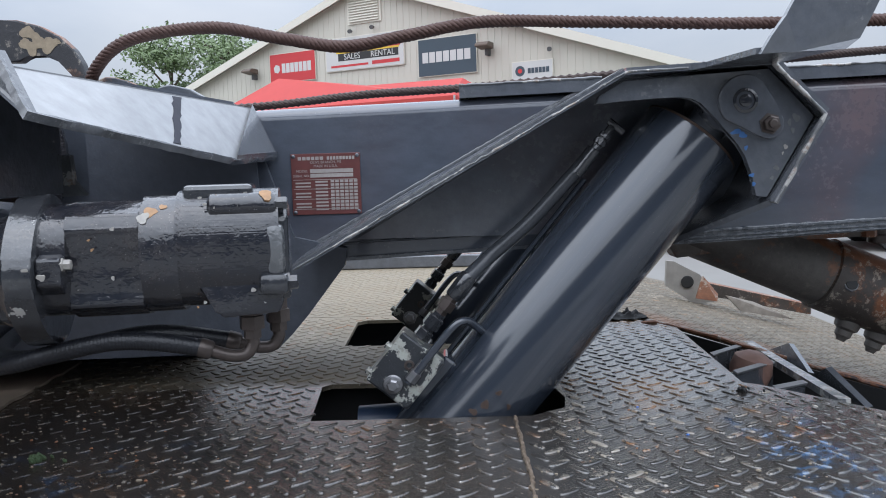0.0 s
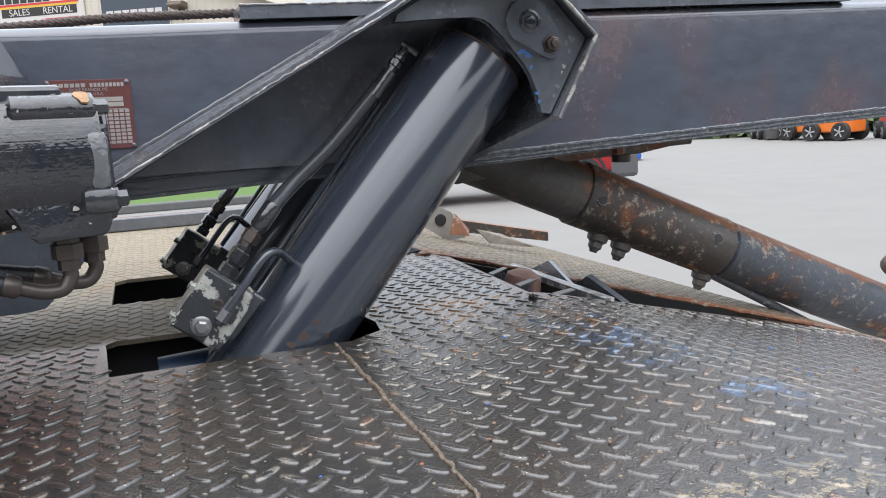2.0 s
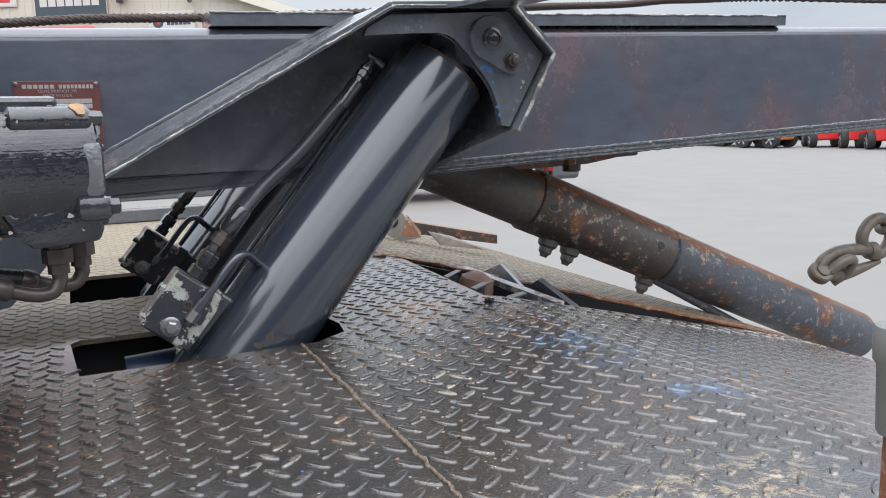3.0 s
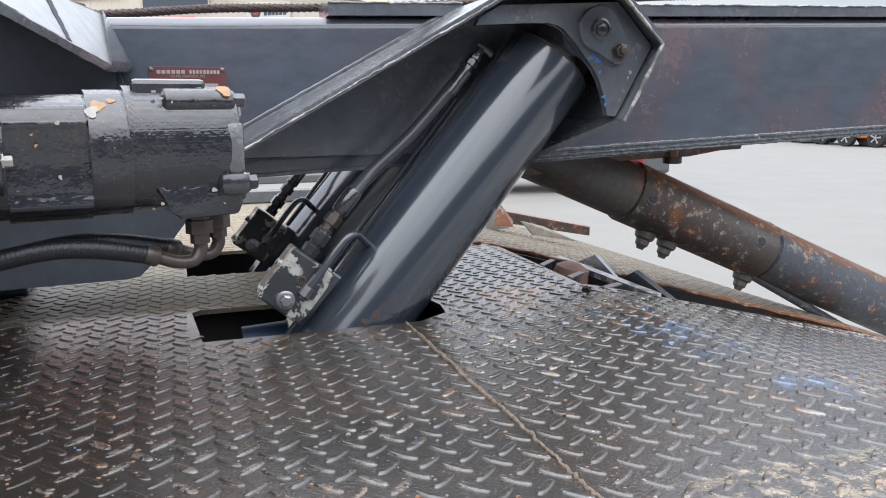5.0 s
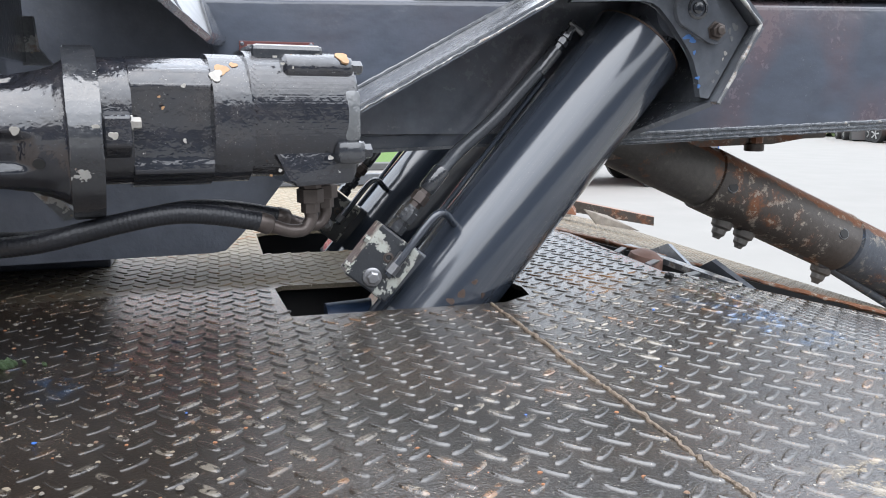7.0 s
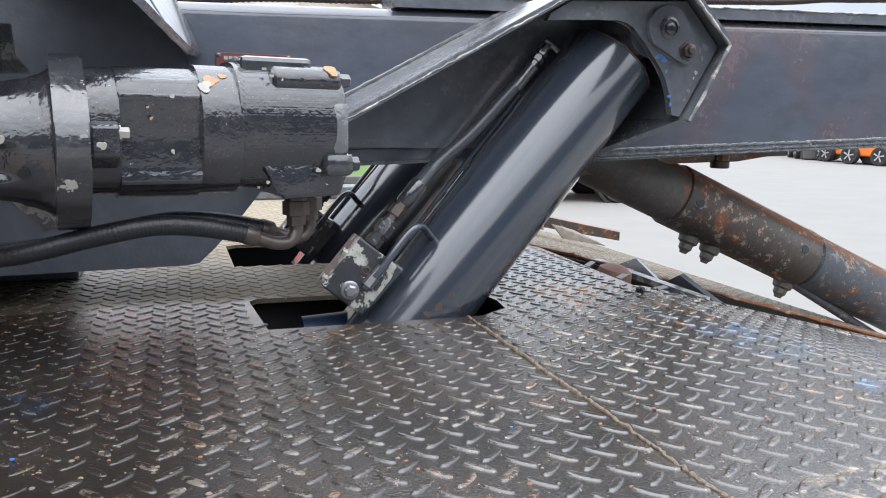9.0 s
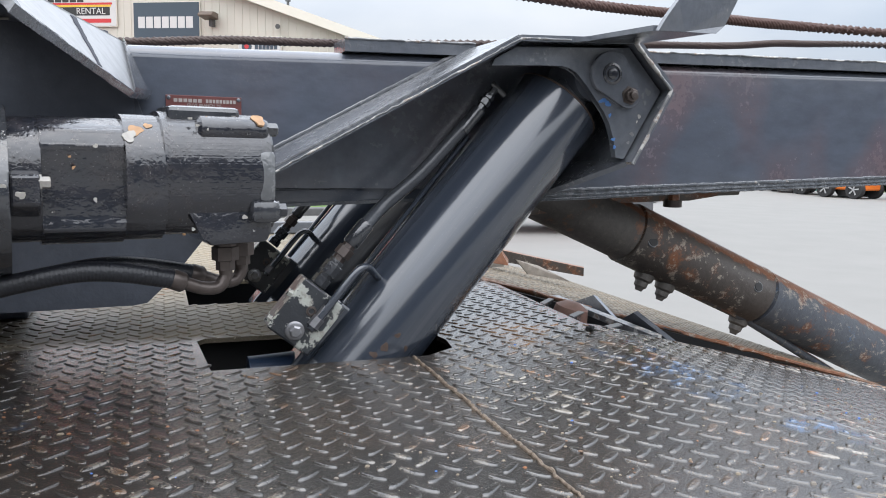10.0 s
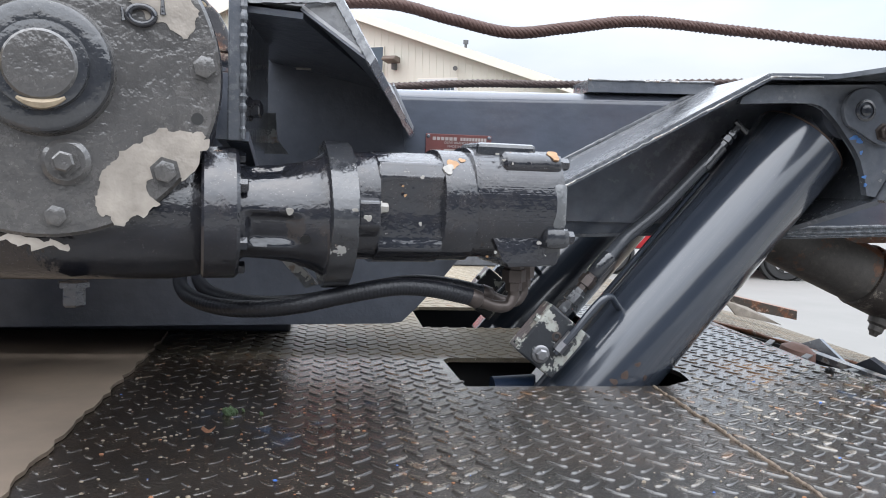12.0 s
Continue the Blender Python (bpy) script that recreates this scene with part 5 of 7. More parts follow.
part("flange_lug", b, M_WINCH, winch)
# the cast body: a round barrel with a scooped side, a bulging shoulder over it and a flat pad below
b = bmesh.new()
ol = []
for k in range(180):
    t = 2 * math.pi * k / 180
    up = math.degrees(math.atan2(math.sin(t), -math.cos(t)))
    rr = 0.0705 / (abs(math.cos(t)) ** 2.4 + abs(math.sin(t)) ** 2.4) ** (1 / 2.4)
    dip = max(0.0, math.cos(math.radians(min(90.0, abs(up + 4) * 2.6))))
    rr -= 0.0125 * dip ** 0.7
    rr += 0.0035 * max(0.0, 1 - abs(up - 45) / 16) + 0.0040 * max(0.0, 1 - abs(up + 42) / 10)
    ol.append((WY + rr * 1.045 * math.cos(t), MZ - 0.007 + rr * 1.045 * math.sin(t)))
prism_x(b, ol, -0.448, -0.362, 0.0022)
part("motor_body", b, M_WINCH, winch, "thickly painted motor body", smooth=40)
part("gear_ring", lobed(-0.362, -0.318, 0.0785, 0.0750, 0.0015, -0.003), M_WINCH, winch, smooth=30)
part("end_block", lobed(-0.320, -0.195, 0.0820, 0.0750, 0.009, 0.002), M_WINCH, winch, smooth=30)
b = bmesh.new()
box(b, -0.312, -0.226, WY - 0.046, WY + 0.03, MZ + 0.062, MZ + 0.0835, 0.006)
part("top_cover", b, M_WINCH_EDGE, winch)
b = bmesh.new()
hexbolt(b, (-0.199, WY - 0.055, MZ + 0.058), XA, 0.0085, 0.016)
part("corner_bolt", b, M_WINCH_EDGE, winch, "painted corner bolt")
chip((-0.209, WY - 0.0625, MZ + 0.0695), (0, -0.65, 0.76), 0.0095, M_ORANGE_CHIP, winch, 77)
part("corner_boss", turned((-0.281, WY - 0.052, MZ + 0.0560), XA, [(0, 0.012), (0.004, 0.0165), (0.078, 0.0165), (0.083, 0.014)], 28), M_WINCH, winch, smooth=40)
# end cap with corner bosses
b = bmesh.new()
prism_x(b, [(WY - 0.050, MZ + 0.040), (WY - 0.055, MZ - 0.052), (WY - 0.045, MZ - 0.066), (WY + 0.055, MZ - 0.066), (WY + 0.055, MZ + 0.055), (WY - 0.040, MZ + 0.055)], -0.200, -0.184, 0.005)
part("end_cap", b, M_WINCH_EDGE, winch)
part("cap_bar", boxed(-0.212, -0.189, WY - 0.076, WY - 0.045, 1.428, 1.492, bev=0.0085), M_CAP, winch, "upright cap bar worn pale", smooth=45)
part("cap_boss", boxed(-0.222, -0.185, WY - 0.080, WY - 0.045, 1.403, 1.431, bev=0.008), M_WINCH_EDGE, winch, smooth=45)
b = bmesh.new()
hexbolt(b, (-0.186, WY - 0.062, MZ - 0.042), XA, 0.0095, 0.012)
part("cap_bolt", b, M_WINCH, winch)
# port block under the end
b = bmesh.new()
prism_y(b, [(-0.300, MZ - 0.040), (-0.274, MZ - 0.072), (-0.270, MZ - 0.083), (-0.199, MZ - 0.080), (-0.193, MZ - 0.066), (-0.193, MZ - 0.020), (-0.24, MZ - 0.016)], WY - 0.066, WY + 0.05, 0.004)
part("port_block", b, M_WINCH, winch, smooth=45)
# bolt heads and chips along the body
b = bmesh.new()
hexbolt(b, (-0.449, WY - 0.075, MZ - 0.006), XA, 0.0066, 0.010)
part("flange_bolt", b, M_WHITE_CHIP, winch, "bare pale bolt head")
for x, dz, r, mat in ((-0.350, 0.052, 0.012, M_ORANGE_CHIP), (-0.357, 0.045, 0.010, M_WHITE_CHIP), (-0.308, -0.055, 0.006, M_WHITE_CHIP), (-0.484, -0.010, 0.006, M_WHITE_CHIP), (-0.468, -0.018, 0.006, M_WHITE_CHIP), (-0.335, 0.058, 0.006, M_ORANGE_CHIP), (-0.559, -0.013, 0.007, M_WHITE_CHIP)):
    yy = WY - math.sqrt(max(0.0, (0.0765 if -0.45 < x < -0.3 else 0.095 if x > -0.5 else 0.066) ** 2 - dz * dz))
    d = Vector((0, yy - WY, dz)).normalized()
    chip(Vector((x, yy, MZ + dz)) + d * (0.0012 if mat is M_WHITE_CHIP else 0.0), d, r * 0.85, mat, winch, int(-7000 * x))
random.seed(52)
spots = [(random.uniform(-0.45, -0.21), random.uniform(-0.9, 1.1), random.uniform(0.0012, 0.0032)) for k in range(26)]
for k, (x, t, r) in enumerate(spots):
    d = Vector((0, -math.cos(t), math.sin(t)))
    rr = min(0.0735, 0.0705 / max(abs(d.y), abs(d.z))) if x < -0.32 else min(0.090, 0.0725 / max(abs(d.y), abs(d.z)))
    chip(Vector((x, WY, MZ)) + d * (rr + 0.0008), (0, -1, 0) if abs(d.y) > 0.7 else (0, 0, 1), r, (M_WHITE_CHIP, M_ORANGE_CHIP, M_WHITE_CHIP)[k % 3], winch, 400 + k)
part("drain_hole", turned((-0.540, WY - 0.063, WZ - 0.028), (0, -1, -0.4), [(0, 0.006), (0.0012, 0.006)], 14), M_BLACK, winch)
b = bmesh.new()
hexbolt(b, (-0.807, 0.99, 1.352), (0, 0, -1), 0.014, 0.028)
part("drain_plug", b, M_WINCH, winch)

# motor fittings and hoses
hs = thing("winch_hose", (-0.27, 0.68, 1.27), "black braided hydraulic hose with brown steel elbow at the winch motor", "hydraulic hose")
for k, (x, dy) in enumerate(((-0.238, -0.012), (-0.206, 0.03))):
    top = Vector((x, WY + dy, MZ - 0.080))
    part("fitting", turned(top, (0, 0, -1), [(-0.004, 0.014), (0.010, 0.014), (0.011, 0.017), (0.028, 0.017), (0.029, 0.012), (0.041, 0.012)], 6), M_DIRTY_STEEL, hs)
    e0 = top + Vector((0, 0, -0.040))
    pts = [e0, e0 + Vector((0, 0, -0.010)), e0 + Vector((-0.010, -0.002, -0.022)), e0 + Vector((-0.030, -0.004, -0.022)), e0 + Vector((-0.052, -0.006, -0.014))]
    part("elbow", swept(curve_pts(pts, 6), 0.0085, 14), M_DIRTY_STEEL, hs, "brown steel elbow", smooth=60)
    f0 = pts[-1]
    q = Vector((-0.84, -0.05, 0.35 if k == 0 else 0.30)).normalized()
    part("ferrule", turned(f0, q, [(0, 0.0105), (0.003, 0.0128), (0.016, 0.0128), (0.018, 0.0120)], 20), M_DIRTY_STEEL, hs, smooth=40)
    g0 = f0 + q * 0.014
    pts = [g0, g0 + Vector((-0.06, -0.006, 0.013)), g0 + Vector((-0.11, -0.006, 0.016)), g0 + Vector((-0.17, 0.002, 0.006)), g0 + Vector((-0.25, 0.03, -0.014)), g0 + Vector((-0.32, 0.10, -0.026)), g0 + Vector((-0.37, 0.24, -0.032)), g0 + Vector((-0.39, 0.42, -0.034)), g0 + Vector((-0.39, 0.60, -0.034))]
    part("hose", swept(curve_pts(pts, 36), lambda s: 0.0118 * (1 + 0.035 * math.sin(s * 640)), 18), M_BRAID, hs, smooth=60)
DRAW = TRUE
# strap end that the hose rests on
hb = thing("hose_bracket", (-0.37, 0.75, 1.25), "bent flat steel strap under the winch hose", "bracket")
bm = bmesh.new()
slab(bm, [(-0.572, 1.05, 1.382), (-0.551, 1.05, 1.379), (-0.513, 1.05, 1.340), (-0.530, 1.05, 1.334)], 0.02)
part("strap", bm, M_EDGE, hb)

# ---- winch frame on the boom's side ----
fr = thing("winch_guard", (-0.4, 1.15, 1.3), "black folded steel winch guard and side frame welded to the boom", "steel frame")
# side plate hanging beside the boom
bm = bmesh.new()
prism_y(bm, [(-2.2, 1.145), (-0.37, 1.178), (-0.345, 1.182), (-0.314, 1.212), (-0.278, 1.253), (-0.194, 1.360), (-0.190, 1.395), (-0.30, 1.42), (-0.36, 1.60), (-0.5, 1.70), (-2.2, 1.70)], 1.640, 1.656, 0.001)
part("side_plate", bm, M_DARK, fr)
# the folded guard: corners along its near lip, then back to the boom
LIP = [Vector((-0.328, 1.648, 1.590)), Vector((-0.353, 1.424, 1.580)), Vector((-0.448, 0.910, 1.631)), Vector((-0.490, 0.930, 1.706)), Vector((-0.612, 0.960, 1.705))]
BACKL = [Vector((-0.335, 1.655, 1.592)), Vector((-0.378, 1.655, 1.690)), Vector((-0.535, 0.95, 1.698)), Vector((-0.54, 0.96, 1.70)), Vector((-0.63, 1.60, 1.752))]
bm = bmesh.new()
slab(bm, [LIP[0], LIP[1], BACKL[1], BACKL[0]], -0.010)
part("guard_corner", bm, M_BRACKET, fr, "dark folded corner of the guard")


def face_at(u, v):
    """A place on the guard's face: u along the lip, v from the lip back to the boom."""
    return LIP[1].lerp(LIP[2], u).lerp(BACKL[1].lerp(BACKL[2], u), v)


def face_sheet(u0, u1, v0, v1, up, thick, nu, ragged=0.0):
    b_ = bmesh.new()
    g_ = []
    for i in range(nu + 1):
        row = []
        for j in range(13):
            u = u0 + (u1 - u0) * i / nu
            if ragged and i in (0, nu):
                u += random.uniform(-ragged, ragged)
            v = v0 + (v1 - v0) * j / 12
            nn = (face_at(u + 0.01, v) - face_at(u - 0.01, v)).cross(face_at(u, v + 0.01) - face_at(u, v - 0.01)).normalized()
            nn = nn if nn.z > 0 else -nn
            row.append((face_at(u, v), nn))
        g_.append(row)
    tops = [[b_.verts.new(p_ + n_ * up) for p_, n_ in row] for row in g_]
    lows = [[b_.verts.new(p_ + n_ * (up - thick)) for p_, n_ in row] for row in g_]
    for i in range(nu):
        for j in range(12):
            b_.faces.new((tops[i][j], tops[i + 1][j], tops[i + 1][j + 1], tops[i][j + 1]))
            b_.faces.new((lows[i][j], lows[i][j + 1], lows[i + 1][j + 1], lows[i + 1][j]))
    for i in range(nu):
        b_.faces.new((tops[i][0], lows[i][0], lows[i + 1][0], tops[i + 1][0]))
        b_.faces.new((tops[i][12], tops[i + 1][12], lows[i + 1][12], lows[i][12]))
    for j in range(12):
        b_.faces.new((tops[0][j], tops[0][j + 1], lows[0][j + 1], lows[0][j]))
        b_.faces.new((tops[nu][j], lows[nu][j], lows[nu][j + 1], tops[nu][j + 1]))
    return b_


random.seed(8)
part("guard_face", face_sheet(0.0, 1.0, 0.0, 1.0, 0.0, 0.004, 16), M_GUARD, fr, "sloping guard face, sky sheen in its pale grey colour, scraped along its edges", smooth=40)
# dark copy of the face, added for the guard's shaded underside
part("guard_shade_sheet", face_sheet(0.0, 1.0, 0.0, 1.0, -0.0042, 0.003, 16), M_DARK, fr, "black underside of the guard, a darker sheet for its shaded side", smooth=40)
part("paint_smear", face_sheet(0.372, 0.408, 0.05, 0.97, 0.0012, 0.0010, 3, 0.005), M_SMEAR, fr, "dark smear of paint across the guard")
bm = bmesh.new()
slab(bm, [LIP[2], LIP[3], BACKL[2]], -0.010)
part("guard_shoulder", bm, M_WING, fr)
# top sheet in the same pale sheen colour
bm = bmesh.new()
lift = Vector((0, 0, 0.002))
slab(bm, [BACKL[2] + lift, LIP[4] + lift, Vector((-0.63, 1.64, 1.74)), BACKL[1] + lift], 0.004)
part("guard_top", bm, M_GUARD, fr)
# likewise a dark sheet under the top, its shaded side
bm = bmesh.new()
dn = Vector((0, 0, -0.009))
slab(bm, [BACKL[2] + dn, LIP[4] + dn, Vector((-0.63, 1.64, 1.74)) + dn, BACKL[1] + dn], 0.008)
part("guard_shade_sheet", bm, M_DARK, fr)
# rough lip along the guard's edge
random.seed(31)
lp = []
for a, b in zip(LIP, LIP[1:]):
    lp += [a.lerp(b, k / 24) for k in range(24)]
lp.append(LIP[-1])
bm = bmesh.new()
rows = [[bm.verts.new(p + Vector((dx, dy, dz)) + Vector((random.uniform(-1, 1), random.uniform(-1, 1), random.uniform(-1, 1))) * 0.0007) for dx, dy, dz in ((0, 0, 0.003), (0.0, -0.005, 0.001), (-0.006, -0.005, -0.008), (-0.007, 0.004, -0.008))] for p in lp]
for a, b in zip(rows, rows[1:]):
    for k in range(4):
        bm.faces.new((a[k], a[(k + 1) % 4], b[(k + 1) % 4], b[k]))
bm.faces.new(rows[0])
bm.faces.new(rows[-1][::-1])
part("guard_lip", bm, M_WING, fr, "rough cut edge of the guard", smooth=50)
# upright flange next to the gear cover
bm = bmesh.new()
box(bm, -0.625, -0.607, 0.952, 1.30, 1.530, 1.705, 0.002)
part("upright", bm, M_BRACKET, fr)
random.seed(33)
part("weld_bead", swept([(-0.606, 0.951, 1.700 - 0.004 * k) for k in range(43)], 0.0042, 7, True, 0.35), M_WELD, fr)
bm = bmesh.new()
slab(bm, [(-0.640, 0.960, 1.532), (-0.600, 0.960, 1.530), (-0.588, 1.05, 1.46), (-0.588, 1.30, 1.46), (-0.64, 1.3, 1.50)], 0.012)
part("foot", bm, M_DARK, fr)
b = bmesh.new()
hexbolt(b, (-0.606, 1.02, 1.575), (1, -0.2, 0), 0.012, 0.016)
part("frame_bolt", b, M_WINCH, fr)
bm = bmesh.new()
prism_y(bm, [(-0.612, 1.526), (-0.573, 1.527), (-0.592, 1.552), (-0.595, 1.594), (-0.608, 1.594)], 1.30, 1.315)
part("tab", bm, M_EDGE, fr, "pale scraped tab")
bm = bmesh.new()
sweep(bm, [(-0.573, 1.50, 1.6965), (-0.545, 1.50, 1.6970)], 0.0022, 6)
part("scratch_mark", bm, M_WHITE_CHIP, fr)
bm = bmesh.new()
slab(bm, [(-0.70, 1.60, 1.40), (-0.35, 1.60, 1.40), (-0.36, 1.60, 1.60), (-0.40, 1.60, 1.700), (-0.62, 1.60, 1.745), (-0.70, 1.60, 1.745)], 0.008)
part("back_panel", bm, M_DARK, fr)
# frame beam under the winch
bm = bmesh.new()
box(bm, -2.2, -0.90, 1.42, 1.60, 1.30, 1.345, 0.004)
box(bm, -1.2, -1.1, 1.2, 1.4, 1.10, 1.30)
part("winch_bed", bm, M_DARK, fr)

# ---- wire ropes ----
wr = thing("wire_rope", (0.0, 1.05, 1.5), "slack rust-brown laid wire rope looping over the boom", "wire rope")
rope(wr, M_CABLE, [(-0.665, 1.56, 1.70), (-0.642, 1.52, 1.755), (-0.560, 1.49, 1.808), (-0.405, 1.485, 1.826), (-0.275, 1.485, 1.803), (-0.160, 1.485, 1.785), (-0.045, 1.485, 1.801), (0.10, 1.485, 1.822), (0.30, 1.49, 1.817), (0.56, 1.49, 1.807), (0.78, 1.49, 1.806), (0.97, 1.49, 1.804), (1.18, 1.49, 1.806), (1.7, 1.52, 1.82), (2.4, 1.56, 1.84)], 0.0118, 20)
wr2 = thing("wire_rope", (0.0, 1.3, 1.53), "rust-brown wire rope lying along the boom's top", "wire rope")
rope(wr2, M_CABLE2, [(-0.80, 1.80, 1.70), (-0.435, 1.86, 1.711), (-0.169, 1.86, 1.732), (0.082, 1.86, 1.742), (0.45, 1.86, 1.765), (0.82, 1.86, 1.787), (0.98, 1.86, 1.797), (1.21, 1.86, 1.810), (1.37, 1.86, 1.827), (1.48, 1.86, 1.833), (1.8, 1.86, 1.85), (2.6, 1.86, 1.87)], 0.0105, 20)
# rope clamp and pulley cheek above the guard
rc = thing("rope_guide", (-0.6, 1.2, 1.58), "chipped black and rust steel rope guide on the boom", "rope guide")
bm = bmesh.new()
prism_y(bm, [(-1.02, 1.875), (-0.896, 1.886), (-0.855, 1.885), (-0.809, 1.872), (-0.769, 1.850), (-0.742, 1.824), (-0.726, 1.795), (-0.713, 1.745), (-0.74, 1.745), (-0.746, 1.773), (-0.771, 1.801), (-0.802, 1.815), (-0.837, 1.815), (-0.854, 1.799), (-0.903, 1.800), (-1.02, 1.79)], 1.655, 1.685, 0.004)
part("cheek", bm, rusty("chipped_guide_paint", 0.42, (0.03, 0.03, 0.034)), rc, "black cheek chipped to cream and rust")
random.seed(19)
for x, z, w in ((-0.832, 1.858, 0.016), (-0.838, 1.835, 0.014), (-0.812, 1.840, 0.020), (-0.790, 1.832, 0.018), (-0.775, 1.838, 0.010), (-0.826, 1.826, 0.016)):
    chip((x, 1.6545 - 0.04 * abs(x + 0.775) * 0.25, z), (0, -1, 0), w, M_GUIDE_CHIP, rc, int(-9000 * x))
part("roller", swept([(-1.1, 1.70, 1.79), (-0.72, 1.68, 1.735)], 0.020, 18), M_STRUT, rc, smooth=60)
bm = bmesh.new()
prism_y(bm, [(-0.647, 1.705), (-0.647, 1.740), (-0.620, 1.757), (-0.597, 1.762), (-0.552, 1.751), (-0.503, 1.721), (-0.480, 1.700)], 1.80, 1.83, 0.003)
part("guide_fin", bm, M_BRACKET, rc)
bm = bmesh.new()
prism_y(bm, [(-0.775, 1.72), (-0.765, 1.772), (-0.740, 1.782), (-0.717, 1.780), (-0.690, 1.772), (-0.661, 1.757), (-0.650, 1.72)], 1.795, 1.825, 0.003)
part("guide_arch", bm, M_STRUT, rc)
part("guide_pin", swept([(-0.72, 1.80, 1.735), (-0.60, 1.80, 1.725)], 0.014, 14), M_DIRTY_STEEL, rc, smooth=60)

# ---- towing tube under the boom, with chain ----
st = thing("tow_tube", (0.75, 1.3, 1.15), "rusty black telescoping steel tube sloping down from the boom", "steel tube")
H1, H2 = Vector((0.959, 1.90, 1.261)), Vector((1.333, 1.90, 1.120))
TD = Vector((1.0, 0.0, -0.428)).normalized()
T0 = Vector((1.0, 1.90, 1.247))


def tube_at(s):
    return T0 + TD * s


part("upper_tube", turned(tube_at(-0.75), TD, [(0, 0.082), (0.72, 0.082)], 48), M_STRUT_UP, st, smooth=35)
part("sleeve", turned(tube_at(-0.082), TD, [(0, 0.080), (0.004, 0.0885), (0.494, 0.0885), (0.498, 0.0905), (0.506, 0.0905), (0.509, 0.086), (0.511, 0.075)], 56), M_STRUT_TOP, st, "worn sleeve with pin holes", smooth=35)
part("lower_tube", turned(tube_at(0.425), TD, [(0, 0.078), (0.012, 0.0785), (0.016, 0.0875), (1.000, 0.0885), (1.012, 0.085), (1.014, 0.05)], 56), M_STRUT, st, "tube worn to blue undercoat", smooth=35)
for p in (H1, H2):
    q = Vector((p.x, 1.90 - 0.0872, p.z))
    part("pin_hole", turned(q, (0, -1, 0.35), [(0, 0.013), (0.0035, 0.013), (0.0036, 0.010)], 20), M_BLACK, st)
    part("hole_rim", turned(q + Vector((0, 0.004, 0)), (0, -1, 0.35), [(0, 0.018), (0.005, 0.0165)], 20), M_SCRAPE, st)
for s in (0.035, 0.115, 0.415):
    b = bmesh.new()
    p = tube_at(s)
    dn = Vector((TD.z, 0, -TD.x))
    lathe(b, p + dn * 0.078, dn, [(0, 0.032), (0.024, 0.028), (0.030, 0.020), (0.044, 0.019), (0.050, 0.013), (0.058, 0.010)], 16)
    part("clamp_bolt", b, M_STRUT_UP, st, smooth=30)
bm = bmesh.new()
sweep(bm, [tube_at(0.05) + Vector((0, -0.02, -0.078)), tube_at(0.35) + Vector((0, -0.02, -0.082)), tube_at(0.85) + Vector((0, 0.0, -0.13))], 0.014, 12)
part("under_rod", bm, M_STRUT, st, smooth=60)
# pivot link under the boom
lk = thing("pivot_link", (0.7, 1.3, 1.3), "rusty greasy steel link hanging under the boom", "steel link")
bm = bmesh.new()
prism_y(bm, [(0.52, 1.395), (0.56, 1.33), (0.70, 1.345), (0.80, 1.364), (1.00, 1.370), (1.09, 1.372), (1.19, 1.386), (1.265, 1.388), (1.275, 1.425), (1.0, 1.42), (0.7, 1.41)], 1.84, 1.90, 0.004)
part("link", bm, M_LINK, lk)
part("link_pin", turned((1.035, 1.84, 1.396), (0, 0, -1), [(0, 0.016), (0.022, 0.016), (0.023, 0.026), (0.040, 0.026), (0.042, 0.023)], 16), M_DIRTY_STEEL, lk, "dull pin head under the link", smooth=40)
for x, dz in ((0.935, 0.004),):
    b = bmesh.new()
    hexbolt(b, (x, 1.70, bb(x) - 0.02 + dz), (0, 0, -1), 0.016, 0.02)
    part("bolt_head", b, M_RUST, lk)
# chain: links of round bar
ch = thing("tow_chain", (1.5, 1.3, 1.05), "worn steel chain and grab hook hanging at the tube", "chain")


def link_pts(c, d, n, half, wide):
    out = []
    for k in range(28):
        t = 2 * math.pi * k / 28
        out.append(c + d * (math.copysign(half * 0.55, math.cos(t)) + wide * math.cos(t)) + n * wide * math.sin(t))
    out.append(out[0])
    return out


# grab hook: shank, bend and tapering tip in one bar
hk = [(2.345, 1.86, 1.014), (2.24, 1.86, 1.028), (2.12, 1.86, 1.026), (2.035, 1.86, 0.998), (2.018, 1.86, 0.960), (2.07, 1.86, 0.932), (2.17, 1.86, 0.926), (2.28, 1.86, 0.938), (2.40, 1.86, 0.956)]
part("grab_hook", swept(curve_pts(hk, 8), lambda s: 0.028 if s < 0.55 else 0.028 + 0.03 * (s - 0.55) if s < 0.72 else 0.0331 - 0.115 * (s - 0.72) ** 1.3, 16), M_CHAIN, ch, "forged grab hook with a tapering tip", smooth=60)
part("hook_eye", turned((2.315, 1.86, 1.016), (1, 0, -0.12), [(0, 0.034), (0.006, 0.040), (0.036, 0.042), (0.042, 0.036)], 20), M_CHAIN, ch, smooth=40)
# bow shackle that holds the hook to the tube
part("shackle_ear", turned((2.005, 1.850, 0.948), (-0.15, -0.75, 0.65), [(-0.02, 0.050), (0.012, 0.052), (0.020, 0.046), (0.021, 0.030), (0.030, 0.028), (0.033, 0.018)], 28), M_CHAIN, ch, "shackle ear with its pin end", smooth=40)
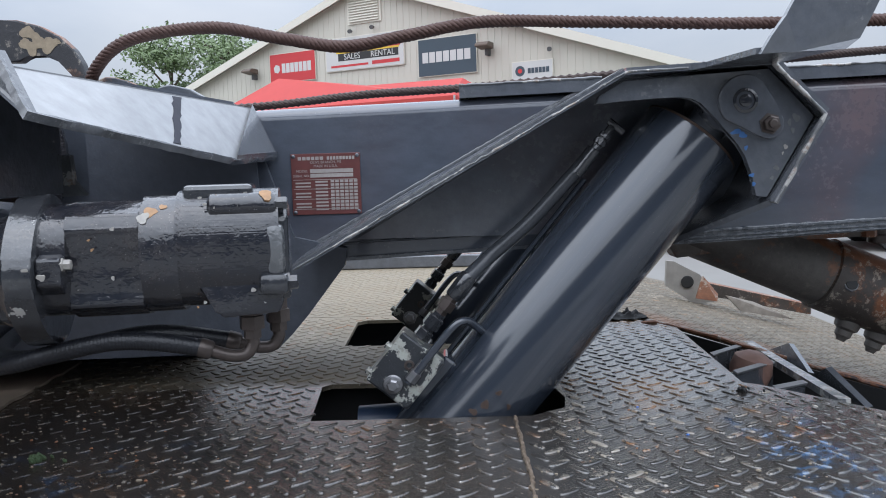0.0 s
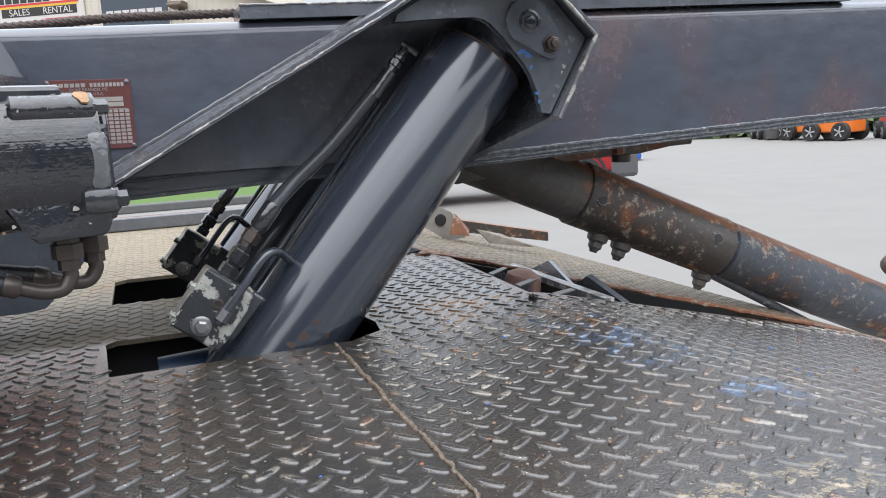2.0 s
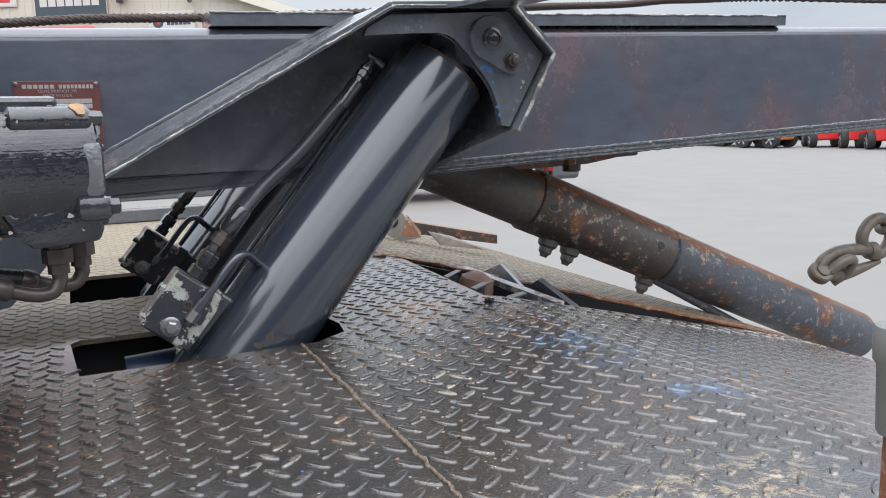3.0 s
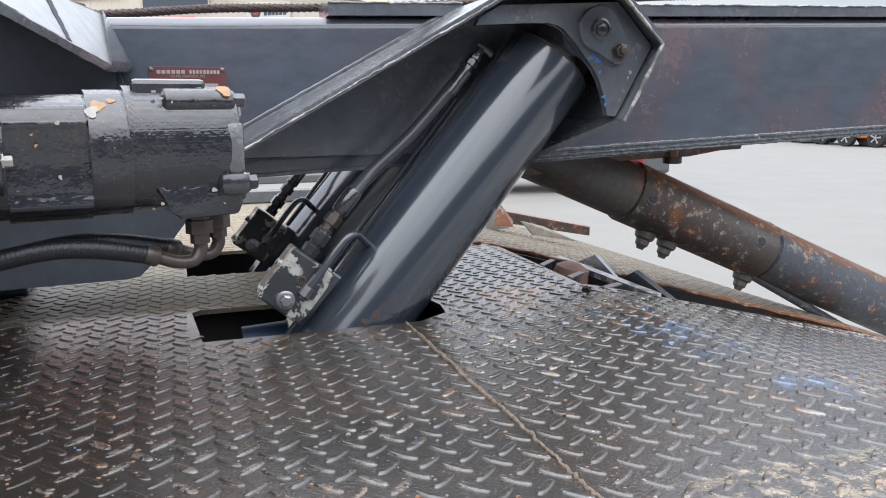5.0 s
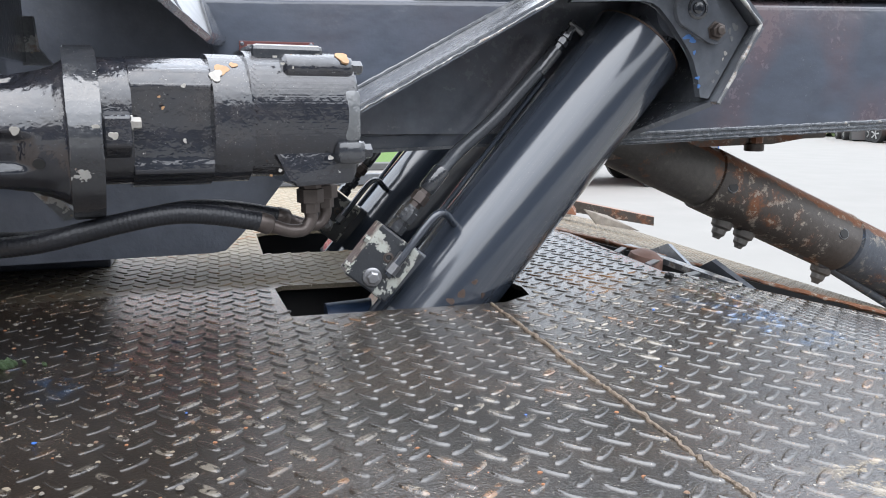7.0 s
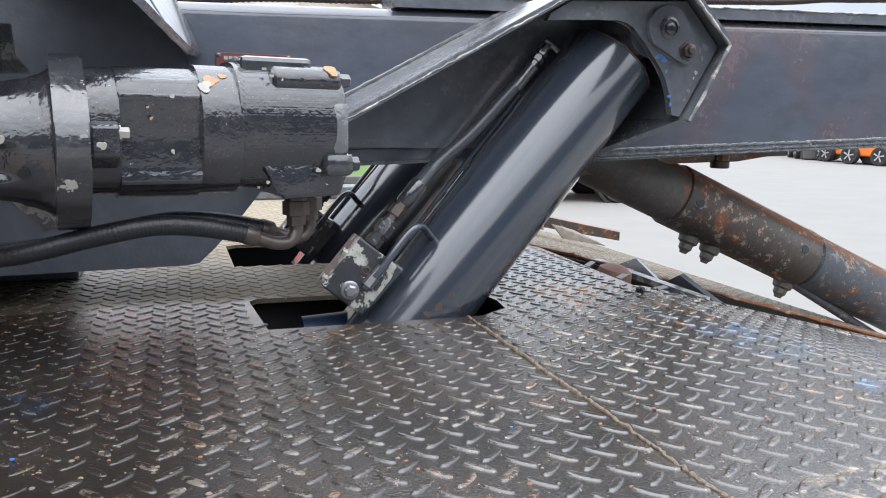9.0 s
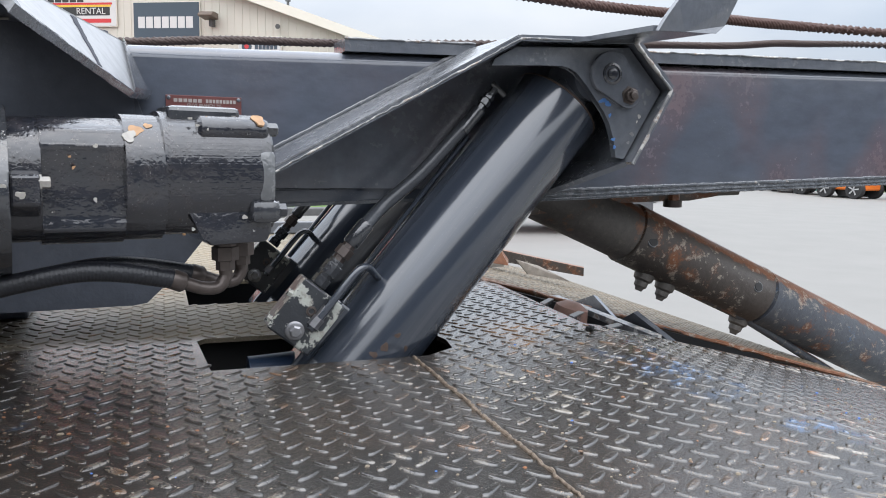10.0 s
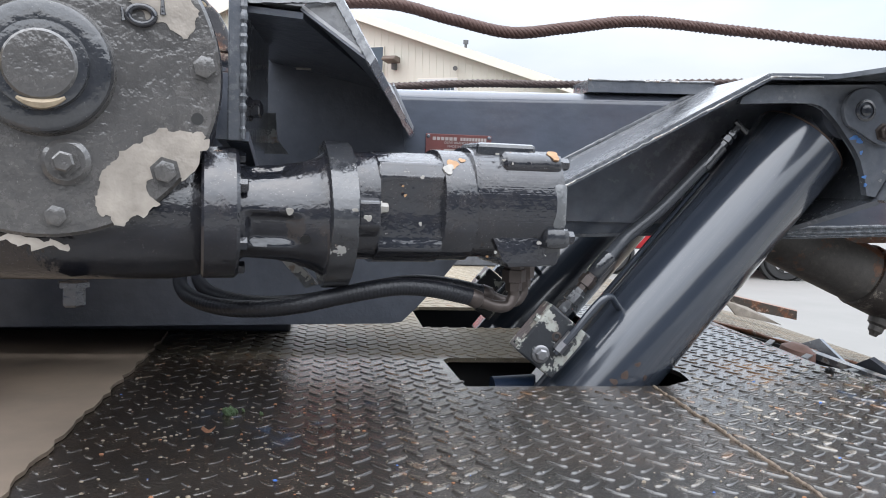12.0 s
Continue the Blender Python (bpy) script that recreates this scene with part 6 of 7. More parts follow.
part("shackle_bow", swept(curve_pts([(2.035, 1.83, 0.952), (2.075, 1.805, 0.992), (2.125, 1.80, 1.004), (2.155, 1.81, 0.982), (2.150, 1.84, 0.930), (2.120, 1.88, 0.885)], 8), lambda s: 0.024 - 0.003 * s, 14), M_CHAIN, ch, smooth=60)
# swivel and the chain's links
part("swivel_link", swept(curve_pts([(2.335, 1.86, 1.000), (2.285, 1.86, 1.040), (2.275, 1.86, 1.090), (2.315, 1.86, 1.140), (2.385, 1.86, 1.158), (2.455, 1.86, 1.120), (2.465, 1.86, 1.050), (2.415, 1.86, 0.998), (2.345, 1.86, 0.992)], 6), 0.027, 14), M_CHAIN, ch, smooth=60)
CD = Vector((0.93, 0.05, 0.28)).normalized()
for k in range(3):
    nrm = CD.cross(Vector((0, 1, 0))).normalized() if k % 2 else Vector((0.0, 1.0, 0.0))
    part("chain_link", swept(link_pts(Vector((2.475, 1.86, 1.120)) + CD * 0.125 * k, CD, nrm, 0.055, 0.038), 0.021, 12, False), M_CHAIN, ch, smooth=60)
# the hook and links are light gear, drawn in about the chain's end
gear = Matrix.Translation(TRUE @ Vector((2.28, 1.86, 0.975))) @ Matrix.Scale(0.78, 4) @ Matrix.Translation(-(TRUE @ Vector((2.28, 1.86, 0.975))))
for piece in ch.children:
    piece.data.transform(gear)

# post with a grey cap at the bed's near corner
gp = thing("capped_post", (0.2555, 0.287, 1.1), "grey plastic cap on a thin rust-brown post", "post")
part("post", swept([(0.372, 0.41, 1.07), (0.372, 0.41, 1.255)], 0.008, 14), M_RUST, gp, smooth=60)
part("cap", turned((0.372, 0.41, 1.245), (0, 0, 1), [(0, 0.0125), (0.003, 0.0140), (0.058, 0.0165), (0.062, 0.0195), (0.082, 0.0205), (0.090, 0.019), (0.093, 0.012)], 32), M_GREY_CAP, gp, smooth=40)

# litter on the deck
for name, base, mat, lab, cat, sc in (("dry_leaf", (-0.672, 1.13, 1.102), M_DRY_LEAF, "curled dry brown leaf on the deck", "leaf", 0.008), ("moss_clump", (-0.648, 1.235, 1.100), M_MOSS, "small clump of grey-green moss on the deck", "moss", 0.017), ("rust_scale", (0.606, 1.525, 1.100), M_INSIDE, "dark crumb of scale on the deck", "debris", 0.013)):
    th = thing(name, TRUE @ Vector(base), lab, cat)
    random.seed(len(name))
    bm = bmesh.new()
    if name == "dry_leaf":
        g = [[bm.verts.new((base[0] + sc * (u - 2) * 0.6, base[1] + sc * (v - 2) * 0.5, base[2] + 0.003 + 0.0016 * (u - 2) ** 2 + random.uniform(0, 0.002))) for v in range(5)] for u in range(5)]
        for u in range(4):
            for v in range(4):
                bm.faces.new((g[u][v], g[u + 1][v], g[u + 1][v + 1], g[u][v + 1]))
    else:
        for k in range(16):
            r = sc * random.uniform(0.2, 0.45)
            c = Vector((base[0] + random.gauss(0, sc * 0.8), base[1] + random.gauss(0, sc * 0.5), base[2] + r * 0.6))
            bmesh.ops.create_icosphere(bm, subdivisions=1, radius=r, matrix=Matrix.LocRotScale(c, Euler((random.random() * 3, 1, random.random())), (1.3, 0.9, 0.7)))
    part("crumb" if name != "dry_leaf" else "blade", bm, mat, th)
# a crumpled rag lies by the slot
rag = thing("oily_rag", TRUE @ Vector((0.54, 2.30, 1.100)), "black oily scrap of rag lying on the deck", "rag")
bm = bmesh.new()
rv = []
for u in range(25):
    row = []
    for v in range(17):
        a, c = (u - 12) / 12, (v - 8) / 8
        edge = max(0.0, 1 - (a * a + c * c) ** 0.5)
        fold = abs(noise.noise(Vector((a * 2.6, c * 2.6, 4.2)))) * 0.030 + abs(noise.noise(Vector((a * 7, c * 7, 1.2)))) * 0.010
        row.append(bm.verts.new((0.54 + a * 0.062 + 0.010 * noise.noise(Vector((c * 3, 0, 2))), 2.30 + c * 0.050 + 0.010 * noise.noise(Vector((a * 3, 5, 2))), 1.105 + fold * min(1.0, edge * 2.2))))
    rv.append(row)
for u in range(24):
    for v in range(16):
        bm.faces.new((rv[u][v], rv[u + 1][v], rv[u + 1][v + 1], rv[u][v + 1]))
bmesh.ops.solidify(bm, geom=bm.faces[:], thickness=0.003)
part("cloth", bm, M_INSIDE, rag, smooth=60)
# grit and paint flakes scattered on the deck
random.seed(77)
gv, gf = [], []
for k in range(1200):
    x = random.uniform(-0.95, 1.2)
    y = random.uniform(0.55, 1.5) if k % 5 else random.uniform(1.5, 3.0)
    dens = noise.noise(Vector((x * 3.1, y * 3.1, 0.4)))
    if k % 5 == 0:
        x, y, dens = random.uniform(-0.86, -0.30), random.uniform(0.7, 1.5), 0.0
    if dens < -0.05 or inside(x, y, HOLE, 0.03) or (x > 0.58 and 1.58 < y < 2.15) or x < -0.87 and y < 1.9:
        continue
    r = random.uniform(0.0010, 0.0036) * (1.5 if random.random() < 0.08 else 1)
    o = len(gv)
    n = random.choice((5, 6, 7))
    z = deck_z(x) + 0.0022 * (random.random() < 0.4)
    t0 = random.random() * 6
    st_ = random.uniform(0.5, 1.0)
    for i in range(n):
        t = t0 + 2 * math.pi * i / n
        q = r * random.uniform(0.7, 1.2)
        gv.append((x + q * math.cos(t), y + q * st_ * math.sin(t), z))
    for i in range(n):
        gv.append((x + (gv[o + i][0] - x) * 0.7, y + (gv[o + i][1] - y) * 0.7, z + r * 0.4))
    gf.append(tuple(range(o + n, o + 2 * n)))
    for i in range(n):
        gf.append((o + i, o + (i + 1) % n, o + n + (i + 1) % n, o + n + i))
me = bpy.data.meshes.new("deck_grit")
me.from_pydata(gv, [], gf)
me.transform(DRAW)
gm, gn, gl, gb = nodes_of("grit_and_flakes")
geo = gn.new("ShaderNodeNewGeometry")
r4 = gn.new("ShaderNodeValToRGB")
r4.color_ramp.interpolation = "CONSTANT"
els = r4.color_ramp.elements
els[0].position, els[0].color = 0.0, (0.20, 0.165, 0.12, 1)
els[1].position, els[1].color = 0.45, (0.24, 0.10, 0.042, 1)
for p_, c_ in ((0.62, (0.17, 0.15, 0.125, 1)), (0.85, (0.16, 0.10, 0.065, 1)), (0.975, (0.03, 0.12, 0.42, 1))):
    e_ = els.new(p_)
    e_.color = c_
gl.new(geo.outputs["Random Per Island"], r4.inputs[0])
gl.new(r4.outputs[0], gb.inputs["Base Color"])
gb.inputs["Roughness"].default_value = 0.6
me.materials.append(gm)
tagged(new("deck_grit", me), "rust flakes, grit and paint chips strewn over the deck", "grit", kind="stuff")

# unseen dark wall added behind the winch, blocking light as a cab would
cw = thing("added_dark_wall", (-1.5, 1.3, 1.1), "dark wall added where the truck's cab would stand, to block light", "truck cab", kind="structure")
bm = bmesh.new()
box(bm, -2.30, -2.20, -0.05, 3.75, 0.90, 2.1, 0.03)
part("panel", bm, M_DARK, cw)
# ---- surroundings ----
DRAW = Matrix.Identity(4)
bm = bmesh.new()
bmesh.ops.create_grid(bm, x_segments=8, y_segments=8, size=900)
g = part("ground", bm, M_LOT)
tagged(g, "pale worn concrete yard", "ground", kind="structure")
# kerb and lawn behind the yard
bm = bmesh.new()
box(bm, -40, 4.6, 15.9, 16.25, 0.0, 0.15, 0.02)
k = part("kerb", bm, M_KERB)
tagged(k, "dark weathered concrete kerb along the lawn", "kerb", kind="structure")
bm = bmesh.new()
box(bm, -40, 4.6, 16.25, 22.5, 0.0, 0.12)
k = part("lawn", bm, M_GRASS)
tagged(k, "bright green mown lawn strip", "lawn", kind="structure")

# the building, in its own axes: x along the gable wall, y into the building
BW = Matrix.Translation((0.20, 32.01, 0)) @ Matrix.Rotation(radians(-30), 4, "Z")
DRAW = BW
RID, SL = -3.94, 0.34
S0, S1, TOPZ = -17.6, 9.72, 9.30


def roof_z(s):
    return TOPZ - SL * abs(s - RID)


hall = thing("metal_building", BW @ Vector((RID, 0, 0)), "beige ribbed-steel gabled hall with white roof and dealer signs", "building")
bm = bmesh.new()
pts = [(S0, 0.0), (S1, 0.0), (S1, roof_z(S1)), (RID, TOPZ), (S0, roof_z(S0))]
prism_y(bm, pts, 0.0, 18.0)
part("wall", bm, M_SIDING, hall)
bm = bmesh.new()
s = S0 + 0.15
while s < S1 - 0.1:
    z = roof_z(s) - 0.12
    box(bm, s - 0.025, s + 0.025, -0.014, 0.001, 0.1, z)
    s += 0.30
part("siding_ribs", bm, M_SIDING, hall)
for a, b in ((S0 - 0.5, RID), (RID, S1 + 0.5)):
    bm = bmesh.new()
    prism_y(bm, [(a, roof_z(a) + 0.02), (b, roof_z(b) + 0.02), (b, roof_z(b) + 0.16), (a, roof_z(a) + 0.16)], -0.35, 18.3)
    part("roof", bm, M_ROOF, hall)
    bm = bmesh.new()
    prism_y(bm, [(a, roof_z(a) - 0.16), (b, roof_z(b) - 0.16), (b, roof_z(b) + 0.18), (a, roof_z(a) + 0.18)], -0.42, -0.354)
    part("rake_trim", bm, M_TRIM, hall)
vent = part("gable_vent", boxed(-4.95, -3.20, -0.06, 0.0, 7.72, 8.85), M_TRIM, hall)
for k in range(9):
    bm = bmesh.new()
    slab(bm, [(-4.85, -0.12, 7.80 + 0.11 * k), (-3.30, -0.12, 7.80 + 0.11 * k), (-3.30, -0.062, 7.88 + 0.11 * k), (-4.85, -0.062, 7.88 + 0.11 * k)], 0.012)
    part("slat", bm, M_TRIM, vent)
part("vent_pipe", turned((4.60, 0.4, 6.2), (0, 0, 1), [(0, 0.05), (0.55, 0.05), (0.56, 0.10), (0.70, 0.10)], 14), M_KERB, hall)


def sign(name, s0, s1, z0, z1, mat, label):
    t = thing(name, BW @ Vector(((s0 + s1) / 2, -0.1, z0)), label, "sign")
    part("panel", boxed(s0, s1, -0.10, -0.035, z0, z1), mat, t)
    part("frame", boxed(s0 - 0.03, s1 + 0.03, -0.085, -0.034, z0 - 0.03, z1 + 0.03), M_TRIM, t)
    return t


def glyphs(t, s0, s1, z0, z1, n, mat, gap=0.16):
    """A brand name as plain blocks."""
    w = (s1 - s0) / n
    for k in range(n):
        part("block", boxed(s0 + k * w, s0 + (k + 1 - gap) * w, -0.106, -0.101, z0, z1), mat, t)


t = sign("red_sign", -9.46, -6.82, 5.60, 6.86, M_SIGN_RED, "red dealer sign with white lettering on the building wall")
glyphs(t, -8.75, -7.0, 6.00, 6.42, 7, M_SIGN_WHITE)
part("emblem", turned((-9.05, -0.100, 6.20), (0, -1, 0), [(0, 0.2), (0.006, 0.2)], 6), M_SIGN_WHITE, t)
t = sign("dark_sign", -1.37, 1.30, 5.22, 6.68, M_SIGN_NAVY, "dark slate dealer sign with white lettering on the wall")
glyphs(t, -1.18, 1.10, 5.74, 6.16, 7, M_SIGN_WHITE)
t = sign("white_sign", 2.86, 4.50, 4.72, 5.40, M_SIGN_WHITE, "small white dealer sign with a blue emblem")
part("emblem", turned((3.18, -0.1, 5.06), (0, -1, 0), [(0, 0.2), (0.006, 0.2)], 16), M_SIGN_NAVY, t)
part("emblem_core", turned((3.18, -0.107, 5.06), (0, -1, 0), [(0, 0.09), (0.006, 0.09)], 10), M_SIGN_RED, t)
glyphs(t, 3.5, 4.4, 4.95, 5.15, 6, M_SIGN_NAVY)
t = sign("rental_sign", -6.16, -2.10, 5.83, 7.20, M_SIGN_WHITE, "white sales and rental sign with red and yellow bands")
glyphs(t, -5.6, -3.4, 6.72, 7.08, 7, M_BLACK)
part("band", boxed(-3.75, -2.2, -0.106, -0.101, 6.84, 6.98), M_SIGN_RED, t)
part("band", boxed(-5.75, -2.25, -0.1055, -0.101, 6.62, 6.70), M_SIGN_RED, t)
part("band", boxed(-5.6, -2.3, -0.1055, -0.101, 6.54, 6.615), M_YELLOW, t)
part("band", boxed(-5.5, -2.35, -0.105, -0.101, 6.22, 6.535), M_BLACK, t)
letters("lettering", "SALES", 0.34, BW @ Matrix.Translation((-4.75, -0.108, 6.375)) @ up_face, M_SIGN_WHITE, t, 0.002)
letters("lettering", "RENTAL", 0.34, BW @ Matrix.Translation((-3.15, -0.108, 6.375)) @ up_face, M_SIGN_WHITE, t, 0.002)
part("band", boxed(-5.9, -3.9, -0.106, -0.101, 5.96, 6.05), M_SIGN_RED, t)
part("band", boxed(-3.7, -2.3, -0.106, -0.101, 5.95, 6.10), M_SIGN_RED, t)


def wall_lamp(s, z):
    t = thing("wall_lamp", BW @ Vector((s, -0.1, z)), "bronze box floodlight on a short arm", "wall lamp", "lamps on the building")
    bm = bmesh.new()
    prism_x(bm, [(-0.75, z + 0.10), (-0.75, z + 0.02), (-0.2, z - 0.05), (-0.2, z + 0.18), (-0.6, z + 0.2)], s - 0.28, s + 0.28, 0.02)
    part("housing", bm, plain("bronze_housing", (0.13, 0.10, 0.08), 0.5, 0.3, 5, 0.2, 0.0), t)
    part("arm", boxed(s - 0.06, s + 0.06, -0.3, -0.03, z - 0.28, z + 0.1), M_KERB, t)


for s, z in ((-10.4, 6.10), (1.85, 6.05)):
    wall_lamp(s, z)
for s, z in ((4.40, 5.80), (-4.75, 7.45), (-3.6, 7.5), (-8.0, 4.9)):
    t = thing("bullet_lamp", BW @ Vector((s, -0.1, z)), "small dark bullet floodlight on the wall", "wall lamp", "lamps on the building")
    part("head", turned((s, -0.03, z), (0.3, -1, -0.2), [(0, 0.03), (0.2, 0.03), (0.22, 0.08), (0.36, 0.09)], 12), M_KERB, t)

# red canopy tent in front of the hall
cn = thing("canopy_tent", BW @ Vector((-0.4, -6, 0)), "red peaked canopy tent in front of the building", "canopy tent")
bm = bmesh.new()
ev, pk = 3.55, 4.85
r = [(-5.2, -7.8), (4.6, -7.8), (4.6, -4.2), (-5.2, -4.2)]
lo = [bm.verts.new((x, y, ev)) for x, y in r]
sk = [bm.verts.new((x, y, ev - 0.3)) for x, y in r]
p1, p2 = bm.verts.new((-3.7, -6, pk)), bm.verts.new((0.2, -6, pk - 0.55))
p3 = bm.verts.new((3.9, -6, pk - 0.6))
for f in ((lo[0], lo[1], p3, p2, p1), (lo[1], lo[2], p3), (lo[2], lo[3], p1, p2, p3), (lo[3], lo[0], p1)):
    bm.faces.new(f)
for i in range(4):
    bm.faces.new((lo[i], sk[i], sk[(i + 1) % 4], lo[(i + 1) % 4]))
part("roof_cloth", bm, M_CANOPY, cn)
for x, y in r:
    part("pole", swept([(x, y, 0), (x, y, ev)], 0.03, 8), M_RIM, cn)
part("print_bar", boxed(-4.3, -3.3, -7.84, -7.82, 3.62, 3.8), M_SIGN_WHITE, cn)
DRAW = Matrix.Identity(4)


# tree behind the hall's shoulder
def tree(at, h, spread, seed, label):
    random.seed(seed)
    t = thing("tree", at, label, "tree")
    at = Vector(at)
    bm = bmesh.new()
    sweep(bm, [at, at + Vector((0.1, 0, h * 0.3)), at + Vector((-0.1, 0.2, h * 0.62)), at + Vector((0.1, 0.1, h * 0.9))], lambda s: 0.28 * (1 - 0.85 * s) * h / 10, 10)
    tips = []
    for k in range(16):
        z = h * random.uniform(0.32, 0.85)
        a = random.uniform(0, 6.28)
        ln = spread * random.uniform(0.5, 1.0) * (1.15 - 0.5 * z / h)
        p0 = at + Vector((0, 0, z))
        p1 = p0 + Vector((math.cos(a) * ln * 0.5, math.sin(a) * ln * 0.5, ln * 0.35))
        p2 = p0 + Vector((math.cos(a) * ln, math.sin(a) * ln, ln * random.uniform(0.3, 0.7)))
        sweep(bm, [p0, p1, p2], lambda s: 0.09 * (1 - 0.8 * s) * h / 10, 6)
        tips += [p2, p1.lerp(p2, 0.5), p1 + Vector((random.gauss(0, 0.6), random.gauss(0, 0.6), 0.5)), p2 + Vector((random.gauss(0, 0.8), random.gauss(0, 0.8), 0.4))]
    tips += [at + Vector((random.gauss(0, 0.6), random.gauss(0, 0.6), h * random.uniform(0.85, 1.0))) for _ in range(6)]
    part("trunk", bm, M_BARK, t, smooth=50)
    vs, fs = [], []
    for c in tips:
        rad = random.uniform(0.55, 1.05) * spread / 4
        for _ in range(95):
            d = Vector((random.gauss(0, 1), random.gauss(0, 1), random.gauss(0, 0.8)))
            p = c + d.normalized() * rad * random.random() ** 0.45
            a = Vector((random.gauss(0, 1), random.gauss(0, 1), random.gauss(0, 0.6))).normalized() * random.uniform(0.08, 0.17)
            b = a.orthogonal().normalized() * 0.5 * a.length
            o = len(vs)
            vs += [p - a, p + b, p + a, p - b]
            fs.append((o, o + 1, o + 2, o + 3))
    me = bpy.data.meshes.new("crown")
    me.from_pydata(vs, [], fs)
    me.materials.append(M_LEAF)
    ob = new("crown", me)
    ob.parent, ob.location = t, -at
    return t


tree((-12.6, 46, 0), 9.6, 3.6, 5, "leafy green broadleaf tree behind the building")
tree((-16.6, 48, 0), 9.8, 3.6, 6, "leafy green broadleaf tree behind the building")
tree((-8.5, 50, 0), 9.0, 3.4, 8, "leafy green broadleaf tree behind the building")


# wheels and vehicles
def wheel(owner, c, axis, r, w, rim=M_RIM, spokes=8):
    c, axis = Vector(c), Vector(axis).normalized()
    wh = part("wheel", turned(c - axis * w / 2, axis, [(0, r * 0.68), (0.0, r * 0.94), (w * 0.15, r), (w * 0.85, r), (w, r * 0.94), (w, r * 0.68), (w * 0.9, r * 0.64)], 40), M_TYRE, owner, "black tyre", smooth=40)
    part("rim", turned(c + axis * w * 0.30, axis, [(0, r * 0.66), (w * 0.2, r * 0.66), (w * 0.205, r * 0.60), (w * 0.02, r * 0.58), (w * 0.02, 0.02)], 40), M_BLACK, wh)
    u = axis.orthogonal().normalized()
    v = axis.cross(u)
    for k in range(spokes):
        t = 2 * math.pi * k / spokes
        d = u * math.cos(t) + v * math.sin(t)
        sd = axis.cross(d)
        bm = bmesh.new()
        o = c + axis * w * 0.44
        slab(bm, [o + d * r * 0.08 - sd * r * 0.05, o + d * r * 0.62 - sd * r * 0.09, o + d * r * 0.62 + sd * r * 0.09, o + d * r * 0.08 + sd * r * 0.05], w * 0.08)
        part("spoke", bm, rim, wh)
    part("hub", turned(c + axis * w * 0.42, axis, [(0, r * 0.14), (w * 0.1, r * 0.13)], 16), rim, wh)


def suv(at, yaw, paint, label):
    """A parked car; its nose along local +x."""
    global DRAW
    t = thing("parked_car", at, label, "car")
    DRAW = Matrix.Translation(at) @ Matrix.Rotation(radians(yaw), 4, "Z")
    bm = bmesh.new()
    prism_y(bm, [(-2.30, 0.42), (2.20, 0.42), (2.32, 0.62), (2.28, 0.86), (2.0, 0.98), (1.15, 1.06), (-2.25, 1.08), (-2.36, 0.80)], -0.92, 0.92, 0.07)
    part("body", bm, paint, t, smooth=30)
    bm = bmesh.new()
    v = []
    for x, y, z in ((1.10, 0.84, 1.05), (0.42, 0.68, 1.66), (-1.75, 0.68, 1.70), (-2.22, 0.84, 1.06)):
        v.append((bm.verts.new((x, -y, z)), bm.verts.new((x, y, z))))
    for i in range(4):
        j = (i + 1) % 4
        bm.faces.new((v[i][0], v[j][0], v[j][1], v[i][1]))
    bm.faces.new([q[0] for q in v])
    bm.faces.new([q[1] for q in v][::-1])
    part("glasshouse", bm, M_GLASS, t)
    part("roof", boxed(-1.72, 0.40, -0.67, 0.67, 1.66, 1.73, bev=0.03), paint, t)
    for x, w0 in ((1.90, 2.42), (-2.42, -1.90)):
        part("bumper", boxed(min(x, w0), max(x, w0), -0.94, 0.94, 0.30, 0.74, bev=0.07), M_BUMPER, t)
    for y in (-0.70, 0.70):
        part("headlight", boxed(2.24, 2.31, y - 0.17, y + 0.17, 0.70, 0.84, bev=0.02), M_RIM, t)
        part("tail_light", boxed(-2.35, -2.28, y - 0.12, y + 0.12, 0.76, 1.00, bev=0.02), M_MACH_RED, t)
    for x in (1.42, -1.42):
        for y in (-0.84, 0.84):
            part("arch", turned((x, y * 0.90, 0.36), (0, 1 if y > 0 else -1, 0), [(0, 0.42), (0.172, 0.42), (0.173, 0.37), (0.05, 0.37)], 32), M_BLACK, t)
            wheel(t, (x, y, 0.345), (0, 1 if y > 0 else -1, 0), 0.345, 0.22)
    DRAW = Matrix.Identity(4)
    return t


suv((5.62, 12.79, 0), -11, M_CAR_RED, "dark red estate car with silver wheels parked in the yard")


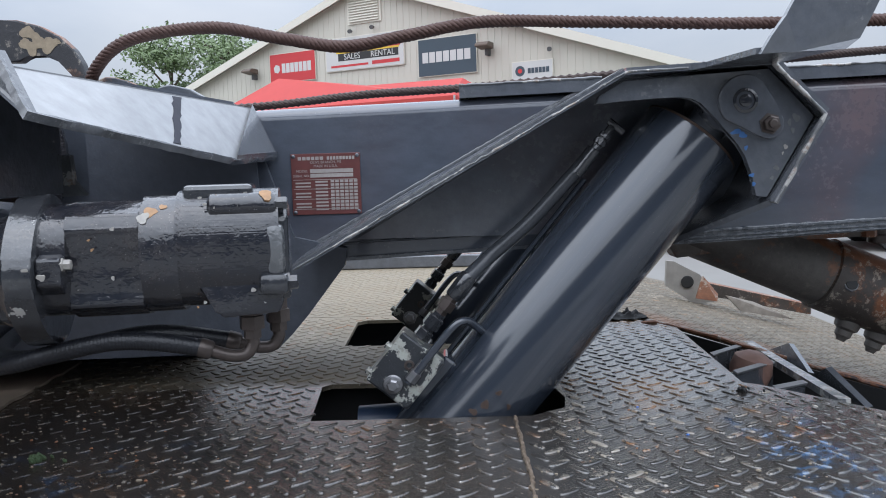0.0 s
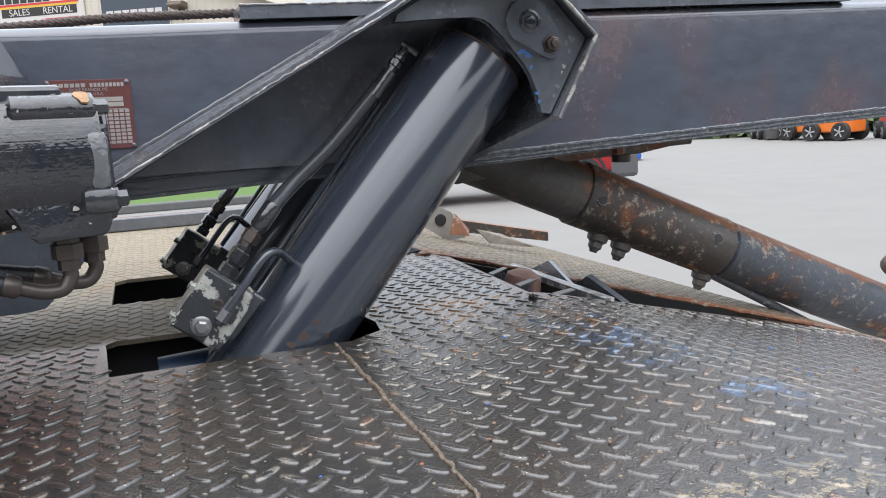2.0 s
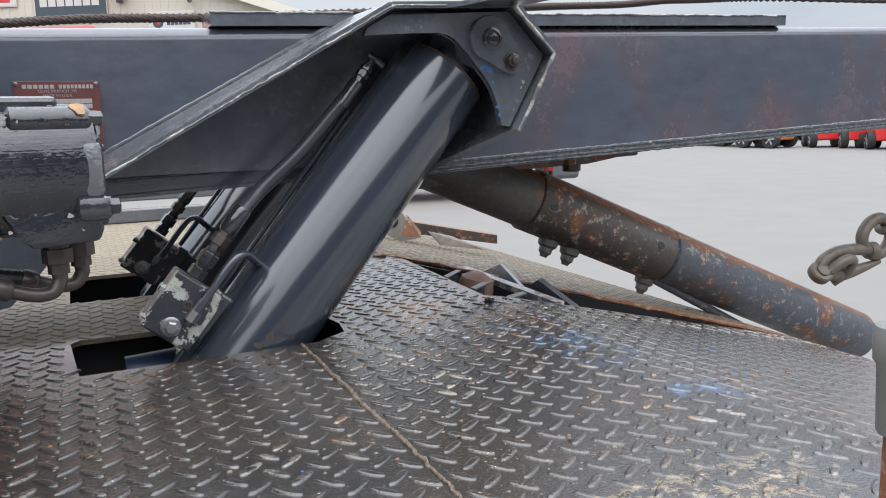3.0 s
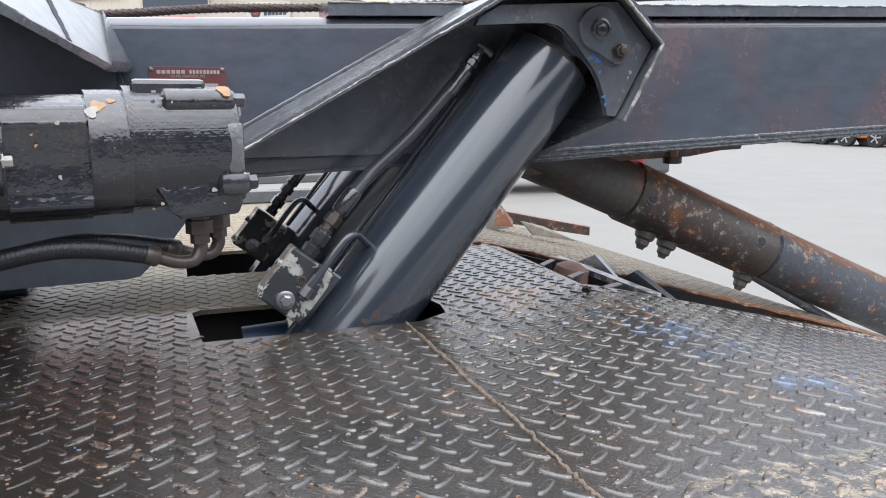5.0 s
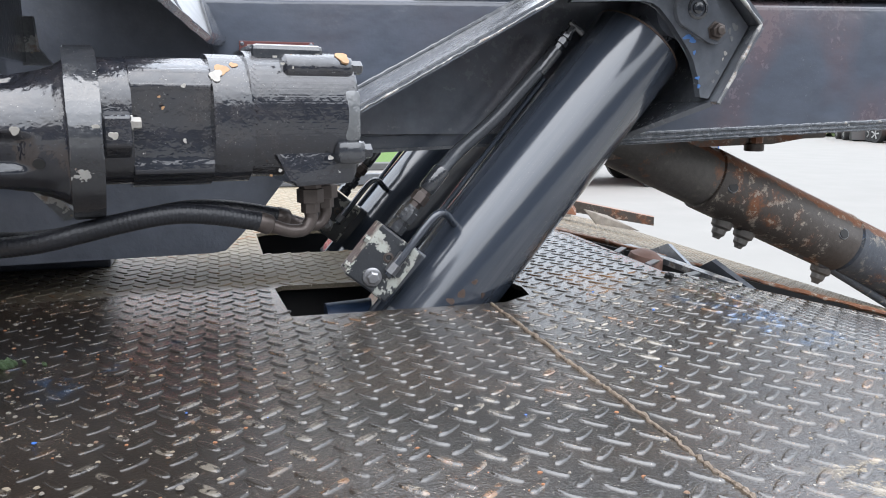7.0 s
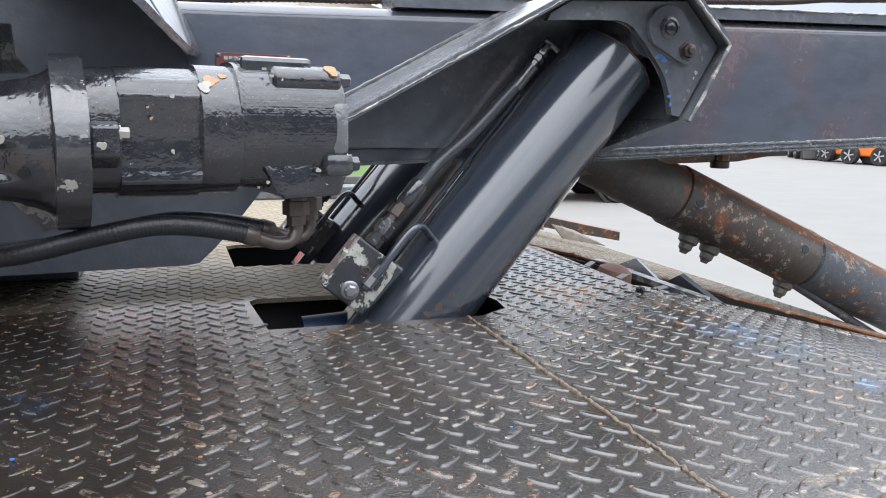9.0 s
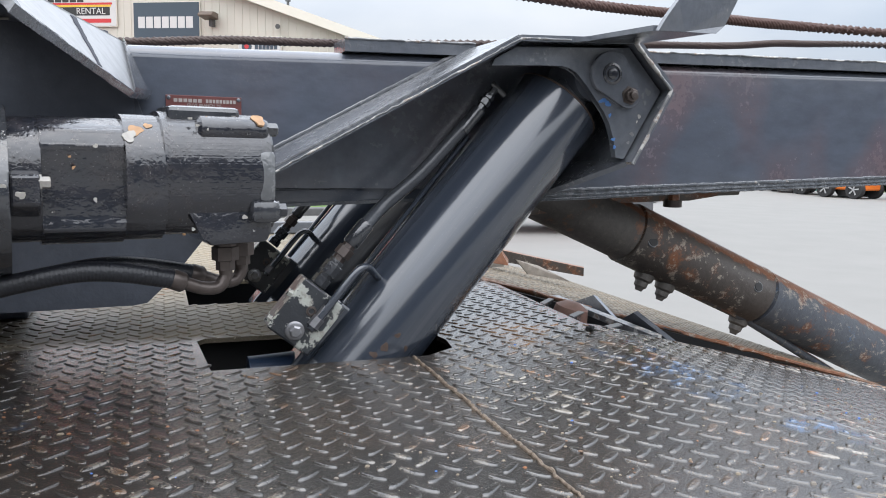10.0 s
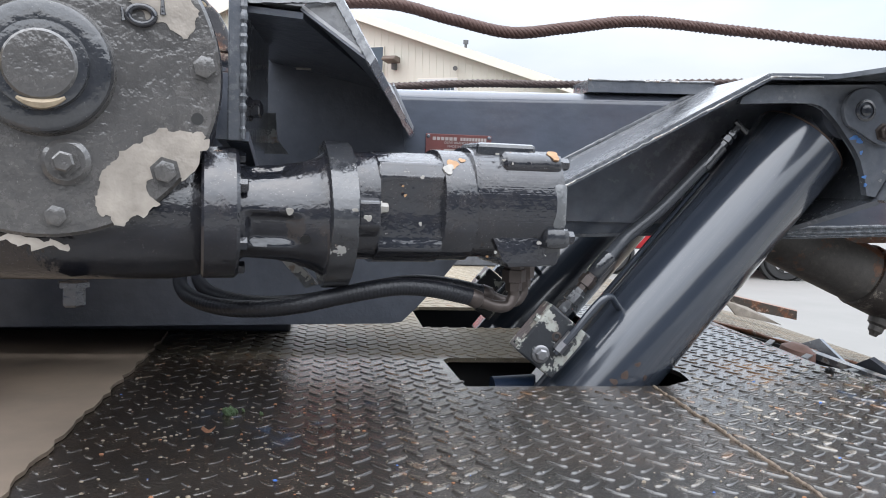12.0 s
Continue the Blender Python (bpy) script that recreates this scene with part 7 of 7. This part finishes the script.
def loader(at, yaw, s, paint, label, mast=True):
    """A small yard machine: frame, hood, cab posts, four wheels, arm."""
    global DRAW
    t = thing("yard_machine", at, label, "machine", "machines along the yard")
    DRAW = Matrix.Translation(at) @ Matrix.Rotation(radians(yaw), 4, "Z") @ Matrix.Scale(s, 4)
    part("body", boxed(-0.9, 0.9, -0.45, 0.45, 0.30, 0.85, bev=0.06), paint, t)
    part("hood", boxed(-0.95, -0.2, -0.40, 0.40, 0.80, 1.15, bev=0.08), paint, t)
    for x in (-0.15, 0.55):
        for y in (-0.4, 0.4):
            part("post", boxed(x - 0.03, x + 0.03, y - 0.03, y + 0.03, 0.8, 1.75), M_BLACK, t)
    part("canopy", boxed(-0.25, 0.65, -0.48, 0.48, 1.75, 1.84, bev=0.03), paint, t)
    part("seat", boxed(-0.1, 0.3, -0.22, 0.22, 0.85, 1.25, bev=0.04), M_BLACK, t)
    if mast:
        bm = bmesh.new()
        prism_y(bm, [(0.5, 0.75), (1.35, 0.40), (1.42, 0.5), (0.6, 1.0)], -0.5, -0.38, 0.01)
        part("arm", bm, paint, t)
        bm = bmesh.new()
        prism_y(bm, [(1.25, 0.05), (1.75, 0.05), (1.4, 0.55), (1.25, 0.5)], -0.6, 0.6, 0.02)
        part("bucket", bm, M_BLACK, t)
    for x in (-0.58, 0.58):
        for y in (-0.55, 0.55):
            wheel(t, (x, y, 0.33), (0, 1 if y > 0 else -1, 0), 0.33, 0.24, M_RIM, 5)
    DRAW = Matrix.Identity(4)
    return t


for k in range(7):
    loader((25.2 + 0.9 * (k % 2) * 0.2 - 0.13 * k, 20.6 - 1.25 * k, 0), -128, 0.95, M_MACH_RED, "red compact loader parked in a row", False)
for k in range(4):
    loader((24.9 - 0.42 * k, 26.4 - 1.5 * k, 0), -120 + 13 * k, 1.0, M_MACH_ORANGE, "orange compact machine parked in a row", k % 2 == 0)
tk = thing("fuel_tank", (13.39, 19.75, 0), "small blue steel tank with a white end standing in the yard", "tank")
DRAW = Matrix.Translation((13.39, 19.75, 0)) @ Matrix.Rotation(radians(-33), 4, "Z")
part("body", boxed(-0.22, 0.24, -0.3, 0.3, 0.04, 0.62, bev=0.05), M_MACH_BLUE, tk)
part("end_panel", boxed(0.24, 0.30, -0.28, 0.28, 0.02, 0.60, bev=0.02), M_SIGN_WHITE, tk, "white end panel")
part("end_panel", boxed(-0.34, -0.22, -0.28, 0.28, 0.02, 0.60, bev=0.02), M_MACH_RED, tk, "red end panel")
DRAW = Matrix.Identity(4)
bm = bmesh.new()
box(bm, 26.5, 28.2, 26.8, 28.6, 0, 1.25, 0.03)
cb = part("teal_container", bm, M_TEAL)
tagged(cb, "teal painted steel container at the yard's far side", "container")


# hedge and far trees along the yard's edge
def far_wood(name, x0, y0, x1, y1, h, n, seed, label):
    random.seed(seed)
    vs, fs = [], []
    for _ in range(n):
        s = random.random()
        hh = h * (0.65 + 0.35 * math.sin(s * 40 + seed) * math.sin(s * 17))
        p = Vector((x0 + (x1 - x0) * s + random.gauss(0, 0.8), y0 + (y1 - y0) * s + random.gauss(0, 0.8), hh * random.random() ** 0.8))
        a = Vector((random.gauss(0, 1), random.gauss(0, 1), random.gauss(0, 1))).normalized() * random.uniform(0.15, 0.4)
        b = a.orthogonal().normalized() * 0.6 * a.length
        o = len(vs)
        vs += [p - a, p + b, p + a, p - b]
        fs.append((o, o + 1, o + 2, o + 3))
    me = bpy.data.meshes.new(name)
    me.from_pydata(vs, [], fs)
    me.materials.append(M_LEAF)
    return tagged(new(name, me), label, "hedge", kind="stuff")


far_wood("hedge", 20, 36, 38, 21, 1.5, 9000, 4, "green hedge and shrubs at the yard's edge")
far_wood("hedge", 38, 21, 60, -10, 2.2, 7000, 7, "green hedge and shrubs at the yard's edge")
# unseen wall added behind the truck, closing the yard and darkening paint reflections
bm = bmesh.new()
box(bm, -75, 75, -34, -31, 0, 11.0, 0.1)
hw = part("reflection_wall", bm, plain("slate_grey_cladding", (0.085, 0.094, 0.112), 0.6, 0.0, 0.7, 0.2, 0.1))
tagged(hw, "long slate-grey clad wall, added unseen to close the yard and darken reflections", "wall", kind="structure")
